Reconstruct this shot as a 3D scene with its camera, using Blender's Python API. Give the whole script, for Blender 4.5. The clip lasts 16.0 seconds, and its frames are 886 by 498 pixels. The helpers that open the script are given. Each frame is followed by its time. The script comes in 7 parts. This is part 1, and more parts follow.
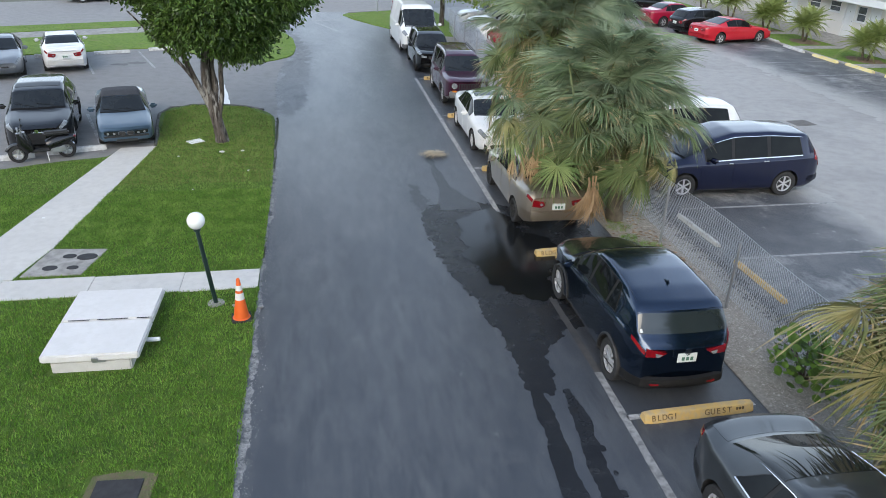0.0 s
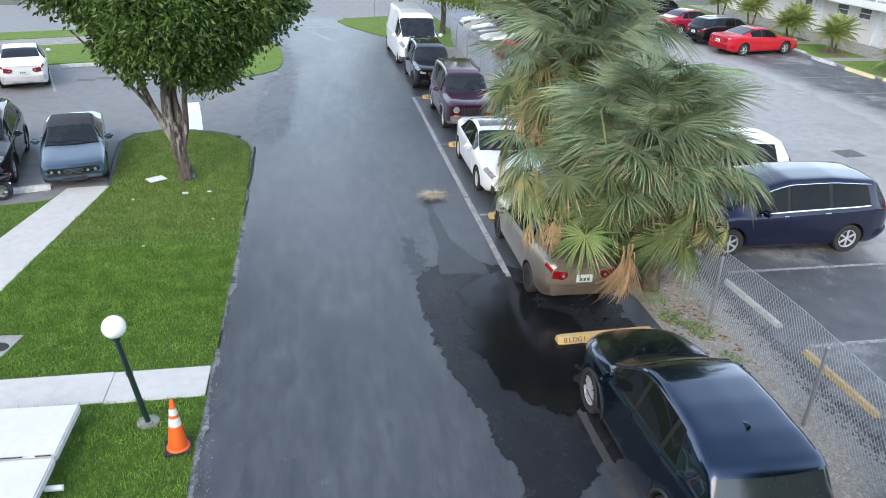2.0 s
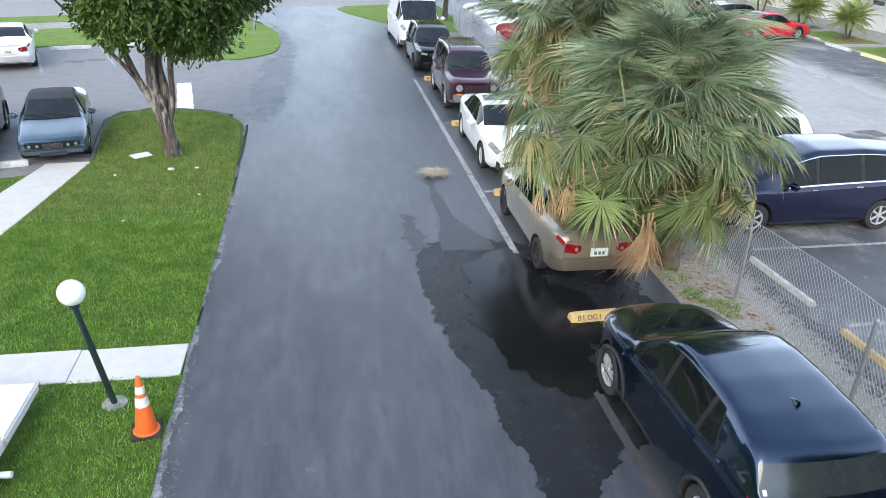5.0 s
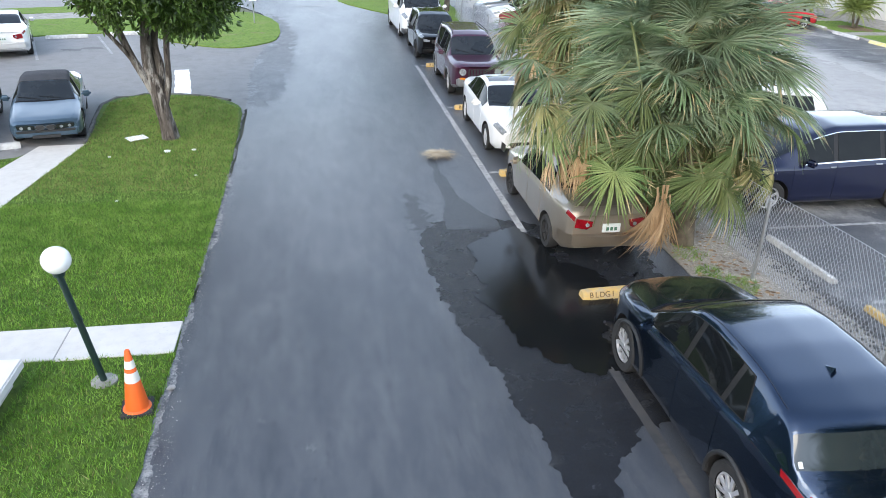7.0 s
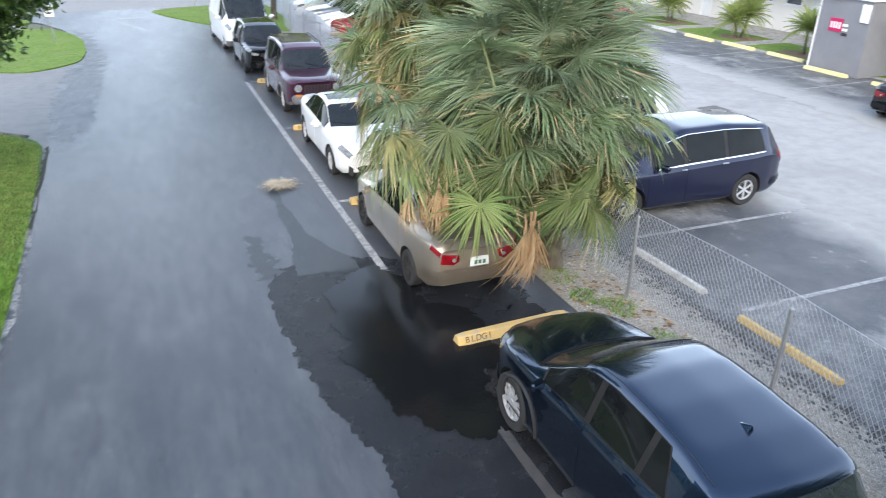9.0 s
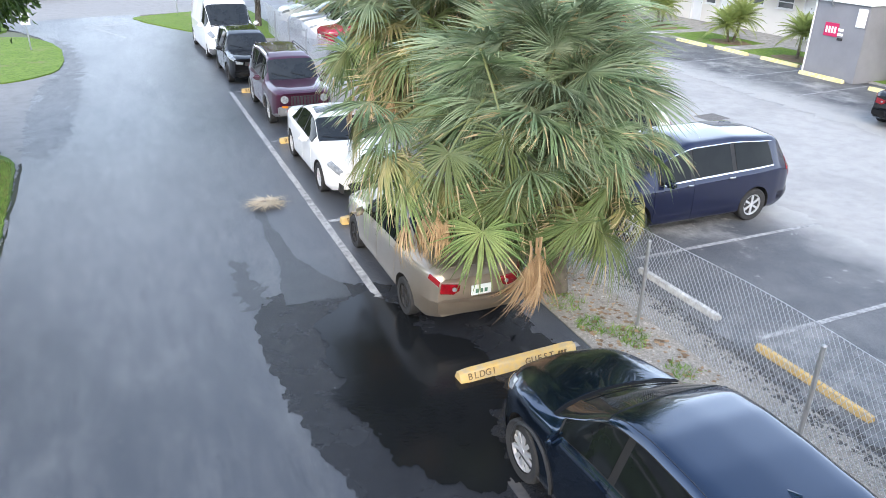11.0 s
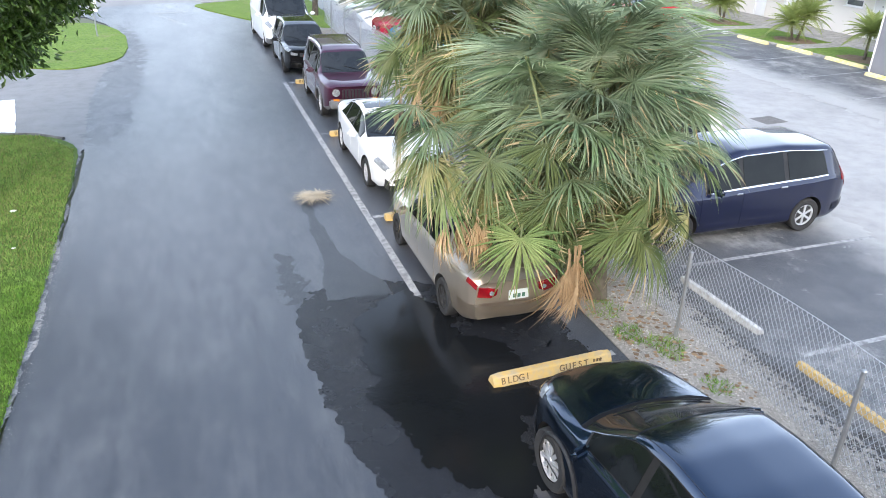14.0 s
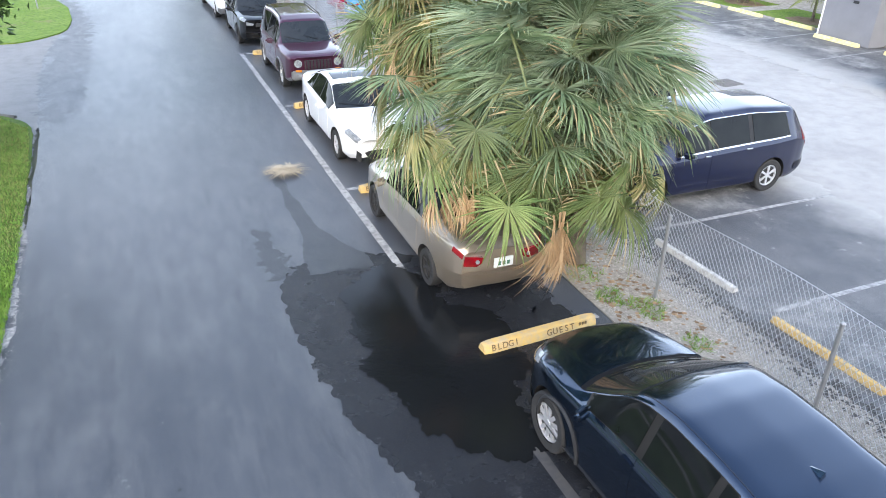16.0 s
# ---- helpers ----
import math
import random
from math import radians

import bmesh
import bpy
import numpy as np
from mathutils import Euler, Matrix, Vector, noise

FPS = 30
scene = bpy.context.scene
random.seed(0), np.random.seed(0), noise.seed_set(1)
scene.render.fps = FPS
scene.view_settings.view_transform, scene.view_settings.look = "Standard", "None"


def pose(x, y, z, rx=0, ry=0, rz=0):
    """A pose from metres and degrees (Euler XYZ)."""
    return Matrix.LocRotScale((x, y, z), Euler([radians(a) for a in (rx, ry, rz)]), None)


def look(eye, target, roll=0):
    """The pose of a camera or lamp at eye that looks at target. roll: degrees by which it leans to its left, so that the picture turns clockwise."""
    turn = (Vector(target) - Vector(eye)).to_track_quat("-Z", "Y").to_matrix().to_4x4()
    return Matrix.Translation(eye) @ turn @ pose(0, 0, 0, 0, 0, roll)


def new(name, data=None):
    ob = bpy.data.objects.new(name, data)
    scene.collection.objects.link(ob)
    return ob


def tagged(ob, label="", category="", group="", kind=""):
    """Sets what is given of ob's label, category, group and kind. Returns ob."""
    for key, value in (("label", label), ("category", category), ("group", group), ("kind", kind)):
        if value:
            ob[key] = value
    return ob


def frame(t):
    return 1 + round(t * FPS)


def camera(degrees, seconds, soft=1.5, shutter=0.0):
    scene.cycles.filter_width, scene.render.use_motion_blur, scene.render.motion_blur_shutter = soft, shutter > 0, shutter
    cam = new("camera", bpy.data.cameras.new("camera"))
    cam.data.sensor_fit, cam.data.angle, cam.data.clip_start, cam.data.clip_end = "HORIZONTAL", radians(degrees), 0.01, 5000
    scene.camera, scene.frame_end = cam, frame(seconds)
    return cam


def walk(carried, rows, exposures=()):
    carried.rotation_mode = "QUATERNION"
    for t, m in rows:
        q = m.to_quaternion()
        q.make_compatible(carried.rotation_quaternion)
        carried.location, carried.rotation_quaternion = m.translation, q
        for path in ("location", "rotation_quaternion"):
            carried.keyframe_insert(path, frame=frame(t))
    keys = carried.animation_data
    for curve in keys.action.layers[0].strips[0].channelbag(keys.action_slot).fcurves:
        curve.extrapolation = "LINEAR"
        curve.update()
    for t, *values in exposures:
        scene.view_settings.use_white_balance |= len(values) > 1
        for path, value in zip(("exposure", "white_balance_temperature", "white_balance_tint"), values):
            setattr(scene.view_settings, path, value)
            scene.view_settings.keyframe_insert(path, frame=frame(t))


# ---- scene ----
cam = camera(62.9, 16.0, soft=0.7, shutter=0.3)
PATH = [
    (0, (-2.303, 0.972, 7.001), (-1.979, 2.747, 6.139), 1.9),
    (0.5, (-2.195, 1.612, 7.015), (-1.872, 3.386, 6.152), 2.0),
    (1, (-2.051, 2.445, 7.043), (-1.729, 4.219, 6.178), 2.0),
    (1.5, (-1.878, 3.415, 7.041), (-1.556, 5.189, 6.175), 2.0),
    (2, (-1.706, 4.399, 7.064), (-1.384, 6.173, 6.197), 2.1),
    (2.5, (-1.606, 5.027, 7.068), (-1.283, 6.801, 6.203), 2.1),
    (3, (-1.559, 5.147, 7.094), (-1.237, 6.921, 6.228), 2.2),
    (3.5, (-1.536, 5.169, 7.032), (-1.214, 6.944, 6.167), 2.2),
    (4, (-1.523, 5.152, 6.735), (-1.203, 6.927, 5.871), 2.1),
    (4.5, (-1.532, 5.163, 6.390), (-1.215, 6.939, 5.527), 2.1),
    (7, (-1.543, 5.452, 5.508), (-1.231, 7.230, 4.647), 1.8),
    (7.5, (-1.502, 5.700, 5.512), (-1.189, 7.477, 4.649), 1.8),
    (8, (-1.427, 6.045, 5.480), (-1.117, 7.824, 4.620), 1.8),
    (8.5, (-1.325, 6.457, 5.454), (-1.016, 8.240, 4.602), 1.8),
    (8.6, (-1.309, 6.544, 5.476), (-0.986, 8.322, 4.618), 1.7),
    (8.7, (-1.293, 6.632, 5.497), (-0.869, 8.388, 4.639), 1.7),
    (8.8, (-1.276, 6.719, 5.519), (-0.726, 8.440, 4.662), 1.6),
    (8.9, (-1.260, 6.807, 5.540), (-0.619, 8.498, 4.687), 1.6),
    (9, (-1.244, 6.894, 5.562), (-0.546, 8.565, 4.713), 1.5),
    (9.2, (-1.286, 7.042, 5.561), (-0.551, 8.704, 4.725), 1.2),
    (11.5, (-1.053, 7.721, 5.613), (-0.325, 9.383, 4.771), 1.5),
    (12, (-1.046, 7.697, 5.677), (-0.310, 9.383, 4.891), 1.5),
    (12.5, (-1.047, 7.644, 5.720), (-0.307, 9.341, 4.965), 1.5),
    (13, (-1.023, 7.650, 5.745), (-0.305, 9.336, 4.943), 1.6),
    (13.5, (-0.982, 7.646, 5.793), (-0.338, 9.340, 4.947), 1.6),
    (14, (-0.974, 7.644, 5.821), (-0.373, 9.340, 4.947), 1.7),
    (14.5, (-0.958, 7.650, 5.831), (-0.385, 9.343, 4.933), 1.8),
    (15, (-1.023, 7.662, 5.852), (-0.424, 9.334, 4.933), 1.8),
    (15.5, (-1.169, 7.723, 5.830), (-0.457, 9.344, 4.898), 1.8),
    (16, (-1.406, 7.768, 5.845), (-0.698, 9.382, 4.899), 1.7),
]

walk(cam, [(t, look(eye, target, roll)) for t, eye, target, roll in PATH],
     exposures=[(0, 1.36, 7150, 8), (2.0, 1.70, 7100, 9), (2.6, 1.88, 7100, 9), (3.5, 1.92, 7100, 9), (7, 1.90, 7100, 9), (8.5, 1.93, 7100, 9), (9.2, 2.08, 7150, 10), (11.5, 2.20, 7150, 11), (12.5, 2.13, 7350, 11), (14, 2.20, 7150, 11), (16, 2.28, 7100, 11)])

# ---- light: bright hazy sky, low soft sun ----
world = bpy.data.worlds.new("sky")
scene.world = world
world.use_nodes = True
wn = world.node_tree.nodes
sky = wn.new("ShaderNodeTexSky")
sky.sky_type = 'NISHITA'
sky.sun_disc = False
sky.sun_elevation = radians(32)
sky.sun_rotation = radians(208)
sky.air_density, sky.dust_density, sky.ozone_density = 1.0, 1.0, 1.5
wn["Background"].inputs[1].default_value = 0.14
haze = wn.new("ShaderNodeMix")
haze.data_type = 'RGBA'
sky_dir, sky_up, haze_up = wn.new("ShaderNodeTexCoord"), wn.new("ShaderNodeSeparateXYZ"), wn.new("ShaderNodeMapRange")
haze_up.inputs[1].default_value, haze_up.inputs[2].default_value = 0.05, 0.8      # thick haze low down, thin overhead
haze_up.inputs[3].default_value, haze_up.inputs[4].default_value = 0.85, 0.05
world.node_tree.links.new(sky_dir.outputs["Generated"], sky_up.inputs[0])
world.node_tree.links.new(sky_up.outputs[2], haze_up.inputs[0])
world.node_tree.links.new(haze_up.outputs[0], haze.inputs[0])
haze.inputs[7].default_value = (4.7, 5.7, 7.4, 1)
world.node_tree.links.new(sky.outputs[0], haze.inputs[6])
world.node_tree.links.new(haze.outputs[2], wn["Background"].inputs[0])
sun_data = bpy.data.lights.new("sun", 'SUN')
sun_data.energy, sun_data.angle, sun_data.color = 0.6, radians(40), (1.0, 0.95, 0.88)
sun = new("sun", sun_data)
sun.matrix_world = look((-18, -34, 25), (0, 0, 0))

# ---- materials ----
def shader(name, base, alt=None, scale=3.0, rough=0.7, metal=0.0, bump=0.0, bump_scale=40.0, alt2=None, scale2=40.0,
           coat=0.0, spread=0.18, transmission=0.0, ior=1.45, per_object=0.0, per_island=0.0, spec=0.5, rough_var=0.0, stretch=None):
    m = bpy.data.materials.new(name)
    m.use_nodes = True
    nt = m.node_tree
    b = nt.nodes["Principled BSDF"]
    b.inputs["Roughness"].default_value, b.inputs["Metallic"].default_value = rough, metal
    b.inputs["Coat Weight"].default_value, b.inputs["Transmission Weight"].default_value = coat, transmission
    b.inputs["Coat Roughness"].default_value = 0.06
    b.inputs["IOR"].default_value, b.inputs["Specular IOR Level"].default_value = ior, spec
    b.inputs["Base Color"].default_value = (*base, 1)
    co = nt.nodes.new("ShaderNodeTexCoord")

    def noise_at(s, detail=6.0):
        n = nt.nodes.new("ShaderNodeTexNoise")
        n.inputs["Scale"].default_value, n.inputs["Detail"].default_value, n.inputs["Roughness"].default_value = s, detail, 0.6
        src = co.outputs["Object"]
        if stretch and s < 20:
            mp = nt.nodes.new("ShaderNodeMapping")
            mp.inputs["Scale"].default_value = stretch
            nt.links.new(src, mp.inputs["Vector"])
            src = mp.outputs[0]
        nt.links.new(src, n.inputs["Vector"])
        return n

    def blend(fac, a, c):
        x = nt.nodes.new("ShaderNodeMix")
        x.data_type = 'RGBA'
        nt.links.new(fac, x.inputs[0])
        for i, v in ((6, a), (7, c)):
            if isinstance(v, tuple):
                x.inputs[i].default_value = (*v, 1)
            else:
                nt.links.new(v, x.inputs[i])
        return x.outputs[2]

    def sharpen(out, lo, hi):
        r = nt.nodes.new("ShaderNodeMapRange")
        r.inputs[1].default_value, r.inputs[2].default_value = lo, hi
        nt.links.new(out, r.inputs[0])
        return r.outputs[0]

    colour = base
    if alt:
        n1 = noise_at(scale)
        colour = blend(sharpen(n1.outputs[0], 0.5 - spread, 0.5 + spread), colour, alt)
    if alt2:
        n2 = noise_at(scale2)
        colour = blend(sharpen(n2.outputs[0], 0.42, 0.72), colour, alt2)
    if per_object or per_island:
        src = nt.nodes.new("ShaderNodeObjectInfo" if per_object else "ShaderNodeNewGeometry")
        out = src.outputs["Random" if per_object else "Random Per Island"]
        hs = nt.nodes.new("ShaderNodeHueSaturation")
        v = per_object or per_island
        r = nt.nodes.new("ShaderNodeMapRange")
        r.inputs[3].default_value, r.inputs[4].default_value = 1 - v, 1 + v
        nt.links.new(out, r.inputs[0])
        nt.links.new(r.outputs[0], hs.inputs["Value"])
        if isinstance(colour, tuple):
            hs.inputs["Color"].default_value = (*colour, 1)
        else:
            nt.links.new(colour, hs.inputs["Color"])
        colour = hs.outputs[0]
    if not isinstance(colour, tuple):
        nt.links.new(colour, b.inputs["Base Color"])
    if rough_var:
        n4 = noise_at(scale)
        r = nt.nodes.new("ShaderNodeMapRange")
        r.inputs[1].default_value, r.inputs[2].default_value = 0.35, 0.65
        r.inputs[3].default_value, r.inputs[4].default_value = rough - rough_var, rough + rough_var
        nt.links.new(n4.outputs[0], r.inputs[0])
        nt.links.new(r.outputs[0], b.inputs["Roughness"])
    if bump:
        n3 = noise_at(bump_scale, 3.0)
        bp = nt.nodes.new("ShaderNodeBump")
        bp.inputs["Strength"].default_value, bp.inputs["Distance"].default_value = bump, 0.02
        nt.links.new(n3.outputs[0], bp.inputs["Height"])
        nt.links.new(bp.outputs[0], b.inputs["Normal"])
    return m


def layer(m, colour, scale, lo, hi, amount=1.0, detail=8.0, stretch=(1, 1, 1), rough=0.65):
    """Lays one more colour over a material, where a noise of its own passes a threshold."""
    nt = m.node_tree
    b = nt.nodes["Principled BSDF"]
    co, mp, n = nt.nodes.new("ShaderNodeTexCoord"), nt.nodes.new("ShaderNodeMapping"), nt.nodes.new("ShaderNodeTexNoise")
    mp.inputs["Scale"].default_value = stretch
    mp.inputs["Location"].default_value = (scale * 1.7, lo * 31.0, 0)
    n.inputs["Scale"].default_value, n.inputs["Detail"].default_value, n.inputs["Roughness"].default_value = scale, detail, rough
    r, x = nt.nodes.new("ShaderNodeMapRange"), nt.nodes.new("ShaderNodeMix")
    r.inputs[1].default_value, r.inputs[2].default_value, r.inputs[4].default_value = lo, hi, amount
    x.data_type = 'RGBA'
    x.inputs[7].default_value = (*colour, 1)
    nt.links.new(co.outputs["Object"], mp.inputs["Vector"])
    nt.links.new(mp.outputs[0], n.inputs["Vector"])
    nt.links.new(n.outputs[0], r.inputs[0])
    nt.links.new(r.outputs[0], x.inputs[0])
    nt.links.new(b.inputs["Base Color"].links[0].from_socket, x.inputs[6])
    nt.links.new(x.outputs[2], b.inputs["Base Color"])
    return m


M_GROUND = shader("far ground", (0.10, 0.12, 0.07), (0.16, 0.16, 0.13), 0.05, 0.95)
M_ROAD = shader("sealed asphalt", (0.042, 0.048, 0.059), (0.060, 0.066, 0.077), 0.8, 0.31, bump=0.3, bump_scale=110, alt2=(0.088, 0.094, 0.102), scale2=3.0, rough_var=0.03, stretch=(1.3, 0.35, 1), spread=.3)
layer(M_ROAD, (0.032, 0.038, 0.050), 0.45, .50, .66, .8, 5, (1.3, .35, 1))            # darker sealed bands
layer(M_ROAD, (0.115, 0.118, 0.122), 1.1, .58, .70, .42, 12, (1, .7, 1), .7)           # dusty scuffs
layer(M_ROAD, (0.028, 0.033, 0.042), 2.2, .54, .66, .7, 12, (1.5, .25, 1), .72)         # brushed sealer
layer(M_ROAD, (0.17, 0.17, 0.168), 4.0, .635, .69, .6, 10, (1.2, .6, 1), .7)            # light scrapes
layer(M_ROAD, (0.15, 0.15, 0.15), 70.0, .56, .66, .6, 2)                              # stone grains
layer(M_ROAD, (0.020, 0.022, 0.025), 55.0, .60, .70, .6, 2)
layer(M_ROAD, (0.014, 0.015, 0.018), 7.0, .69, .72, .8, 4)                              # small dark spots
layer(M_ROAD, (0.26, 0.255, 0.245), 26.0, .695, .725, .9, 3)                            # light flecks of grit
M_LOT = shader("worn grey asphalt", (0.335, 0.327, 0.312), (0.395, 0.385, 0.368), 0.12, 0.8, bump=0.4, bump_scale=80, alt2=(0.295, 0.29, 0.282), scale2=2.4, spread=.3)
layer(M_LOT, (0.22, 0.217, 0.213), 0.18, .52, .70, .6, 9)
layer(M_LOT, (0.42, 0.41, 0.39), 1.1, .62, .74, .35, 10)
layer(M_LOT, (0.14, 0.14, 0.14), 60.0, .60, .72, .4, 2)
M_LOT_GREY = shader("grey worn asphalt", (0.21, 0.207, 0.204), (0.255, 0.25, 0.245), 0.15, 0.75, bump=0.4, bump_scale=80, alt2=(0.185, 0.183, 0.18), scale2=2.4, spread=.3)
layer(M_LOT_GREY, (0.16, 0.158, 0.157), 0.3, .54, .70, .6, 9)
layer(M_LOT_GREY, (0.12, 0.12, 0.12), 60.0, .60, .72, .4, 2)
M_STALL = shader("patched dark asphalt", (0.062, 0.066, 0.074), (0.10, 0.104, 0.11), 0.6, 0.5, bump=0.5, bump_scale=80, alt2=(0.16, 0.16, 0.16), scale2=0.9, rough_var=.06)
layer(M_STALL, (0.37, 0.365, 0.35), 0.42, .52, .64, .8, 15, (1, .75, 1), .74)          # worn down to pale sandy stone
layer(M_STALL, (0.34, 0.335, 0.32), 2.2, .60, .64, .7, 14, (1, 1, 1), .75)
layer(M_STALL, (0.16, 0.16, 0.16), 60.0, .60, .72, .4, 2)


def worn_towards(m, colour, xa, xb):
    """A copy of a ground material that is worn down to a paler colour from xa to xb, unevenly."""
    m = m.copy()
    nt = m.node_tree
    b = nt.nodes["Principled BSDF"]
    co, sp, n = nt.nodes.new("ShaderNodeTexCoord"), nt.nodes.new("ShaderNodeSeparateXYZ"), nt.nodes.new("ShaderNodeTexNoise")
    n.inputs["Scale"].default_value, n.inputs["Detail"].default_value, n.inputs["Roughness"].default_value = 0.7, 12, .7
    g, add, r, x = nt.nodes.new("ShaderNodeMapRange"), nt.nodes.new("ShaderNodeMath"), nt.nodes.new("ShaderNodeMapRange"), nt.nodes.new("ShaderNodeMix")
    g.inputs[1].default_value, g.inputs[2].default_value = xa, xb
    g.clamp = False
    r.inputs[1].default_value, r.inputs[2].default_value = .85, 1.45
    x.data_type = 'RGBA'
    x.inputs[7].default_value = (*colour, 1)
    nt.links.new(co.outputs["Object"], sp.inputs[0])
    nt.links.new(co.outputs["Object"], n.inputs["Vector"])
    nt.links.new(sp.outputs[0], g.inputs[0])
    nt.links.new(g.outputs[0], add.inputs[0])
    nt.links.new(n.outputs[0], add.inputs[1])
    nt.links.new(add.outputs[0], r.inputs[0])
    nt.links.new(r.outputs[0], x.inputs[0])
    nt.links.new(b.inputs["Base Color"].links[0].from_socket, x.inputs[6])
    nt.links.new(x.outputs[2], b.inputs["Base Color"])
    return m


M_STALL_FENCE = worn_towards(M_STALL, (0.36, 0.352, 0.336), 9.4, 11.6)
M_STALL_HOUSE = worn_towards(M_STALL, (0.36, 0.352, 0.336), 22.2, 19.6)
M_STREET = shader("pale street asphalt", (0.27, 0.265, 0.26), (0.31, 0.305, 0.298), 0.15, 0.8, bump=0.4, bump_scale=80, alt2=(0.24, 0.236, 0.232), scale2=2.4, spread=.3)
M_LAWN = shader("lawn soil and thatch", (0.06, 0.125, 0.014), (0.11, 0.17, 0.025), 0.6, 0.95, bump=0.8, bump_scale=60, alt2=(0.035, 0.07, 0.01), scale2=9.0)
M_LAWN_FAR = shader("bright mown grass", (0.13, 0.225, 0.028), (0.19, 0.275, 0.05), 0.8, 0.95, bump=1.0, bump_scale=50, alt2=(0.08, 0.15, 0.018), scale2=12.0)
layer(M_LAWN_FAR, (0.24, 0.27, 0.09), 2.0, .60, .72, .6, 8)
layer(M_LAWN_FAR, (0.06, 0.11, 0.015), 7.0, .52, .66, .7, 8)
layer(M_LAWN_FAR, (0.22, 0.19, 0.09), 0.9, .57, .68, .6, 10)
M_CONC = shader("pale concrete", (0.54, 0.52, 0.49), (0.59, 0.57, 0.535), 0.8, 0.85, bump=0.25, bump_scale=120, alt2=(0.51, 0.49, 0.46), scale2=6.0)
M_CONC_OLD = shader("weathered concrete", (0.40, 0.385, 0.36), (0.30, 0.29, 0.27), 1.5, 0.9, bump=0.4, bump_scale=70, alt2=(0.2, 0.19, 0.18), scale2=5.0)
M_WHITE_LINE = shader("worn white road paint", (0.44, 0.44, 0.43), (0.34, 0.34, 0.335), 1.2, 0.7, alt2=(0.14, 0.142, 0.15), scale2=9.0)
layer(M_WHITE_LINE, (0.16, 0.162, 0.17), 1.4, .53, .66, .8, 10, (2, 1, 1), .7)
layer(M_WHITE_LINE, (0.10, 0.10, 0.105), 22.0, .60, .68, .8, 4)
M_GRIMY_LINE = shader("grimy white road paint", (0.33, 0.33, 0.325), (0.25, 0.25, 0.248), 1.2, 0.65, alt2=(0.11, 0.112, 0.118), scale2=9.0)
layer(M_GRIMY_LINE, (0.09, 0.092, 0.096), 1.8, .52, .64, .8, 10, (2, 1, 1), .7)
M_DIRTY_LINE = shader("wet dirty road paint", (0.10, 0.095, 0.09), (0.06, 0.058, 0.056), 1.2, 0.5, alt2=(0.05, 0.05, 0.055), scale2=7.0)
layer(M_DIRTY_LINE, (0.04, 0.042, 0.045), 3.0, .52, .62, .8, 10)
layer(M_CONC, (0.42, 0.40, 0.37), 0.7, .62, .76, .4, 10)
layer(M_CONC, (0.34, 0.325, 0.30), 30.0, .64, .72, .5, 3)
M_GRAVEL = shader("gravelly soil", (0.30, 0.285, 0.26), (0.20, 0.18, 0.155), 1.2, 0.95, bump=1.0, bump_scale=45, alt2=(0.4, 0.38, 0.34), scale2=22.0)
M_SOIL = shader("worn brown earth", (0.16, 0.125, 0.08), (0.11, 0.10, 0.05), 4.0, .95, bump=1.0, bump_scale=45, alt2=(0.10, 0.14, 0.04), scale2=12.0)
M_WALL = shader("cream painted wall", (0.70, 0.66, 0.61), (0.74, 0.70, 0.65), 0.7, 0.8, bump=0.15, bump_scale=60)
M_GREY_WALL = shader("grey painted stucco", (0.20, 0.20, 0.215), (0.235, 0.235, 0.25), 0.9, 0.8, bump=0.3, bump_scale=60)
M_WHITE = shader("white paint", (0.80, 0.80, 0.79), (0.74, 0.74, 0.73), 1.0, 0.55)


# ---- helpers for geometry ----
def mesh_from(name, verts, faces, mats, smooth=False):
    me = bpy.data.meshes.new(name)
    me.from_pydata([tuple(v) for v in verts], [], faces)
    for m in (mats if isinstance(mats, (list, tuple)) else [mats]):
        me.materials.append(m)
    if smooth:
        me.shade_smooth()
    me.update()
    return me


def thing(name, label, category, at=(0, 0, 0), rz=0.0, group="", kind=""):
    ob = new(name)
    ob.matrix_basis = pose(*at, 0, 0, rz)
    return tagged(ob, label, category, group, kind)


def part(name, bm, material, parent, label="", smooth=False):
    """Links a bmesh, or a mesh, as one mesh object under a thing or a part."""
    if isinstance(bm, bmesh.types.BMesh):
        me = bpy.data.meshes.new(name)
        bm.to_mesh(me)
        bm.free()
        if smooth:
            me.shade_smooth()
            me.set_sharp_from_angle(angle=radians(40))
    else:
        me = bm
    if not len(me.materials):
        me.materials.append(material)
    ob = new(name, me)
    if parent is not None:
        ob.parent = parent
    if label:
        ob["label"] = label
    return ob


def box_bm(cx, cy, cz, sx, sy, sz, bevel=0.0, seg=2, rz=0.0):
    bm = bmesh.new()
    bmesh.ops.create_cube(bm, size=1.0, matrix=Matrix.Translation((cx, cy, cz)) @ Euler((0, 0, radians(rz))).to_matrix().to_4x4() @ Matrix.Diagonal((sx, sy, sz, 1)))
    if bevel:
        bmesh.ops.bevel(bm, geom=bm.edges[:], offset=bevel, segments=seg, affect='EDGES')
    return bm


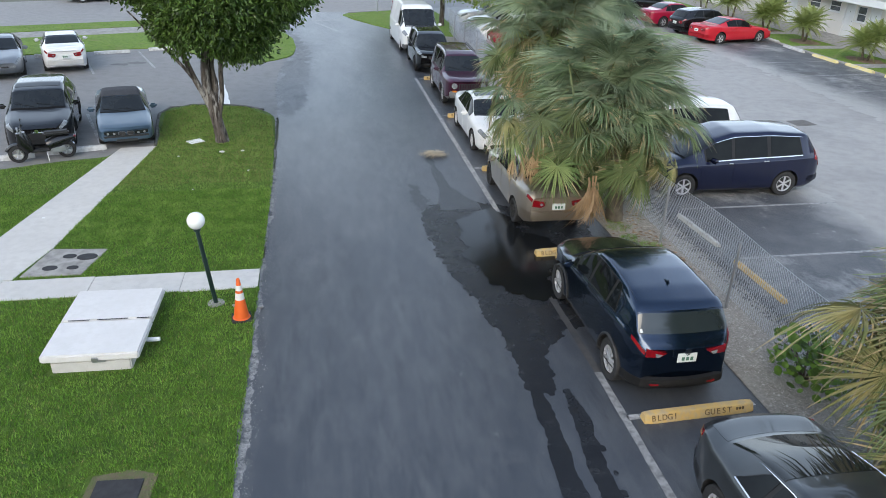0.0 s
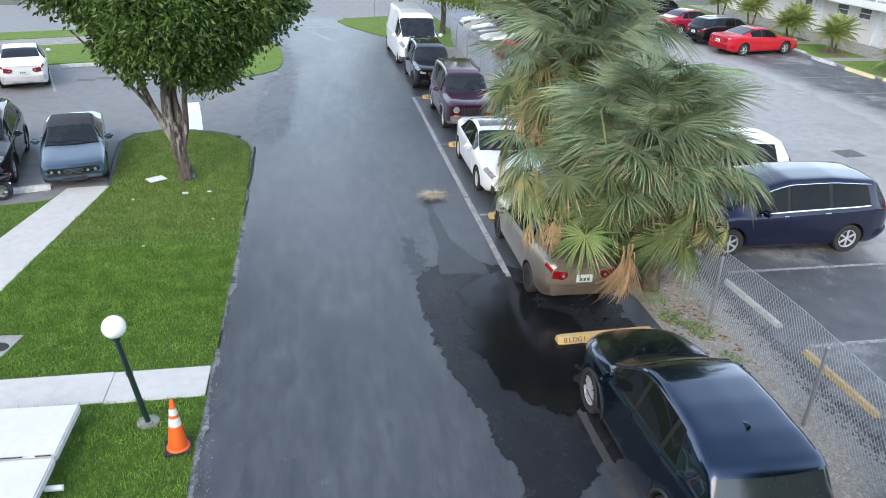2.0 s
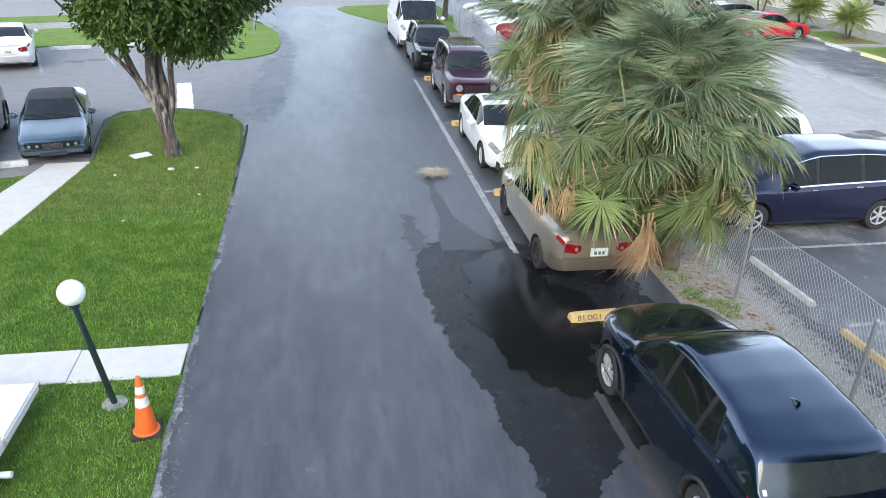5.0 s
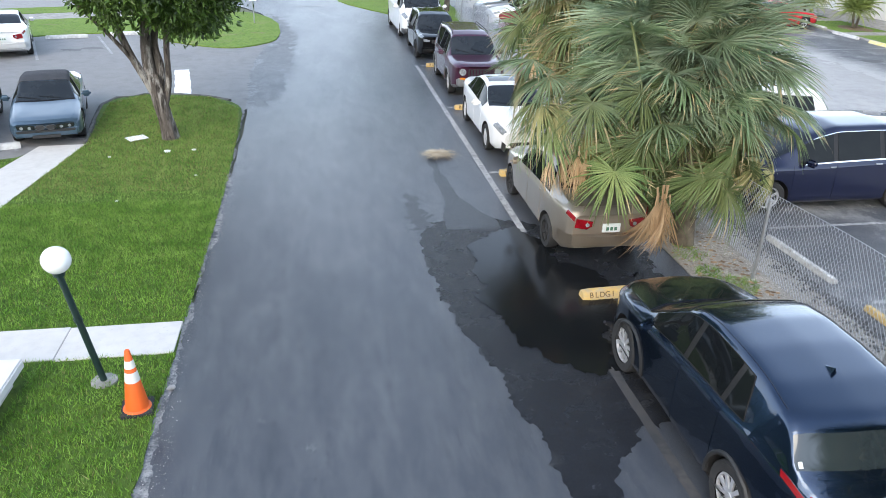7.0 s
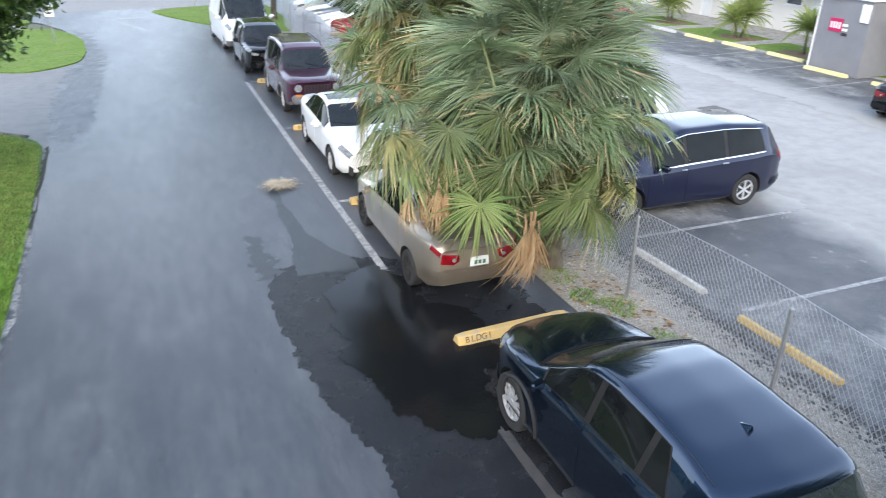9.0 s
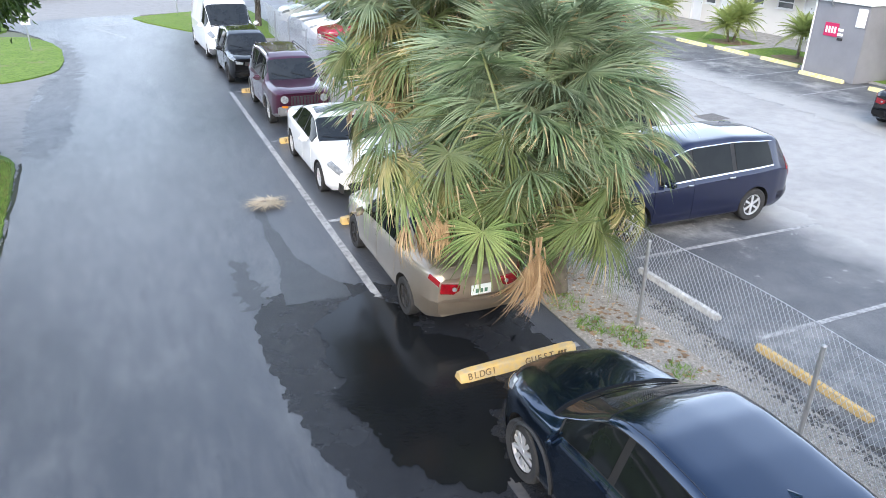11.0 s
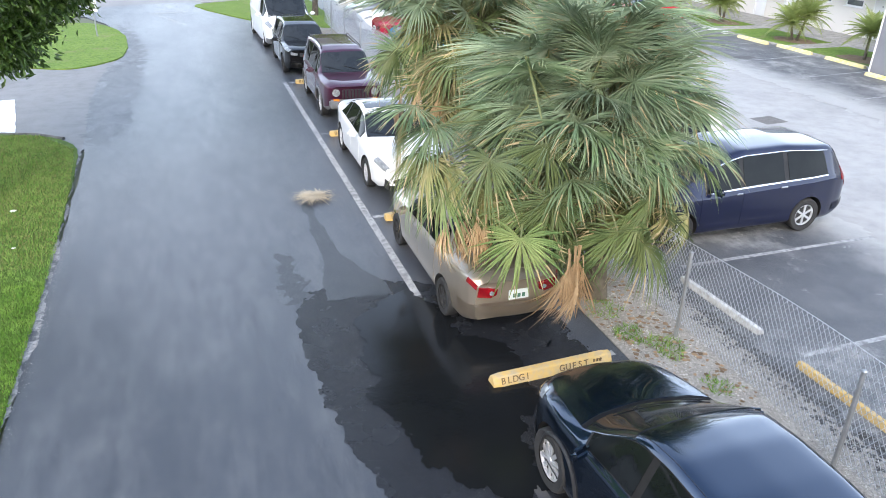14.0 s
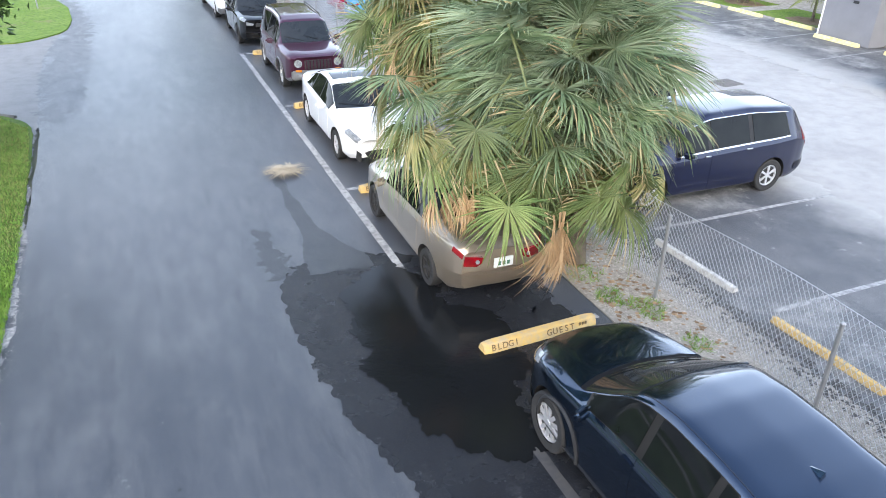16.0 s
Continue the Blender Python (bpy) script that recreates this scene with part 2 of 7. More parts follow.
def slab_bm(outline, z0, z1):
    """An upright prism over an outline (counter-clockwise x, y pairs)."""
    bm = bmesh.new()
    lo = [bm.verts.new((x, y, z0)) for x, y in outline]
    hi = [bm.verts.new((x, y, z1)) for x, y in outline]
    n = len(outline)
    bm.faces.new(hi)
    for i in range(n):
        bm.faces.new((lo[i], lo[(i + 1) % n], hi[(i + 1) % n], hi[i]))
    bmesh.ops.recalc_face_normals(bm, faces=bm.faces[:])
    bmesh.ops.triangulate(bm, faces=[f for f in bm.faces if len(f.verts) > 4])
    return bm


def rounded(outline, step=0.5, wobble=0.0, seed=0.0, keep=60.0):
    """A closed outline drawn as a smooth curve through its points; points farther than keep from the middle stay as they are."""
    n, out = len(outline), []
    for i in range(n):
        p0, p1, p2, p3 = (Vector((*outline[(i + k) % n], 0)) for k in (-1, 0, 1, 2))
        m = max(1, int((p2 - p1).length / step))
        if (p2 - p1).length > 14:
            out.append((p1.x, p1.y))
            continue
        for j in range(m):
            t = j / m
            q = 0.5 * (2 * p1 + (p2 - p0) * t + (2 * p0 - 5 * p1 + 4 * p2 - p3) * t * t + (3 * p1 - p0 - 3 * p2 + p3) * t ** 3)
            if (p1 - p0).length > 14 or (p3 - p2).length > 14:
                q = p1.lerp(p2, t)
            w = noise.noise_vector(Vector((q.x * 1.7 + seed, q.y * 1.7, 0))) * wobble + noise.noise_vector(Vector((q.x * 6 + seed, q.y * 6, 0))) * wobble * .5
            out.append((q.x + w.x, q.y + w.y))
    return out


def tube_bm(points, radii, sides=8, bm=None, cap=True):
    bm = bm or bmesh.new()
    pts = [Vector(p) for p in points]
    rings = []
    for i, p in enumerate(pts):
        d = (pts[min(i + 1, len(pts) - 1)] - pts[max(i - 1, 0)]).normalized()
        a = d.orthogonal().normalized() if abs(d.z) < 0.99 else Vector((1, 0, 0))
        a = (a - d * a.dot(d)).normalized()
        b = d.cross(a)
        r = radii[i] if hasattr(radii, "__len__") else radii
        rings.append([bm.verts.new(p + (a * math.cos(k * math.tau / sides) + b * math.sin(k * math.tau / sides)) * r) for k in range(sides)])
    for i in range(len(rings) - 1):
        # match the nearest start so that the tube does not twist
        q, s = rings[i], rings[i + 1]
        o = min(range(sides), key=lambda k: (q[0].co - s[k].co).length)
        s[:] = s[o:] + s[:o]
        if (q[1].co - s[1].co).length > (q[1].co - s[-1].co).length:
            s[:] = [s[0]] + s[:0:-1]
        for k in range(sides):
            bm.faces.new((q[k], q[(k + 1) % sides], s[(k + 1) % sides], s[k]))
    if cap:
        bm.faces.new(rings[0][::-1])
        bm.faces.new(rings[-1])
    return bm


def lathe_bm(profile, sides=24, bm=None, axis='z'):
    bm = bm or bmesh.new()
    rings = []
    for r, z in profile:
        if r < 1e-5:
            rings.append([bm.verts.new((0, 0, z))])
        else:
            rings.append([bm.verts.new((r * math.cos(k * math.tau / sides), r * math.sin(k * math.tau / sides), z)) for k in range(sides)])
    for q, s in zip(rings, rings[1:]):
        for k in range(sides):
            vs = [q[k % len(q)], q[(k + 1) % len(q)], s[(k + 1) % len(s)], s[k % len(s)]]
            vs = list(dict.fromkeys(vs))
            if len(vs) > 2:
                bm.faces.new(vs)
    bmesh.ops.recalc_face_normals(bm, faces=bm.faces[:])
    return bm


def structure(name, bm, material, label, category):
    ob = part(name, bm, material, None)
    return tagged(ob, label, category, kind="structure")


# ---- ground, roads, lots ----
structure("ground", slab_bm([(-700, -300), (700, -300), (700, 1200), (-700, 1200)], -0.5, -0.06), M_GROUND, "dull green and grey flat ground reaching the horizon", "ground")
structure("road", slab_bm(rounded([(-3.62, -25), (4.6, -25), (4.6, 20), (4.6, 32), (4.6, 44.0), (3.2, 45.0), (2.2, 46.2), (0.9, 48.6), (-0.1, 50.9), (-0.4, 53.6), (-6.6, 51.2), (-5.4, 48.2), (-4.3, 45.6),
                                  (-3.5, 42.0), (-3.45, 38.5), (-3.75, 36.0), (-3.95, 33.0), (-3.9, 30.0), (-3.75, 27.5), (-3.6, 24.0), (-3.58, 14.4), (-3.6, 2.0)], .3, .05), -0.3, 0.0), M_ROAD, "dark sealed asphalt drive with scuffs and stains", "road")
structure("road_lot_west", slab_bm(rounded([(-60, 20), (-11.1, 20.5), (-8.2, 21.5), (-7.0, 22.0), (-4.0, 26.0), (-3.6, 29.0), (-3.6, 38.0), (-4.4, 41.0), (-9, 41), (-17, 39), (-60, 25)], .3, .06), -0.3, -0.006), M_LOT_GREY, "light grey worn asphalt parking lot", "parking lot")
structure("road_cross_street", slab_bm([(-130, 1.0), (6, 55.8), (130, 108.0), (130, 128.0), (6, 69.0), (-130, 1.0 + 12)], -0.3, -0.004), M_STREET, "pale grey asphalt cross street", "road")
structure("road_far_lot", slab_bm([(-8, 66), (6, 70.5), (60, 92), (60, 130), (-20, 118)], -0.3, -0.01), M_STREET, "pale asphalt of the far car park", "parking lot")
structure("road_lot_east", slab_bm([(6.1, -25), (25.2, -25), (25.2, 75), (6.1, 58)], -0.3, -0.006), M_LOT, "pale worn asphalt of the apartment parking lot", "parking lot")
structure("lawn", slab_bm(rounded([(-60, -25), (-3.66, -25), (-3.62, 6), (-3.63, 10), (-3.62, 14), (-3.66, 20), (-3.7, 24), (-3.86, 26.6), (-4.3, 27.5), (-4.9, 28.0), (-5.8, 28.32), (-6.8, 28.36), (-7.5, 28.0),
                          (-7.74, 27.2), (-7.6, 26.0), (-7.22, 23.4), (-8.2, 23.1), (-8.4, 22.5), (-9.5, 22.2), (-11.1, 21.5), (-60, 6)], .3, .05), -0.3, 0.03), M_LAWN, "lush mown green lawn", "lawn")
structure("lawn_verge", slab_bm(rounded([(-60, 20), (-16.8, 37.7), (-10.0, 40.0), (-7.6, 37.6), (-5.3, 36.2), (-3.8, 37.2), (-3.3, 39.0), (-3.5, 42.6), (-4.4, 45.4), (-6.2, 46.6), (-10.9, 44.7), (-18.4, 42.2), (-60, 24)], .3, .06), -0.3, 0.04), M_LAWN_FAR, "green grass verge beside the lot", "lawn")
structure("sidewalk_street", slab_bm([(-60, 24), (-18.4, 42.3), (-10.9, 44.8), (-6.2, 46.7), (-6.6, 48.0), (-12.0, 46.6), (-19, 44.0), (-60, 26)], -0.3, 0.03), M_CONC_OLD, "grey concrete pavement between grass verges", "pavement")
structure("lawn_kerbside", slab_bm(rounded([(-60, 26), (-19, 44.1), (-12, 46.7), (-6.6, 48.1), (-7.0, 50.2), (-12.7, 48.8), (-19.9, 46.2), (-60, 30)], .3, .06), -0.3, 0.04), M_LAWN_FAR, "green grass strip along the street", "lawn")
structure("lawn_corner", slab_bm(rounded([(4.4, 44.2), (6.0, 44.2), (6.0, 55.0), (2.5, 54.0), (-0.2, 52.4), (0.0, 50.9), (1.0, 48.7), (2.3, 46.3), (3.3, 45.1)], .3, .06), -0.3, 0.03), M_LAWN_FAR, "bright grass corner by the street", "lawn")
structure("gravel_strip", slab_bm([(4.42, -25), (6.15, -25), (6.25, 44.2), (4.42, 44.2)], -0.3, 0.02), M_GRAVEL, "gravel and leaf litter strip under the fence", "gravel")
structure("planting_strip", slab_bm([(25.25, 10), (28.2, 10), (28.2, 62), (25.25, 62)], -0.3, 0.05), M_LAWN_FAR, "grass planting strip in front of the apartments", "lawn")
structure("walkway", slab_bm([(28.2, 10), (31.2, 10), (31.2, 62), (28.2, 62)], -0.3, 0.06), M_CONC_OLD, "grey concrete walkway along the apartments", "pavement")
walk_base = structure("sidewalk", slab_bm([(-30, 13.93), (-3.65, 13.98), (-3.65, 14.74), (-8.38, 14.74), (-30, 14.70)], -0.2, 0.036), M_CONC_OLD, "clean pale concrete sidewalk across the lawn", "pavement")
for k in range(16):
    xb = -5.12 - 1.72 * k + 1.72
    xa = max(xb - 1.71, -30)
    xb = min(xb, -3.63)
    if xb - xa > .1:
        sb = slab_bm([(xa, 13.93), (xb, 13.96), (xb, 14.76), (xa, 14.74)], 0.0, 0.05)
        bmesh.ops.bevel(sb, geom=[e for e in sb.edges if all(v.co.z > .04 for v in e.verts)], offset=.006, segments=1, affect='EDGES')
        part("concrete_slab", sb, M_CONC, walk_base)
structure("sidewalk_diagonal", slab_bm([(-9.6, 14.74), (-8.4, 14.78), (-8.05, 16.2), (-7.2, 23.38), (-8.2, 23.28), (-9.38, 16.72)], -0.2, 0.046), M_CONC, "clean pale concrete path to the parking lot", "pavement")


M_WORN = shader("worn paler asphalt", (0.085, 0.09, 0.098), (0.125, 0.128, 0.132), 0.7, 0.5, bump=.4, bump_scale=100, alt2=(0.15, 0.152, 0.155), scale2=3.5, stretch=(1.2, .5, 1))
layer(M_WORN, (0.20, 0.198, 0.19), 1.3, .60, .70, .6, 10)
layer(M_WORN, (0.05, 0.053, 0.06), 0.8, .56, .68, .7, 8)


def stripe(x0, y0, x1, y1, w=0.1, z=0.0068, name="parking_line", label="worn white painted parking line", mat=None):
    d = Vector((x1 - x0, y1 - y0, 0))
    n = Vector((-d.y, d.x, 0)).normalized() * w / 2
    steps = max(2, int(d.length / 0.3))
    vs, fs = [], []
    for i in range(steps + 1):
        p = Vector((x0, y0, z)) + d * i / steps
        vs += [p - n * random.uniform(0.9, 1.05), p + n * random.uniform(0.9, 1.05)]
        if i:
            k = 2 * i
            fs.append((k - 2, k, k + 1, k - 1))
    return tagged(part(name, mesh_from(name, vs, fs, mat or M_WHITE_LINE), None, None), label, "road marking", kind="structure")


stripe(2.08, -10, 2.058, 6.0, 0.14)
stripe(2.058, 6.0, 2.12, 10.4, 0.13, 0.0068, "parking_line", "grimy worn white parking line", M_GRIMY_LINE)
stripe(2.12, 10.4, 2.07, 17.4, 0.13, 0.0068, "parking_line", "dirty grey parking line in wet asphalt", M_DIRTY_LINE)
stripe(2.07, 17.4, 2.0, 32.65, 0.14)
for y in (-2.4, 3.35, 9.2, 14.95, 20.7, 26.5, 32.6):
    stripe(2.14, y, 4.3, y + 0.1, 0.12)
for y in (2.6, 5.5, 8.4, 11.3, 14.2, 17.1, 20.0, 22.9, 25.8, 28.7, 31.6, 34.5, 37.4, 40.3, 43.2):
    stripe(6.9, y, 11.4, y + 0.05, 0.1)
for y in (17.4, 20.4, 23.4, 26.4, 29.6, 32.8, 36.0, 39.2, 42.2, 45.4, 48.6):
    stripe(20.0, y - 0.3, 24.6, y + 0.1, 0.1)
for (a, b, c, d) in ((-13.2, 38.4, -11.6, 33.9), (-10.8, 39.0, -9.3, 35.0), (-10.2, 27.4, -8.63, 23.05), (-7.82, 24.04, -7.34, 23.95), (-11.9, 27.2, -11.4, 23.4), (-16.0, 37.6, -14.4, 33.2)):
    stripe(a, b, c, d, 0.1)
stripe(-6.32, 32.1, -5.72, 28.4, 0.5, 0.0068, "crossing_bar", "broad white painted crossing bar", M_WHITE)
stripe(-2.7, 49.2, -0.6, 50.0, 0.35, 0.0068, "stop_line", "worn white stop line")
stripe(-2.2, 48.6, -0.9, 45.3, 0.14, 0.0068, "lane_line", "worn white lane line")

# ---- vehicles ----
def paint(name, c, metal=0.0, rough=0.35):
    m = shader(name, c, tuple(v * 0.9 for v in c), 2.0, rough, metal, coat=1.0, spec=0.12)
    m.node_tree.nodes["Principled BSDF"].inputs["Coat IOR"].default_value = 1.55
    m.node_tree.nodes["Principled BSDF"].inputs["Coat Roughness"].default_value = 0.03
    return m


P_BLACKBLUE = paint("blue-black car paint", (0.018, 0.037, 0.072), 0.9, 0.22)
P_GOLD = paint("beige gold metallic car paint", (0.44, 0.375, 0.30), 0.7, 0.30)
P_WHITE = paint("white car paint", (0.78, 0.78, 0.77))
P_MAROON = paint("maroon metallic car paint", (0.06, 0.014, 0.032), 0.3)
P_BLACK = paint("black car paint", (0.008, 0.008, 0.009))
P_NAVY = paint("navy blue car paint", (0.007, 0.010, 0.036), 0.4)
P_GREY = paint("dark green-grey metallic car paint", (0.05, 0.055, 0.058), 0.5)
P_SILVER = paint("grey metallic car paint", (0.22, 0.24, 0.26), 0.5)
P_STEEL = paint("steel blue metallic car paint", (0.07, 0.115, 0.16), 0.4)
P_RED = paint("bright red car paint", (0.52, 0.014, 0.028))
P_CRIMSON = paint("crimson car paint", (0.33, 0.012, 0.04))
P_SKY = paint("sky blue car paint", (0.06, 0.28, 0.52))
M_GLASS = shader("tinted car glass", (0.010, 0.012, 0.013), (0.02, 0.023, 0.024), 3.5, 0.03, spec=0.0, coat=1.0)
M_GLASS.node_tree.nodes["Principled BSDF"].inputs["Coat IOR"].default_value = 1.5
M_GLASS.node_tree.nodes["Principled BSDF"].inputs["Coat Roughness"].default_value = 0.02
M_REAR_GLASS = shader("tinted rear glass", (0.022, 0.030, 0.032), (0.018, 0.025, 0.027), 2.0, 0.04, spec=0.4, coat=1.0)
M_REAR_GLASS.node_tree.nodes["Principled BSDF"].inputs["Coat IOR"].default_value = 1.5
M_DARK_GLASS = shader("black privacy glass", (0.006, 0.007, 0.008), (0.010, 0.012, 0.012), 3.0, 0.03, spec=0.22)
M_TYRE = shader("black rubber", (0.018, 0.018, 0.019), (0.035, 0.034, 0.033), 6.0, 0.85)
M_RIM = shader("silver alloy", (0.74, 0.74, 0.75), (0.62, 0.62, 0.63), 8.0, 0.34, 0.6)
M_TRIM = shader("black plastic trim", (0.02, 0.02, 0.021), (0.03, 0.03, 0.03), 5.0, 0.6)
M_MATTE = shader("matt black trim", (0.008, 0.008, 0.009), (0.012, 0.012, 0.013), 5.0, 0.7, spec=0.12)
M_PILLAR = shader("glossy black pillar panel", (0.014, 0.013, 0.013), (0.022, 0.02, 0.019), 5.0, 0.35, spec=0.3)
M_GREY_TRIM = shader("grey plastic cladding", (0.13, 0.135, 0.14), (0.16, 0.165, 0.17), 5.0, 0.65)
M_CHROME = shader("chrome", (0.75, 0.75, 0.76), (0.6, 0.6, 0.61), 5.0, 0.15, 1.0)
M_RED_LAMP = shader("red lamp plastic", (0.26, 0.006, 0.012), (0.15, 0.004, 0.008), 12.0, 0.18, coat=0.8)
M_CLEAR_LAMP = shader("clear lamp plastic", (0.30, 0.32, 0.33), (0.12, 0.13, 0.14), 14.0, 0.08, coat=0.8)
M_AMBER = shader("amber lamp plastic", (0.60, 0.22, 0.03), (0.5, 0.16, 0.02), 12.0, 0.2, coat=0.5)
M_PLATE = shader("white number plate", (0.62, 0.66, 0.63), (0.7, 0.72, 0.7), 9.0, 0.45)
M_PLATE_INK = shader("green plate ink", (0.06, 0.16, 0.11), (0.08, 0.18, 0.12), 9.0, 0.5)
M_GALV_TRIM = shader("dull metal trim", (0.22, 0.23, 0.24), (0.28, 0.29, 0.30), 5.0, 0.4, 0.7)
M_CANVAS = shader("dark canvas roof", (0.035, 0.038, 0.045), (0.05, 0.052, 0.06), 4.0, 0.9, bump=0.3, bump_scale=150)

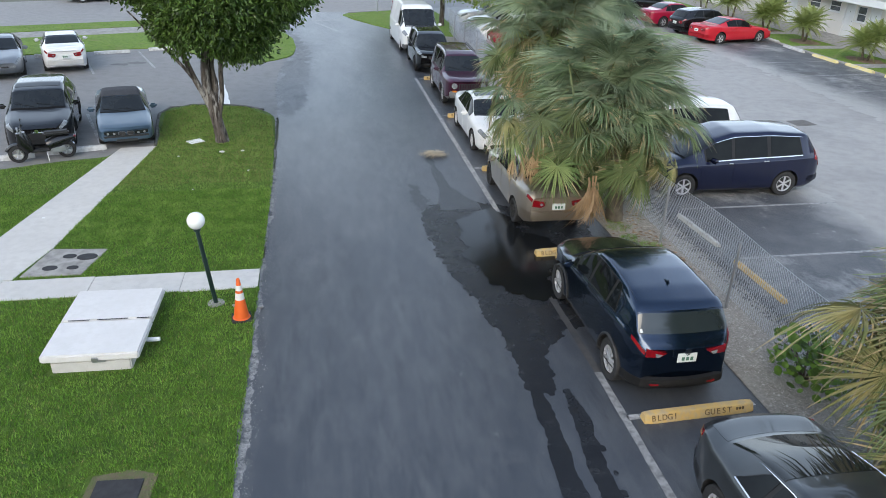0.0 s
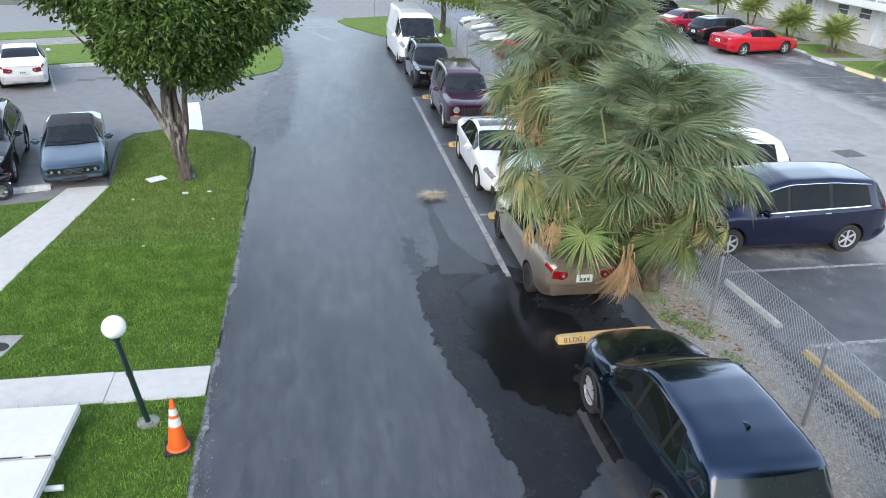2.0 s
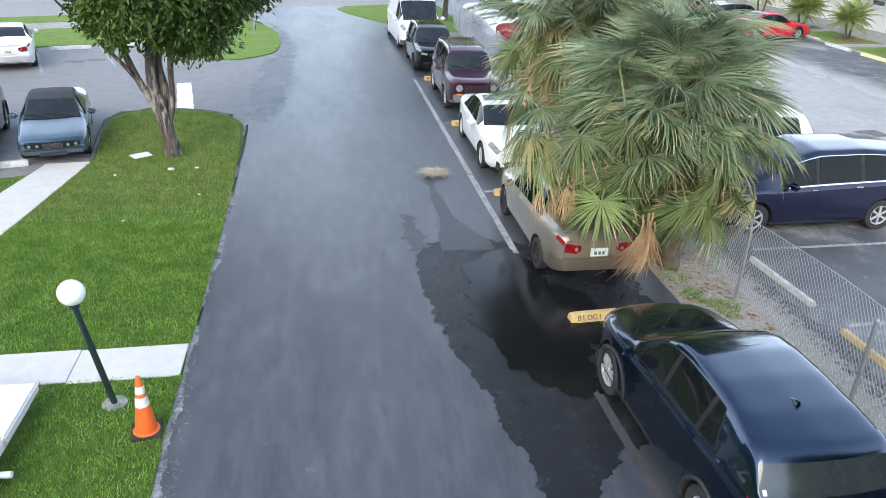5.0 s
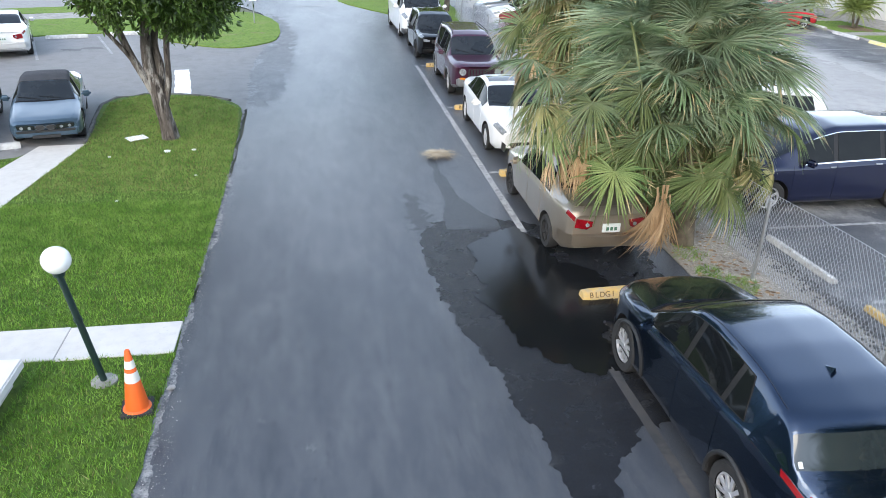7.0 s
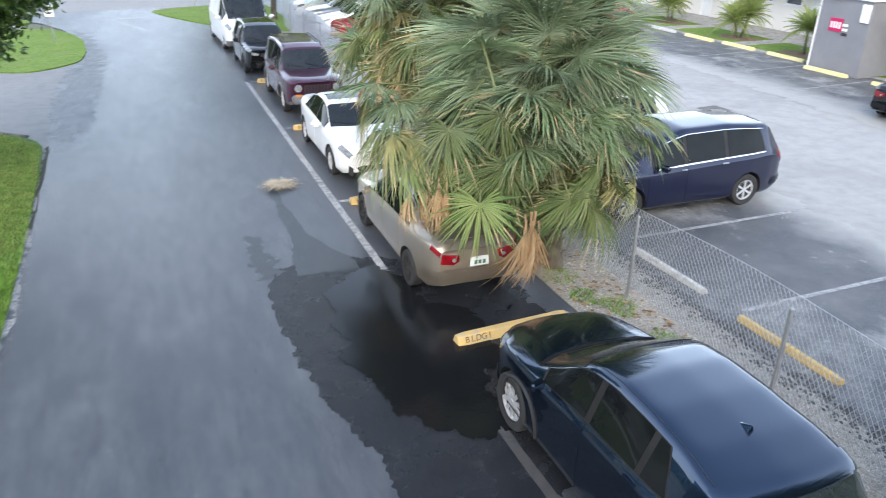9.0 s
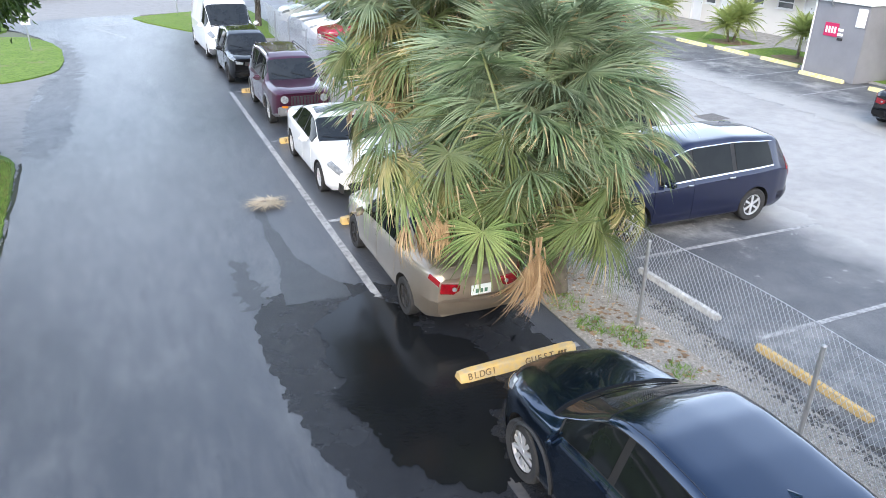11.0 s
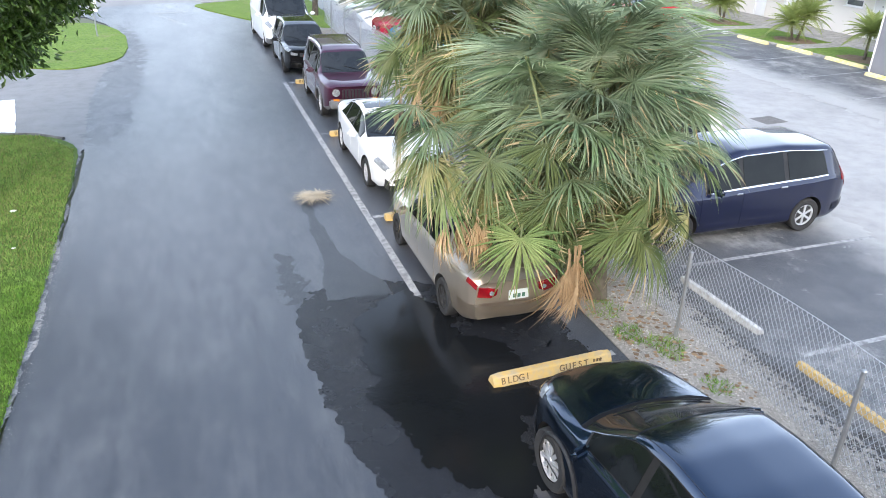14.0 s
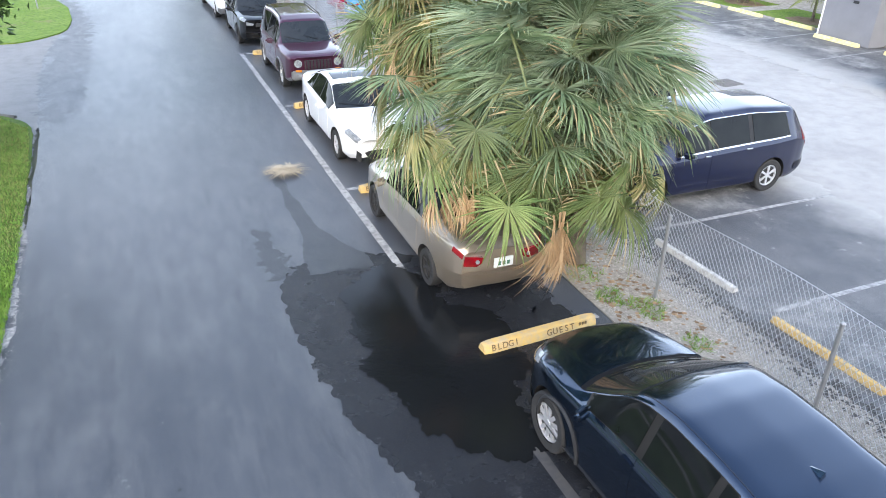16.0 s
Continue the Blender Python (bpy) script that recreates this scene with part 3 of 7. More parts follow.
# side profiles: (share of the length from the nose, height); roof or bonnet line, then belt line
STYLES = {
    "sedan": dict(top=((0, .66), (.012, .74), (.05, .83), (.12, .89), (.25, .975), (.30, 1.05), (.40, 1.32), (.46, 1.42), (.54, 1.46), (.64, 1.44), (.72, 1.34), (.82, 1.12), (.86, 1.085), (.96, 1.06), (.985, 1.02), (1, .93)),
                  belt=((0, .60), (.012, .67), (.05, .765), (.12, .83), (.27, .90), (.5, .94), (.82, 1.0), (.96, .99), (.985, .96), (1, .88)),
                  roof_w=((0, .52), (.05, .68), (.12, .77), (.25, .82), (.30, .80), (.42, .71), (.54, .68), (.66, .68), (.76, .72), (.84, .76), (.95, .74), (1, .62)),
                  plan=((0, .64), (.012, .76), (.05, .885), (.12, .96), (.25, .99), (.4, .985), (.75, .99), (.86, .965), (.94, .91), (.98, .84), (1, .74)), bow=(.17, .11),
                  shield=(.272, .425), rear=(.685, .815), tail_lean=-.05, sides=((.32, .505), (.52, .665), (.68, .775)), doors=((.30, .51), (.515, .70)), hood=(.03, .265), deck=(.825, .965), roof=(.44, .66)),
    "fastback": dict(bow=(.17, .17), top=((0, .70), (.015, .75), (.10, .84), (.27, .96), (.42, 1.36), (.50, 1.45), (.62, 1.43), (.76, 1.28), (.885, 1.07), (.97, 1.03), (1, .93)),
                     belt=((0, .65), (.015, .69), (.10, .78), (.27, .89), (.5, .94), (.80, 1.02), (.90, 1.0), (.97, .98), (1, .89)), tail_lean=-.06, roof_w=((0, .62), (.1, .74), (.27, .80), (.42, .70), (.62, .66), (.80, .64), (.89, .72), (.97, .72), (1, .58)),
                     shield=(.285, .415), rear=(.665, .87), sides=((.335, .495), (.51, .655), (.67, .76)), doors=((.30, .50), (.505, .68)), hood=(.03, .265), deck=(.888, .965), roof=(.44, .62)),
    "suv": dict(top=((0, .80), (.012, .86), (.06, .94), (.12, .99), (.26, 1.08), (.40, 1.56), (.52, 1.67), (.70, 1.66), (.88, 1.58), (.905, 1.55), (.968, 1.14), (.99, 1.08), (1, 1.0)),
                belt=((0, .74), (.012, .80), (.06, .88), (.12, .93), (.26, 1.02), (.5, 1.10), (.80, 1.21), (.90, 1.16), (.968, 1.10), (.99, 1.04), (1, .96)), roof_w=((0, .62), (.1, .74), (.26, .79), (.40, .77), (.7, .75), (.84, .70), (.91, .62), (.966, .70), (1, .58)), plan=((0, .60), (.012, .72), (.05, .87), (.12, .955), (.2, .99), (.3, 1.0), (.78, 1.0), (.88, .975), (.95, .91), (.985, .82), (1, .72)),
                tail_lean=-.10, shield=(.275, .395), rear=(.910, .966), sides=((.32, .495), (.51, .67), (.685, .865)), doors=((.29, .505), (.51, .70)), hood=(.03, .255), deck=(.974, .992), roof=(.42, .87)),
    "crossover": dict(top=((0, .74), (.012, .84), (.04, .945), (.09, 1.0), (.16, 1.045), (.235, 1.085), (.262, 1.10), (.30, 1.19), (.37, 1.38), (.435, 1.54), (.49, 1.625), (.57, 1.67), (.68, 1.665), (.80, 1.62), (.895, 1.545), (.915, 1.50), (.962, 1.17), (.985, 1.08), (1, .98)),
                belt=((0, .66), (.012, .76), (.04, .86), (.09, .925), (.16, .975), (.235, 1.01), (.30, 1.03), (.5, 1.08), (.75, 1.15), (.84, 1.19), (.90, 1.17), (.962, 1.10), (.985, 1.02), (1, .93)),
                roof_w=((0, .50), (.05, .68), (.12, .78), (.235, .84), (.27, .84), (.33, .80), (.43, .735), (.55, .72), (.75, .735), (.86, .775), (.91, .765), (.962, .81), (1, .62)),
                plan=((0, .62), (.012, .74), (.05, .875), (.11, .95), (.18, .985), (.28, .985), (.45, .975), (.6, .985), (.74, 1.0), (.84, .99), (.92, .945), (.965, .88), (.99, .80), (1, .72)),
                bow=(.22, .12), crease=.020, tail_lean=-.055, shield=(.272, .438), rear=(.922, .963), sides=((.305, .520), (.542, .705), (.724, .805)), doors=((.275, .530), (.535, .725)), hood=(.03, .25), deck=(.974, .992), roof=(.45, .885)),
    "boxy": dict(top=((0, .98), (.012, 1.02), (.06, 1.07), (.27, 1.13), (.37, 1.68), (.46, 1.78), (.72, 1.80), (.93, 1.76), (.975, 1.16), (.99, 1.06), (1, .95)),
                 belt=((0, .93), (.012, .97), (.06, 1.01), (.27, 1.06), (.5, 1.08), (.93, 1.10), (.975, 1.08), (.99, .98), (1, .90)),
                 shield=(.268, .365), rear=(.935, .97), sides=((.32, .47), (.485, .64), (.665, .86)), doors=((.285, .475), (.48, .655)), hood=(.03, .26), deck=(.976, .99), roof=(.40, .92)),
    "minivan": dict(top=((0, .82), (.012, .87), (.08, .95), (.19, 1.07), (.36, 1.58), (.48, 1.73), (.70, 1.74), (.90, 1.68), (.975, 1.14), (.99, 1.0), (1, .88)),
                    belt=((0, .76), (.012, .81), (.08, .89), (.19, .98), (.4, 1.02), (.90, 1.12), (.975, 1.06), (.99, .95), (1, .82)),
                    tail_lean=-.03, shield=(.20, .355), rear=(.91, .968), sides=((.30, .455), (.475, .66), (.68, .875)), doors=((.27, .465), (.47, .67)), hood=(.03, .185), deck=(.976, .99), roof=(.40, .89)),
    "van": dict(top=((0, 1.0), (.01, 1.08), (.05, 1.2), (.12, 1.34), (.26, 2.26), (.31, 2.40), (.5, 2.46), (.985, 2.46), (.995, 2.38), (1, 2.2)),
                belt=((0, .94), (.01, 1.0), (.05, 1.1), (.12, 1.23), (.26, 1.36), (.5, 1.40), (.985, 1.40), (.995, 1.36), (1, 1.25)),
                shield=(.128, .25), rear=(.9951, .9958), sides=((.17, .305),), doors=((.135, .31),), hood=(.02, .115), deck=None, roof=(.34, .97)),
    "roadster": dict(top=((0, .60), (.012, .67), (.06, .735), (.25, .85), (.28, .90), (.42, 1.27), (.50, 1.36), (.64, 1.33), (.78, 1.0), (.97, .97), (1, .88)),
                     belt=((0, .55), (.012, .62), (.06, .685), (.25, .80), (.5, .86), (.78, .92), (.97, .91), (1, .84)), plan=((0, .84), (.012, .92), (.05, .965), (.14, .99), (.3, 1.0), (.8, 1.0), (.93, .97), (.985, .91), (1, .84)),
                     roof_w=((0, .70), (.1, .80), (.27, .82), (.42, .70), (.64, .66), (.82, .74), (.97, .74), (1, .66)),
                     shield=(.275, .415), rear=(.66, .77), sides=((.33, .53), (.545, .66)), doors=((.31, .57),), hood=(.02, .262), deck=(.80, .965), roof=(.43, .64)),
    "coupe": dict(top=((0, .68), (.015, .72), (.10, .80), (.30, .95), (.44, 1.32), (.53, 1.40), (.62, 1.37), (.82, 1.06), (.97, 1.04), (1, .95)),
                  belt=((0, .63), (.015, .67), (.10, .75), (.30, .88), (.5, .92), (.82, .98), (.97, .97), (1, .90)),
                  shield=(.315, .435), rear=(.64, .80), sides=((.36, .56), (.575, .70)), doors=((.32, .60),), hood=(.03, .295), deck=(.825, .965), roof=(.45, .62)),
}


def smooth_line(points, s, k=0.012):
    xs, ys = zip(*points)
    offs = np.linspace(-1.5, 1.5, 13)
    w = np.exp(-offs ** 2)
    return sum(wi * np.interp(np.clip(s + o * k, 0, 1), xs, ys) for wi, o in zip(w, offs)) / w.sum()


class Shell:
    """The outer skin of a car as a surface: s runs from the nose (0) to the tail (1), v from the sill (0) to the roof's middle (7)."""
    PLAN = ((0, .74), (.012, .84), (.05, .93), (.14, .985), (.3, 1.0), (.8, 1.0), (.91, .965), (.965, .90), (.99, .82), (1, .74))
    ROOF = ((0, .62), (.1, .74), (.27, .80), (.42, .71), (.66, .68), (.82, .74), (.97, .72), (1, .60))

    def __init__(self, style, length, width, height, clearance=0.2):
        self.d, self.L, self.W = STYLES[style], length, width
        self.k = height / max(z for _, z in self.d["top"])
        self.clear = clearance

    def at(self, s, v):
        s, v = np.atleast_1d(np.asarray(s, float)), np.atleast_1d(np.asarray(v, float))
        zr = smooth_line(self.d["top"], s) * self.k
        zb = np.minimum(smooth_line(self.d["belt"], s) * self.k, zr - 0.02)
        w = smooth_line(self.d.get("plan", self.PLAN), s, 0.008) * self.W / 2
        wr = np.minimum(smooth_line(self.d.get("roof_w", self.ROOF), s) * self.W / 2, w * 0.93)
        z0 = self.clear + 0.10 * np.clip(1 - s / 0.06, 0, 1) + 0.12 * np.clip((s - 0.93) / 0.07, 0, 1)
        cx = np.stack([.90 * w, .985 * w, w, .985 * w, .945 * w, wr, wr * .82, 0 * w])
        cz = np.stack([z0, z0 + .09, z0 + .45 * (zb - z0), zb - .09, zb, zb + .84 * (zr - zb), zb + .965 * (zr - zb), zr])
        i = np.clip(np.floor(v).astype(int), 0, 6)
        f = v - i
        cols = np.arange(len(s))

        def cr(c):
            p0, p1, p2, p3 = c[np.maximum(i - 1, 0), cols], c[i, cols], c[i + 1, cols], c[np.minimum(i + 2, 7), cols]
            t = 0.25
            m1, m2 = (p2 - p0) * t, (p3 - p1) * t
            return (2 * f ** 3 - 3 * f ** 2 + 1) * p1 + (f ** 3 - 2 * f ** 2 + f) * m1 + (-2 * f ** 3 + 3 * f ** 2) * p2 + (f ** 3 - f ** 2) * m2
        return np.stack([cr(cx), self.L / 2 - s * self.L, cr(cz)], axis=1)

    def normal(self, s, v):
        e = 1e-3
        a = self.at(np.clip(s + e, 0, 1), v) - self.at(np.clip(s - e, 0, 1), v)
        b = self.at(s, np.clip(v + e * 5, 0, 7)) - self.at(s, np.clip(v - e * 5, 0, 7))
        n = np.cross(a, b)
        n /= np.maximum(np.linalg.norm(n, axis=1, keepdims=True), 1e-9)
        n[n[:, 0] * 1.0 + 0.3 * n[:, 2] < -1e-6] *= -1
        return n

    def shaped(self, co):
        """Bends nose, windscreen and tail in plan, and raises the two creases of the bonnet."""
        bf, br = self.d.get("bow", (.13, .09))
        s = min(1.0, max(0.0, .5 - co.y / self.L))
        q = min(1.0, abs(2 * co.x / self.W))
        wf = min(1.0, max(0.0, (.52 - s) / .2))
        wr = min(1.0, max(0.0, (s - .74) / .18))
        drop = q * q * (bf * wf * wf * (3 - 2 * wf) - br * wr * wr * (3 - 2 * wr))
        z = co.z
        if self.d.get("crease", .012) and .02 < s < .30 and z > .72:
            z += self.d.get("crease", .012) * math.exp(-((q - .58 + .2 * (.25 - s)) / .13) ** 2) * min(1.0, (s - .02) / .08, (.30 - s) / .08)
        return Vector((co.x, co.y - drop, z))

    def patch(self, s0, s1, v0, v1, out=0.006, ns=8, nv=4, side=1, both=False, thick=0.012, lean=(0.0, 0.0)):
        """A thin plate that follows the skin; both: right across the car's middle."""
        ss, vv = np.linspace(s0, s1, ns + 1), np.linspace(v0, v1, nv + 1)
        gs, gv = [g.ravel() for g in np.meshgrid(ss, vv, indexing="ij")]
        f = (gv - v0) / (v1 - v0) * (gs - s0) / (s1 - s0)
        gs = gs + f * lean[1] + ((gv - v0) / (v1 - v0) - f) * lean[0]
        base, nor = self.at(gs, gv), self.normal(gs, gv)
        hi, lo = base + nor * out, base + nor * (out - thick)
        hi, lo = hi.reshape(ns + 1, nv + 1, 3), lo.reshape(ns + 1, nv + 1, 3)
        flip = np.array([-1, 1, 1])
        if both:
            hi = np.concatenate([hi, (hi * flip)[:, -2::-1]], axis=1)
            lo = np.concatenate([lo, (lo * flip)[:, -2::-1]], axis=1)
        elif side < 0:
            hi, lo = hi * flip, lo * flip
        n, m = hi.shape[:2]
        verts = np.concatenate([hi.reshape(-1, 3), lo.reshape(-1, 3)])
        idx = np.arange(n * m).reshape(n, m)
        faces = []
        for i in range(n - 1):
            for j in range(m - 1):
                faces.append((idx[i, j], idx[i + 1, j], idx[i + 1, j + 1], idx[i, j + 1]))
        edge = list(idx[:, 0]) + list(idx[-1, 1:]) + list(idx[-2::-1, -1]) + list(idx[0, -2:0:-1])
        o = n * m
        for a, b in zip(edge, edge[1:] + edge[:1]):
            faces.append((a, b, b + o, a + o))
        bm = bmesh.new()
        vs = [bm.verts.new(v) for v in verts]
        for f in faces:
            bm.faces.new([vs[int(k)] for k in f])
        bmesh.ops.recalc_face_normals(bm, faces=bm.faces[:])
        return bm

    def body_bm(self, rows=64, per=4):
        ss = np.concatenate([np.linspace(0, .03, 7)[:-1], np.linspace(.03, .97, rows), np.linspace(.97, 1, 7)[1:]])
        vv = np.linspace(0, 7, 7 * per + 1)
        gs, gv = [g.ravel() for g in np.meshgrid(ss, vv, indexing="ij")]
        p = self.at(gs, gv).reshape(len(ss), len(vv), 3)
        ring = np.concatenate([p, (p * np.array([-1, 1, 1]))[:, -2::-1]], axis=1)
        n, m = ring.shape[:2]
        bm = bmesh.new()
        vs = [[bm.verts.new(ring[i, j]) for j in range(m)] for i in range(n)]
        for i in range(n - 1):
            for j in range(m - 1):
                bm.faces.new((vs[i][j], vs[i + 1][j], vs[i + 1][j + 1], vs[i][j + 1]))
            bm.faces.new((vs[i][m - 1], vs[i + 1][m - 1], vs[i + 1][0], vs[i][0]))
        for i in (0, n - 1):
            for j in range(m // 2):
                a, b, c, d = vs[i][j], vs[i][j + 1], vs[i][m - 2 - j], vs[i][m - 1 - j]
                quad = list(dict.fromkeys((a, b, c, d)))
                if len(quad) > 2:
                    bm.faces.new(quad)
        bmesh.ops.recalc_face_normals(bm, faces=bm.faces[:])
        return bm


def bumper_bm(sh, rear, z0, z1, reach=.07, out=.022):
    """A band round one end of the car, following its plan."""
    ss = np.linspace(reach, 0, 7) if not rear else np.linspace(1 - reach, 1, 7)
    w = smooth_line(sh.d.get("plan", sh.PLAN), ss, 0.008) * sh.W / 2 * .985
    line = [(w[i] + out * .5, sh.L / 2 - ss[i] * sh.L) for i in range(7)]
    sg = -1 if rear else 1
    line[-1] = (line[-1][0], line[-1][1] + sg * out)
    for f in (.7, .35, 0):
        line.append((w[-1] * f, sg * (sh.L / 2 + out + .035 * (1 - f * f))))
    line += [(-x, y) for x, y in line[-2::-1]]
    bm = bmesh.new()
    rows = []
    for z, k in ((z0, -.045), (z0 + .025, 0), ((z0 + z1) / 2, .012), (z1 - .025, 0), (z1, -.05)):
        rows.append([bm.verts.new((x * (1 + k), y * (1 + k * .45), z)) for x, y in line])
    for p, q in zip(rows, rows[1:]):
        for i in range(len(line) - 1):
            bm.faces.new((p[i], p[i + 1], q[i + 1], q[i]))
    bmesh.ops.solidify(bm, geom=bm.faces[:], thickness=.02)
    bmesh.ops.recalc_face_normals(bm, faces=bm.faces[:])
    return bm


def rim_bm(r, spokes, offset):
    bm = lathe_bm([(r * .16, .0), (r * .17, .012), (0, .014)], 12)
    bm = lathe_bm([(r, -.10), (r * 1.0, .0), (r * .97, .012), (r * .90, .008), (r * .88, -.03), (r * .86, -.09)], 28, bm)
    for k in range(spokes):
        a = k * math.tau / spokes
        m = Matrix.Rotation(a, 4, 'Z') @ Matrix.Translation((r * .53, 0, -.006))
        g = bmesh.ops.create_cube(bm, size=1.0, matrix=m @ Matrix.Diagonal((r * .78, r * .16, .022, 1)))
        for v in g["verts"]:
            q = m.inverted() @ v.co
            if q.x > 0:
                v.co = m @ Vector((q.x, q.y * 1.35, q.z))
    return bm


WHEELS = {}


def wheel_meshes(radius, width, spokes, rim_mat):
    key = (radius, width, spokes, rim_mat.name)
    if key not in WHEELS:
        r = radius * .66
        w = width / 2
        tb = lathe_bm([(r, -w), (radius * .93, -w), (radius * .985, -w * .85), (radius, -w * .6), (radius, w * .6), (radius * .985, w * .85), (radius * .93, w), (r, w * .92)], 32)
        hub = lathe_bm([(0, -.02), (r * .86, -.02), (r * .86, -.05)], 24)
        out = []
        for nm, bm, mt in (("tyre", tb, M_TYRE), ("rim", rim_bm(r, spokes, w), rim_mat), ("brake_disc", hub, M_TRIM)):
            me = bpy.data.meshes.new(nm)
            bm.to_mesh(me)
            bm.free()
            me.materials.append(mt)
            out.append(me)
        WHEELS[key] = out
    return WHEELS[key]


def car(name, label, style, mat, x, y, rz, L, W, H, wheel=(.32, .21, 7), wb=None, shift=0.0, trim=None, chrome=False, roof=None, tail="sedan",
        plate=False, rails=False, fin=False, category="car", rear_plate=True, arch_trim=None, hard_detail=True, rim=None, clearance=0.2, face="", sunroof=False):
    """x, y: the middle between the axles; shift: how far the body's middle lies behind that."""
    root = thing(name, label, category, (x, y, 0), rz)
    sh = Shell(style, L, W, H, clearance)
    d = sh.d
    off = Vector((0, -shift, 0))
    wb = wb or L * .59
    radius, ww, spokes = wheel

    def put(nm, bm, m, label="", smooth=True, parent=root):
        if isinstance(bm, bmesh.types.BMesh):
            for v in bm.verts:
                v.co = sh.shaped(v.co)
        ob = part(nm, bm, m, parent, label, smooth)
        if parent is root:
            ob.location = off
        return ob

    # body with wheel openings
    me = bpy.data.meshes.new("body")
    bm = sh.body_bm()
    for v in bm.verts:
        v.co = sh.shaped(v.co)
    bm.to_mesh(me)
    bm.free()
    me.materials.append(mat)
    me.materials.append(M_TRIM)
    tmp = new("tmp_body", me)
    cb = bmesh.new()
    for sy in (wb / 2 + shift, -wb / 2 + shift):
        for sx in (-1, 1):
            bmesh.ops.create_cone(cb, cap_ends=True, segments=28, radius1=radius + .055, radius2=radius + .055, depth=.34,
                                  matrix=Matrix.Translation((sx * (W / 2 - .12), sy, radius + .01)) @ Matrix.Rotation(radians(90), 4, 'Y'))
    cme = bpy.data.meshes.new("cut")
    cb.to_mesh(cme)
    cb.free()
    cme.materials.append(mat)
    cme.materials.append(M_TRIM)
    for p in cme.polygons:
        p.material_index = 1
    cut = new("tmp_cut", cme)
    md = tmp.modifiers.new("cut", 'BOOLEAN')
    md.operation, md.object, md.solver = 'DIFFERENCE', cut, 'EXACT'
    dg = bpy.context.evaluated_depsgraph_get()
    done = bpy.data.meshes.new_from_object(tmp.evaluated_get(dg))
    done.name = "body"
    bpy.data.objects.remove(tmp)
    bpy.data.objects.remove(cut)
    done.shade_smooth()
    done.set_sharp_from_angle(angle=radians(38))
    body = part("body", done, mat, root)
    body.location = off

    put("windscreen", sh.patch(*d["shield"], 5.12, 7, .007, 6, 8, both=True), M_GLASS, "dark tinted windscreen")
    put("cowl", sh.patch(d["hood"][1] + .004, d["shield"][0] - .001, 5.0, 7, .004, 3, 8, both=True), M_MATTE, "black scuttle panel below the windscreen")
    for wx in (-.42, .10):
        w0, w1 = d["shield"][0] + .006, d["shield"][0] + .03
        line = []
        for f in np.linspace(0, 1, 6):
            xx, sv = wx * W / 1.8 + f * .52, w0 + (w1 - w0) * f
            pp = sh.at(np.full(40, sv), np.linspace(5, 7, 40))
            kk = pp[np.argmin(abs(pp[:, 0] - abs(xx)))]
            line.append((xx, kk[1], kk[2] + .022))
        put("wiper", tube_bm(line, .006, 5), M_MATTE, "black windscreen wiper")
    if d["rear"]:
        put("rear_window", sh.patch(*d["rear"], 5.12 if tail == "suv" else 5.15, 7, .007, 6, 8, both=True), M_REAR_GLASS if tail == "suv" else M_GLASS, "dark tinted rear window")
    for side in (1, -1):
        put("pillar_trim", sh.patch(d["sides"][0][0] - .008, d["sides"][-1][1] + .004, 4.10, 4.95, .004, 24, 3, side, lean=(0.0, d.get("tail_lean", 0.0))), M_PILLAR, "black pillar trim")
        for a, b in d["sides"]:
            put("side_window", sh.patch(a, b, 4.14, 4.92, .010, 8, 4, side, thick=.008, lean=(0.0, d.get("tail_lean", 0.0) if b == d["sides"][-1][1] else 0.0)), M_DARK_GLASS)
        for a, b in d["doors"]:
            dr = put("door", sh.patch(a, b, 0.75, 4.06, .005, 10, 12, side), mat)
            p = sh.at(b - .018, 3.35)[0]
            hb = box_bm(side * (p[0] + .012), p[1], p[2], .03, .17, .035, .01)
            for v in hb.verts:
                v.co = sh.shaped(v.co)
            h = part("handle", hb, M_CHROME if chrome else mat, dr)
        if chrome:
            put("window_trim", sh.patch(d["sides"][0][0], d["sides"][-1][1], 4.04, 4.12, .016, 24, 1, side), M_CHROME, "thin chrome strip")
            put("window_trim", sh.patch(d["sides"][0][0] + .06, d["sides"][-1][1], 4.93, 4.985, .016, 24, 1, side, lean=(0.0, d.get("tail_lean", 0.0))), M_CHROME, "thin chrome strip")
        # mirrors
        p = sh.at(d["sides"][0][0] + .012, 4.1)[0]
        mb = box_bm(side * (p[0] + .15), p[1] - .01, p[2] + .07, .23, .12, .15, .05, 3)
        for v in mb.verts:
            if side * v.co.x > p[0] + .15:
                v.co.y -= .05
        put("wing_mirror", mb, mat if mat not in (P_GOLD,) else mat)
        # lamps
        if face not in ("slots", "kidney"):
            put("headlight", sh.patch(.008, .075, 3.45, 4.55, .008, 8, 6, side), M_CLEAR_LAMP, "clear headlamp")
        if tail == "suv":
            put("tail_light", sh.patch(.952, .9985, 3.35, 3.92, .010, 10, 5, side, lean=(-.008, 0.0)), M_RED_LAMP, "red wrap-around tail lamp")
        elif tail == "tall":
            put("tail_light", sh.patch(.955, .998, 3.1, 4.8, .010, 8, 6, side), M_RED_LAMP, "upright red tail lamp")
        else:
            put("tail_light", sh.patch(.966, .9985, 3.25, 4.05, .010, 8, 5, side), M_RED_LAMP, "red tail lamp")
        if trim:
            put("sill_trim", sh.patch(.02, .98, 0.0, 0.95, .006, 40, 2, side), trim, "plastic sill cladding")
    # front: grille, intake
    p0 = sh.at(0.0, 3.6)[0]
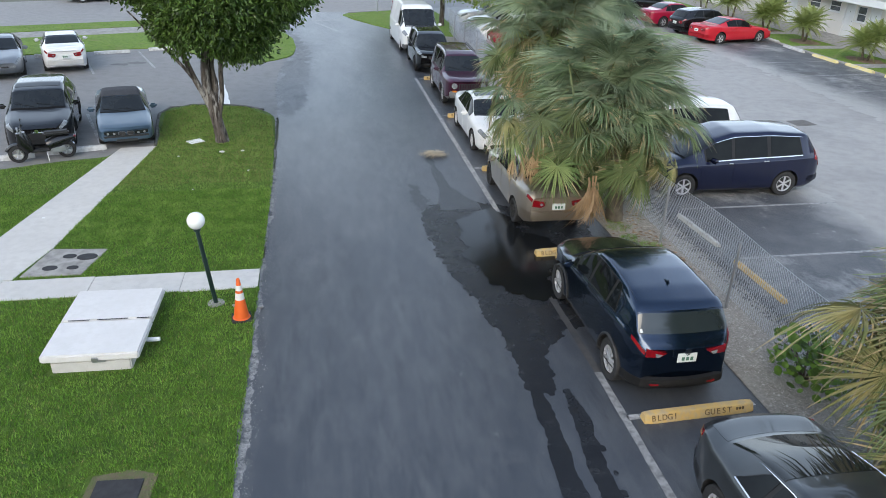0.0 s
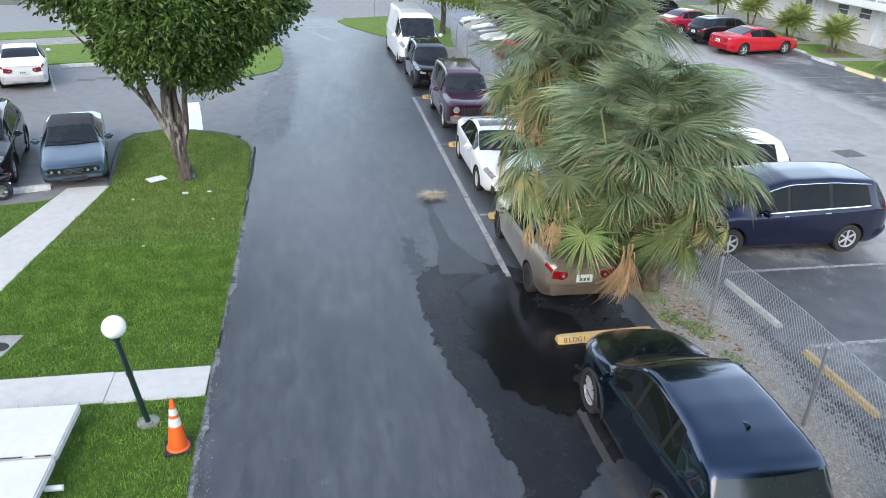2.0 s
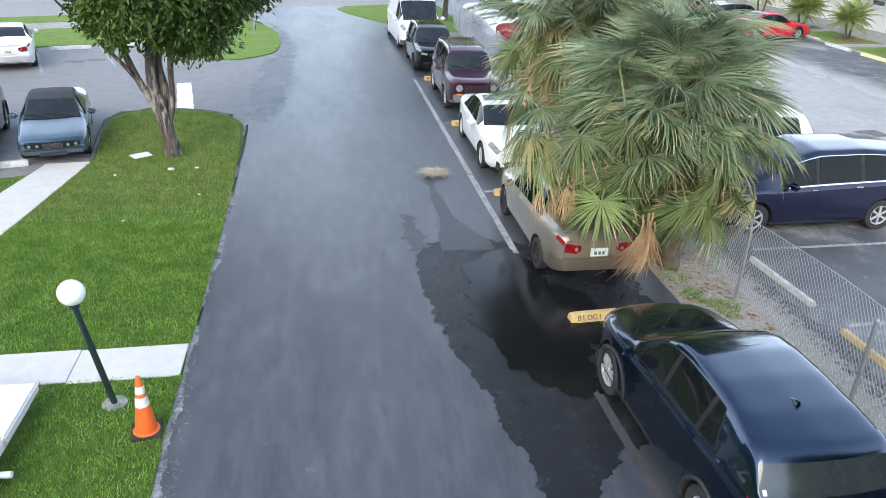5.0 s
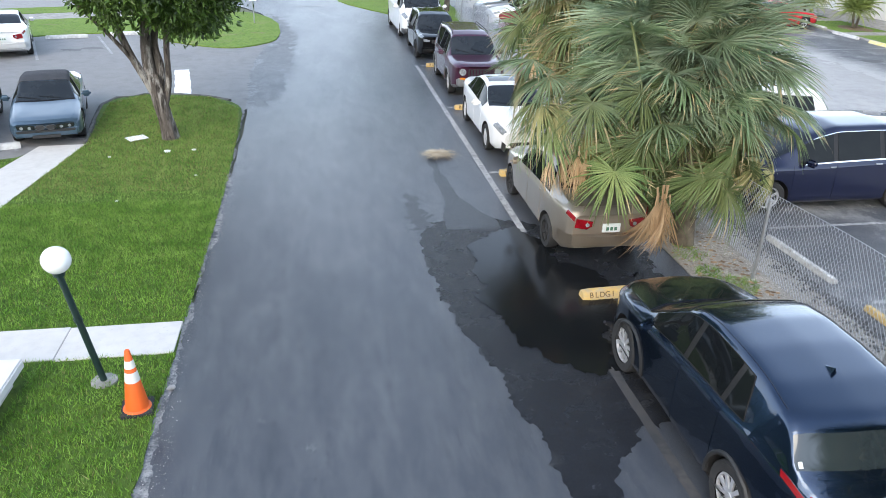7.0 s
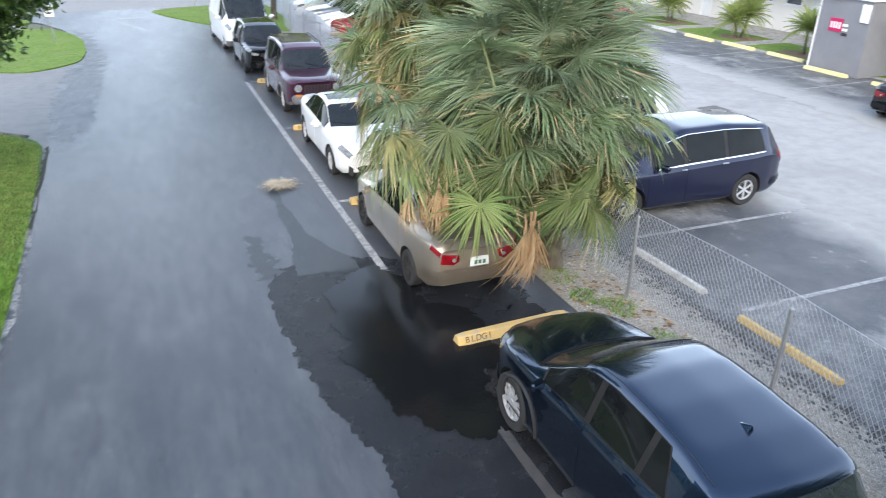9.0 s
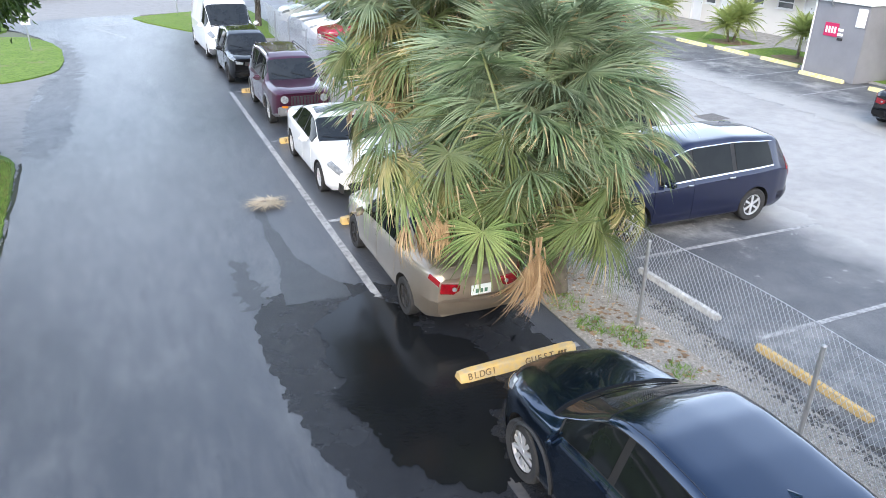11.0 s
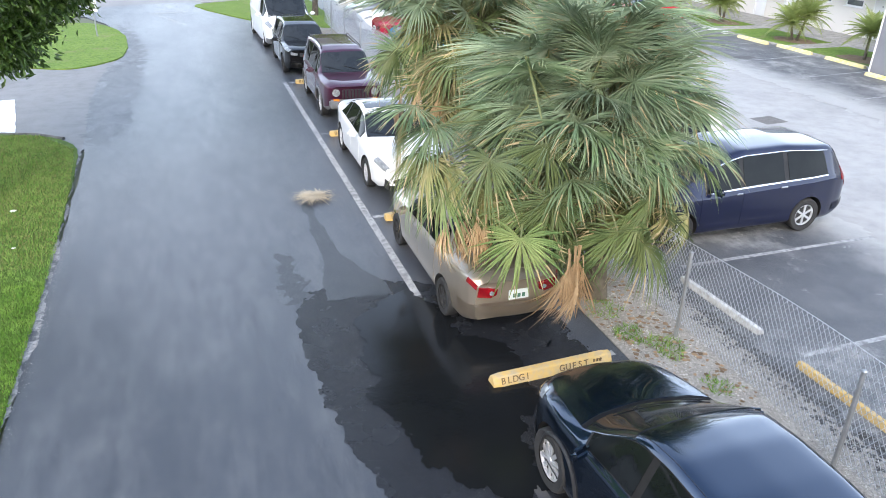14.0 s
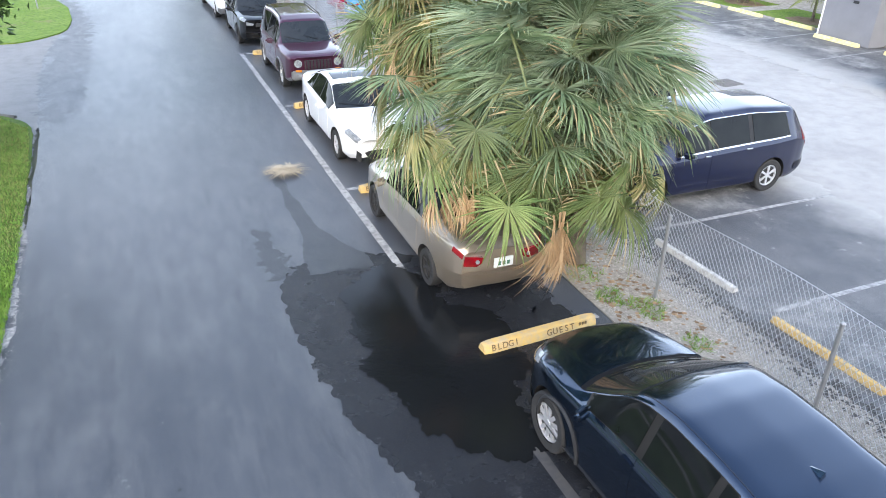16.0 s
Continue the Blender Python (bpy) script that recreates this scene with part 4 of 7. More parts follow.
    hw = p0[0]
    zc = p0[2]
    yf = L / 2
    if face == "wide":          # deep black trapezoid mouth
        put("grille", prism_bm([(-hw * .66, zc - .14), (hw * .66, zc - .14), (hw * .86, clearance + .20), (hw * .70, clearance + .06), (-hw * .70, clearance + .06), (-hw * .86, clearance + .20)], yf - .02, yf + .02), M_TRIM, "wide black grille", False)
        for sd in (-1, 1):
            put("fog_vent", prism_bm([(sd * hw * .98, zc - .20), (sd * hw * 1.14, zc - .13), (sd * hw * 1.14, zc - .34), (sd * hw * 1.0, zc - .38)], yf - .10, yf + .012), M_TRIM, "black fog lamp vent", False)
    elif face == "slots":       # round lamps and upright slots
        put("grille", box_bm(0, yf - .005, zc - .13, hw * 1.15, .04, .26, .015), M_TRIM, "dark grille")
        for k in range(8):
            put("grille_bar", box_bm(-hw * .5 + hw * k / 7, yf + .02, zc - .13, .035, .02, .25, .006), mat)
        for sd in (-1, 1):
            put("round_headlight", lathe_round(.105, .05, (sd * hw * .84, yf - .015, zc - .09)), M_CLEAR_LAMP, "round clear headlamp")
            put("indicator", box_bm(sd * hw * .84, yf + .01, zc - .29, .17, .05, .06, .01), M_AMBER, "amber indicator")
            put("fog_lamp", lathe_round(.055, .04, (sd * hw * .80, yf + .07, clearance + .22)), M_CLEAR_LAMP)
        put("front_bumper", box_bm(0, yf, clearance + .22, hw * 2.25, .16, .26, .04, 3), M_GREY_TRIM, "grey plastic bumper")
    elif face == "kidney":
        for sd in (-1, 1):
            put("grille", box_bm(sd * .115, yf - .004, zc - .015, .20, .03, .095, .025), M_TRIM, "black kidney grille")
            put("grille_rim", box_bm(sd * .115, yf - .012, zc - .015, .21, .022, .105, .028), M_GALV_TRIM, "dull metal kidney rim")
            unit = put("lamp_unit", box_bm(sd * hw * .63, yf - .012, zc - .015, hw * .58, .03, .105, .012), M_GLASS, "dark headlamp unit")
            for q in (.50, .76):
                put("round_headlight", lathe_round(.036, .012, (sd * hw * q, yf + .004, zc - .015)), M_CLEAR_LAMP, "round clear headlamp")
            put("indicator", box_bm(sd * hw * .955, yf - .05, zc - .015, .05, .08, .09, .02), M_CLEAR_LAMP, "clear corner indicator")
        put("front_bumper", box_bm(0, yf - .01, clearance + .17, hw * 2.1, .14, .22, .05, 3), mat)
        put("bumper_strip", box_bm(0, yf + .05, clearance + .20, hw * 1.9, .05, .06, .02), M_TRIM, "dark bumper strip")
        put("air_intake", box_bm(0, yf + .055, clearance + .09, hw * .9, .03, .08, .012), M_TRIM, "black lower intake")
    elif face == "chrome":
        put("grille", prism_bm([(-hw * .45, zc - .04), (hw * .45, zc - .04), (hw * .36, zc - .20), (-hw * .36, zc - .20)], yf - .02, yf + .012), M_TRIM, "black mesh grille", False)
        put("grille_rim", box_bm(0, yf, zc - .02, hw * .98, .04, .035, .012), M_CHROME, "chrome grille rim")
        put("air_intake", box_bm(0, yf + .002, clearance + .22, hw * 1.35, .03, .16, .012), M_TRIM, "black lower intake")
        put("badge", lathe_round(.05, .014, (0, yf + .018, zc + .03)), M_CHROME, "oval chrome badge")
    else:
        put("grille", box_bm(0, yf + .002, zc - .10, hw * 1.05, .03, .13, .012), M_TRIM, "black grille")
        put("air_intake", box_bm(0, yf + .002, clearance + .22, hw * 1.35, .03, .12, .012), M_TRIM, "black lower intake")
        put("badge", lathe_round(.05, .014, (0, yf + .018, zc - .08)), M_CHROME, "round chrome badge")
    if face in ("", "chrome"):
        for sd in (-1, 1):
            put("headlight", prism_bm([(sd * hw * .60, zc - .05), (sd * hw * 1.0, zc + .01), (sd * hw * 1.0, zc - .10), (sd * hw * .66, zc - .12)], yf - .05, yf + .010), M_CLEAR_LAMP, "clear headlamp", False)
    # bonnet and boot panels
    put("bonnet", sh.patch(*d["hood"], 5.0, 7, .004, 10, 10, both=True), mat)
    if d["deck"]:
        put("boot_lid", sh.patch(*d["deck"], 5.0, 7, .004, 6, 10, both=True), mat)
    if sunroof:
        put("sunroof", sh.patch(d["roof"][0] + .035, d["roof"][0] + .135, 5.75, 7, .006, 6, 8, both=True), M_GLASS, "dark glass sunroof")
    if roof:
        put("soft_top", sh.patch(d["shield"][1] + .005, d["rear"][1] - .01, 5.0, 7, .014, 14, 10, both=True), roof, "dark folded-canvas roof")
    # rear face
    pr = sh.at(1.0, 3.6)[0]
    zt = pr[2]
    yb = -L / 2
    put("rear_bumper", bumper_bm(sh, True, clearance + (.10 if trim else .15), clearance + (.28 if trim else .38)), trim or mat)
    if face == "":
        put("front_bumper", bumper_bm(sh, False, clearance + .06, clearance + .30, .06, .014), trim or mat)
    if tail == "suv":
        for sd in (-1, 1):
            put("tail_light", prism_bm([(sd * pr[0] * .50, zt + .015), (sd * pr[0] * .99, zt + .085), (sd * pr[0] * 1.0, zt - .06), (sd * pr[0] * .68, zt - .065)], yb - .010, yb + .05), M_RED_LAMP, "red wrap-around tail lamp", False)
            put("reverse_lamp", prism_bm([(sd * pr[0] * .60, zt - .012), (sd * pr[0] * .78, zt + .01), (sd * pr[0] * .76, zt - .055), (sd * pr[0] * .68, zt - .055)], yb - .018, yb), M_CLEAR_LAMP, "clear reversing lamp", False)
            put("reflector", box_bm(sd * pr[0] * .72, yb - .05, clearance + .17, .14, .03, .035, .008), M_RED_LAMP, "red bumper reflector")
        put("wiper", box_bm(.05, yb + .175, sh.at(.968, 7)[0][2] + .02, .46, .025, .02, .006), M_TRIM, "black rear wiper")
        put("spoiler", sh.patch(d["rear"][0] - .045, d["rear"][0] - .004, 5.0, 7, .018, 4, 8, both=True, thick=.03), mat)
        put("badge", lathe_round(.058, .014, (0, yb - .012, zt + .03)), M_CHROME, "round chrome badge")
        put("lower_valance", bumper_bm(sh, True, clearance + .06, clearance + .16, .05, -.01), M_TRIM, "black lower valance")
    elif tail == "tall":
        pass
    else:
        for sd in (-1, 1):
            put("tail_light", prism_bm([(sd * pr[0] * .52, zt - .03), (sd * pr[0] * .97, zt + .015), (sd * pr[0] * 1.0, zt - .145), (sd * pr[0] * .68, zt - .17), (sd * pr[0] * .54, zt - .12)], yb - .012, yb + .05), M_RED_LAMP, "red tail lamp", False)
            put("reverse_lamp", lathe_round(.032, .012, (sd * pr[0] * .67, yb - .018, zt - .085)), M_CLEAR_LAMP)
    if rear_plate:
        pz = zt - (.07 if tail == "suv" else .14)
        pl = put("number_plate", box_bm(0, yb - .012, pz, .31, .02, .155, .004), M_PLATE, "white number plate")
        for k in range(3):
            part("plate_bar", box_bm(-.07 + .07 * k, yb - .026, pz - .01, .045, .006, .06), M_PLATE_INK, pl)
    if rails:
        for side in (1, -1):
            a, b = sh.at(d["roof"][0] + .02, 5.6)[0], sh.at(d["roof"][1] - .02, 5.6)[0]
            mid = sh.at((d["roof"][0] + d["roof"][1]) / 2, 5.6)[0]
            rb = tube_bm([(side * a[0], a[1], a[2]), (side * a[0], a[1] - .12, a[2] + .07), (side * mid[0], mid[1], mid[2] + .06), (side * b[0], b[1] + .12, b[2] + .07), (side * b[0], b[1], b[2])], .018, 6)
            put("roof_rail", rb, M_TRIM)
    if fin:
        p = sh.at(.775, 7)[0]
        fb = bmesh.new()
        vs = [fb.verts.new(v) for v in ((-.012, p[1] + .11, p[2] - .01), (.012, p[1] + .11, p[2] - .01), (.032, p[1] - .05, p[2] - .01), (-.032, p[1] - .05, p[2] - .01), (0, p[1] - .055, p[2] + .062))]
        for f in ((0, 1, 4), (1, 2, 4), (2, 3, 4), (3, 0, 4), (3, 2, 1, 0)):
            fb.faces.new([vs[i] for i in f])
        put("antenna_fin", fb, mat, "shark-fin antenna", smooth=False)
    # wheels
    tm, rm, hm = wheel_meshes(radius, ww, spokes, rim or M_RIM)
    for sy in (wb / 2, -wb / 2):
        for sx in (-1, 1):
            w = part("wheel", tm, M_TYRE, root)
            w.matrix_basis = Matrix.Translation((sx * (W / 2 - .02 - ww / 2), sy, radius)) @ Matrix.Rotation(radians(90 * sx), 4, 'Y')
            r = part("rim", rm, M_RIM, w)
            r.location = (0, 0, ww / 2 - .03)
            h = part("brake_disc", hm, M_TRIM, w)
            h.location = (0, 0, ww / 2 - .03)
            w.name = "wheel"
            if arch_trim:
                pts = []
                for k in range(13):
                    a = math.pi * (k / 12) * 1.06 - .09
                    yy, zz = sy + shift + math.cos(a) * (radius + .06), radius + .01 + math.sin(a) * (radius + .06)
                    ssv = (L / 2 - yy) / L
                    vs = np.linspace(0, 4, 60)
                    pp = sh.at(np.full(60, ssv), vs)
                    kx = pp[np.argmin(abs(pp[:, 2] - max(zz, pp[0, 2])))]
                    pts.append((sx * (kx[0] + .005), yy, zz))
                put("arch_trim", tube_bm(pts, .028, 6), arch_trim, "plastic wheel-arch trim")
    return root, sh, put


def prism_bm(outline, y0, y1):
    """A plate with an outline in x and z, between two depths."""
    bm = bmesh.new()
    a = [bm.verts.new((x, y0, z)) for x, z in outline]
    b = [bm.verts.new((x, y1, z)) for x, z in outline]
    bm.faces.new(a)
    bm.faces.new(b)
    for i in range(len(a)):
        bm.faces.new((a[i], a[(i + 1) % len(a)], b[(i + 1) % len(a)], b[i]))
    bmesh.ops.recalc_face_normals(bm, faces=bm.faces[:])
    bmesh.ops.bevel(bm, geom=bm.edges[:], offset=.006, segments=1, affect='EDGES')
    return bm


def lathe_round(r, t, at, axis='Y'):
    bm = bmesh.new()
    bmesh.ops.create_cone(bm, cap_ends=True, segments=20, radius1=r, radius2=r, depth=t, matrix=Matrix.Translation(at) @ Matrix.Rotation(radians(90), 4, 'X'))
    return bm


# black crossover by the puddle
cx, cx_shell, cx_put = car("crossover_car", "blue-black crossover with silver wheels on wet asphalt", "crossover", P_BLACKBLUE, 3.09, 11.62, 0, 4.42, 1.84, 1.67,
                           wheel=(.355, .225, 10), wb=2.70, shift=-.06, trim=M_TRIM, tail="suv", fin=True, arch_trim=M_TRIM, clearance=.22)
for side in (1, -1):
    cx_put("roof_seam", cx_shell.patch(.45, .875, 5.50, 5.53, .006, 24, 1, side, thick=.004), M_TRIM, "narrow black roof seam")
cx_put("sticker", cx_shell.patch(.952, .960, 5.35, 5.6, .016, 2, 2, -1, thick=.004), M_PLATE, "white sticker on the rear window")
car("sedan_car", "beige gold sedan parked under a drooping palm", "sedan", P_GOLD, 3.1, 18.08, 0, 4.47, 1.70, 1.47, wheel=(.30, .19, 6), wb=2.60, rim=M_TYRE, clearance=.24)
car("sedan_car", "white sedan with black grille beside the palm", "sedan", P_WHITE, 3.27, 23.8, 180, 4.65, 1.78, 1.46, wheel=(.32, .21, 5), wb=2.70, face="wide", sunroof=True)
car("sport_utility_car", "maroon boxy off-roader with grey cladding and roof rails", "boxy", P_MAROON, 3.34, 29.75, 180, 4.44, 1.80, 1.80,
                                 wheel=(.36, .23, 5), wb=2.65, trim=M_GREY_TRIM, rails=True, arch_trim=M_GREY_TRIM, tail="tall", clearance=.28, face="slots")
car("compact_car", "small black boxy car parked before a white van", "boxy", P_BLACK, 3.03, 35.6, 180, 4.1, 1.76, 1.62, wheel=(.32, .20, 5), wb=2.55, tail="tall", rim=M_TYRE)
car("cargo_van", "white high-roof cargo van with grey bumper", "van", P_WHITE, 2.98, 41.0, 182, 5.5, 2.08, 2.28, wheel=(.35, .22, 6), wb=3.3, trim=M_GREY_TRIM, tail="tall", category="van", rear_plate=False)
car("sedan_car", "dark green-grey sedan behind a yellow wheel stop", "fastback", P_GREY, 3.2, 5.55, 180, 4.85, 1.84, 1.45, wheel=(.33, .22, 8), wb=2.80, chrome=True)
car("minivan", "navy blue minivan with chrome window strips behind the fence", "minivan", P_NAVY, 8.72, 18.76, 90, 5.15, 1.98, 1.74, wheel=(.34, .22, 6), wb=2.95, chrome=True, tail="tall", category="minivan")
car("minivan", "white minivan parked beside the navy one", "minivan", P_WHITE, 8.3, 21.7, 90, 5.0, 1.94, 1.75, wheel=(.34, .22, 6), wb=2.95, tail="tall", category="minivan")
car("coupe_car", "bright red two-door coupe in an angled stall", "coupe", P_RED, 22.3, 42.3, -77, 5.15, 1.85, 1.42, wheel=(.33, .21, 5), wb=2.95)
car("hatchback_car", "black hatchback between two red cars", "suv", P_BLACK, 22.1, 45.2, -77, 4.6, 1.82, 1.55, wheel=(.33, .21, 5))
car("sedan_car", "crimson sedan in the apartment lot", "sedan", P_CRIMSON, 21.6, 48.6, -77, 4.7, 1.8, 1.48, wheel=(.33, .21, 5))
car("sport_utility_car", "black sport utility car in the apartment lot", "suv", P_BLACK, 21.2, 52.2, -77, 4.8, 1.9, 1.75, wheel=(.36, .22, 5))
car("sedan_car", "black sedan reversed from a yellow wheel stop", "sedan", P_BLACK, 21.75, 22.0, -83, 4.7, 1.78, 1.46, wheel=(.32, .21, 5))
car("convertible_car", "steel blue convertible with a dark canvas roof", "roadster", P_STEEL, -8.52, 25.45, 194, 4.43, 1.63, 1.29, wheel=(.31, .21, 7), wb=2.70, roof=M_CANVAS, face="kidney")
car("sport_utility_car", "glossy black sport utility car with chrome-edged grille", "suv", P_BLACK, -10.78, 25.1, 192, 4.62, 1.84, 1.62, wheel=(.36, .23, 5), wb=2.70, trim=M_TRIM, arch_trim=M_TRIM, face="chrome", sunroof=True)
car("sedan_car", "white sedan with smoked rear window at the verge", "sedan", P_WHITE, -13.35, 36.2, 18, 4.6, 1.77, 1.45, wheel=(.32, .21, 5))
car("sedan_car", "grey metallic sedan at the grass verge", "sedan", P_SILVER, -15.45, 34.9, 198, 4.55, 1.77, 1.45, wheel=(.32, .21, 5))
for k, (sty, mt, yy, lb, hh) in enumerate((("sedan", P_SKY, 36.2, "sky blue sedan behind the chain-link fence", 1.46), ("sedan", P_CRIMSON, 39.0, "dark red sedan behind the chain-link fence", 1.46),
                                           ("suv", P_WHITE, 42.0, "white hatchback behind the chain-link fence", 1.55), ("sedan", P_SILVER, 45.0, "silver sedan behind the chain-link fence", 1.46), ("sedan", P_WHITE, 48.0, "white sedan in the far stalls", 1.46))):
    car("sedan_car" if sty == "sedan" else "hatchback_car", lb, sty, mt, 9.0, yy, -88 if k < 2 else 92, 4.6, 1.78, hh, wheel=(.32, .21, 5))
car("sedan_car", "white sedan parked across the street", "sedan", P_WHITE, -0.6, 65.6, 118, 4.6, 1.8, 1.46, wheel=(.33, .21, 5))
car("sport_utility_car", "dark sport utility car parked across the street", "suv", P_BLACK, -5.6, 63.0, 118, 4.7, 1.88, 1.7, wheel=(.36, .22, 5))
car("sedan_car", "dark sedan in the far car park", "sedan", P_BLACKBLUE, 1.5, 71.5, 100, 4.6, 1.8, 1.46, wheel=(.33, .21, 5))
car("pickup_car", "dark blue pickup in the far car park", "suv", P_NAVY, 4.5, 82.0, 100, 5.2, 1.9, 1.75, wheel=(.36, .22, 5))
car("sedan_car", "white sedan in the far car park", "sedan", P_WHITE, 9.0, 73.0, 100, 4.6, 1.8, 1.46, wheel=(.33, .21, 5))
car("sedan_car", "white sedan at the far car park's edge", "sedan", P_WHITE, 0.0, 84.0, 100, 4.6, 1.8, 1.46, wheel=(.33, .21, 5))
car("sport_utility_car", "black car parked along the far street", "suv", P_BLACK, -17.2, 58.5, 118, 4.7, 1.88, 1.7, wheel=(.36, .22, 5))

# ---- plants ----
def leaf_shader(name, a, b, per=0.25, trans=0.25, tip=None):
    m = shader(name, a, b, 2.5, 0.55, per_object=per, alt2=tip, scale2=1.6)
    nt = m.node_tree
    bs = nt.nodes["Principled BSDF"]
    tr = nt.nodes.new("ShaderNodeBsdfTranslucent")
    mix = nt.nodes.new("ShaderNodeMixShader")
    mix.inputs[0].default_value = trans
    src = bs.inputs["Base Color"].links[0].from_socket
    nt.links.new(src, tr.inputs[0])
    nt.links.new(bs.outputs[0], mix.inputs[1])
    nt.links.new(tr.outputs[0], mix.inputs[2])
    nt.links.new(mix.outputs[0], nt.nodes["Material Output"].inputs[0])
    return m


M_FROND = leaf_shader("blue-green fan leaf", (0.065, 0.125, 0.055), (0.180, 0.255, 0.130), tip=(0.34, 0.37, 0.21), trans=.16, per=.4)
M_FROND_YELLOW = leaf_shader("yellowing fan leaf", (0.105, 0.140, 0.048), (0.22, 0.24, 0.09), tip=(0.42, 0.34, 0.16), per=.4, trans=.15)
M_FROND_GREEN = leaf_shader("fresh green fan leaf", (0.070, 0.122, 0.040), (0.160, 0.225, 0.080), tip=(0.28, 0.31, 0.13), trans=.22, per=.45)
M_TIP = leaf_shader("dry tan leaf tip", (0.34, 0.26, 0.13), (0.46, 0.37, 0.21), trans=.1)
M_STALK = shader("yellow-green leaf stalk", (0.11, 0.135, 0.05), (0.17, 0.18, 0.07), 3.0, .5)
M_FROND_DEAD = leaf_shader("dry brown fan leaf", (0.33, 0.20, 0.10), (0.56, 0.41, 0.25), trans=0.15)
M_PALM_TRUNK = shader("fibrous palm trunk", (0.10, 0.08, 0.06), (0.18, 0.15, 0.11), 6.0, 0.95, bump=1.0, bump_scale=40)
M_BARK = shader("grey brown bark", (0.05, 0.04, 0.033), (0.17, 0.145, 0.125), 3.2, 0.95, bump=1.0, bump_scale=19, alt2=(0.055, 0.043, 0.036), scale2=9.0, stretch=(2.5, 2.5, .35))
# pale bark streaks, whose colour also stands for the trunk's side-lit edges
layer(M_BARK, (0.36, 0.335, 0.305), 4.0, .53, .62, .85, 10, (1.5, 1.5, .3))
layer(M_BARK, (0.022, 0.017, 0.014), 9.0, .55, .63, .85, 8, (1.5, 1.5, .3))


def fan_leaf_mesh(name, mat, seed, petiole=1.1, blade=0.85, spread=135, count=58, droop=0.35, tipdroop=0.5, ragged=0.15, fold=0.2, nod=30, tan=.25):
    """A fan palm leaf along +y: arching stalk, then narrow folded blades that part and hang towards their tips."""
    rnd = random.Random(seed)
    verts, faces, tips = [], [], []
    n = 7
    slope = 0.0
    for i in range(n + 1):
        y = petiole * i / n
        w = 0.020 - 0.009 * i / n
        z = -droop * y * y * .45
        verts += [(-w, y, z), (0, y, z + w * .8), (w, y, z), (0, y, z - w * .6)]
        if i:
            k = 4 * i
            for j in range(4):
                faces.append((k - 4 + j, k - 4 + (j + 1) % 4, k + (j + 1) % 4, k + j))
    z0 = -droop * petiole ** 2 * .45
    base_slope = math.atan(droop * petiole * .9) + math.radians(nod)
    step = math.radians(2 * spread) / count
    hub = len(verts)
    verts.append((0, petiole + .01, z0))
    for j in range(4):
        faces.append((hub - 4 + j, hub - 4 + (j + 1) % 4, hub))
    for c in range(count):
        a = -math.radians(spread) + step * (c + .5) + rnd.uniform(-.05, .05)
        ln = blade * (0.76 + 0.24 * math.cos(a * .8)) * rnd.uniform(1 - ragged, 1.04)
        sag = rnd.uniform(.1, 2.0) * tipdroop
        start = len(verts)
        ts = (.22, .40, .60, .80, 1.0)
        bend, twist = rnd.uniform(-.16, .16), rnd.uniform(-.07, .07)
        for t in ts:
            r = ln * t
            fx, fy = math.sin(a + bend * t) * r, math.cos(a + bend * t) * r
            tilt = base_slope + .22 * t * max(0, math.cos(a))
            px, py = fx, petiole + fy * math.cos(tilt)
            z = z0 - fy * math.sin(tilt) - abs(math.sin(a)) * r * fold + twist * r - sag * r * max(0, t - .45) ** 1.3 * 1.6
            half = min(step * r * .56, 0.023 * (1.02 - t) ** .85) + 0.0006
            nx, ny = math.cos(a) * half, -math.sin(a) * half
            verts += [(px - nx, py - ny, z + half * .5), (px, py, z - half * .5), (px + nx, py + ny, z + half * .5)]
        faces += [(hub, start, start + 1), (hub, start + 1, start + 2)]
        burnt = rnd.random()
        for i in range(len(ts) - 1):
            k = start + 3 * i
            if i == len(ts) - 2 and burnt < tan or i == len(ts) - 3 and burnt < tan * .35:
                tips += [len(faces), len(faces) + 1]
            faces += [(k, k + 1, k + 4, k + 3), (k + 1, k + 2, k + 5, k + 4)]
    me = mesh_from(name, verts, faces, [mat, M_TIP, M_STALK] if tan else mat)
    me["nod"] = float(nod)
    if tan:
        for i in tips:
            me.polygons[i].material_index = 1
        for i in range(4 * n):
            me.polygons[i].material_index = 2
    return me


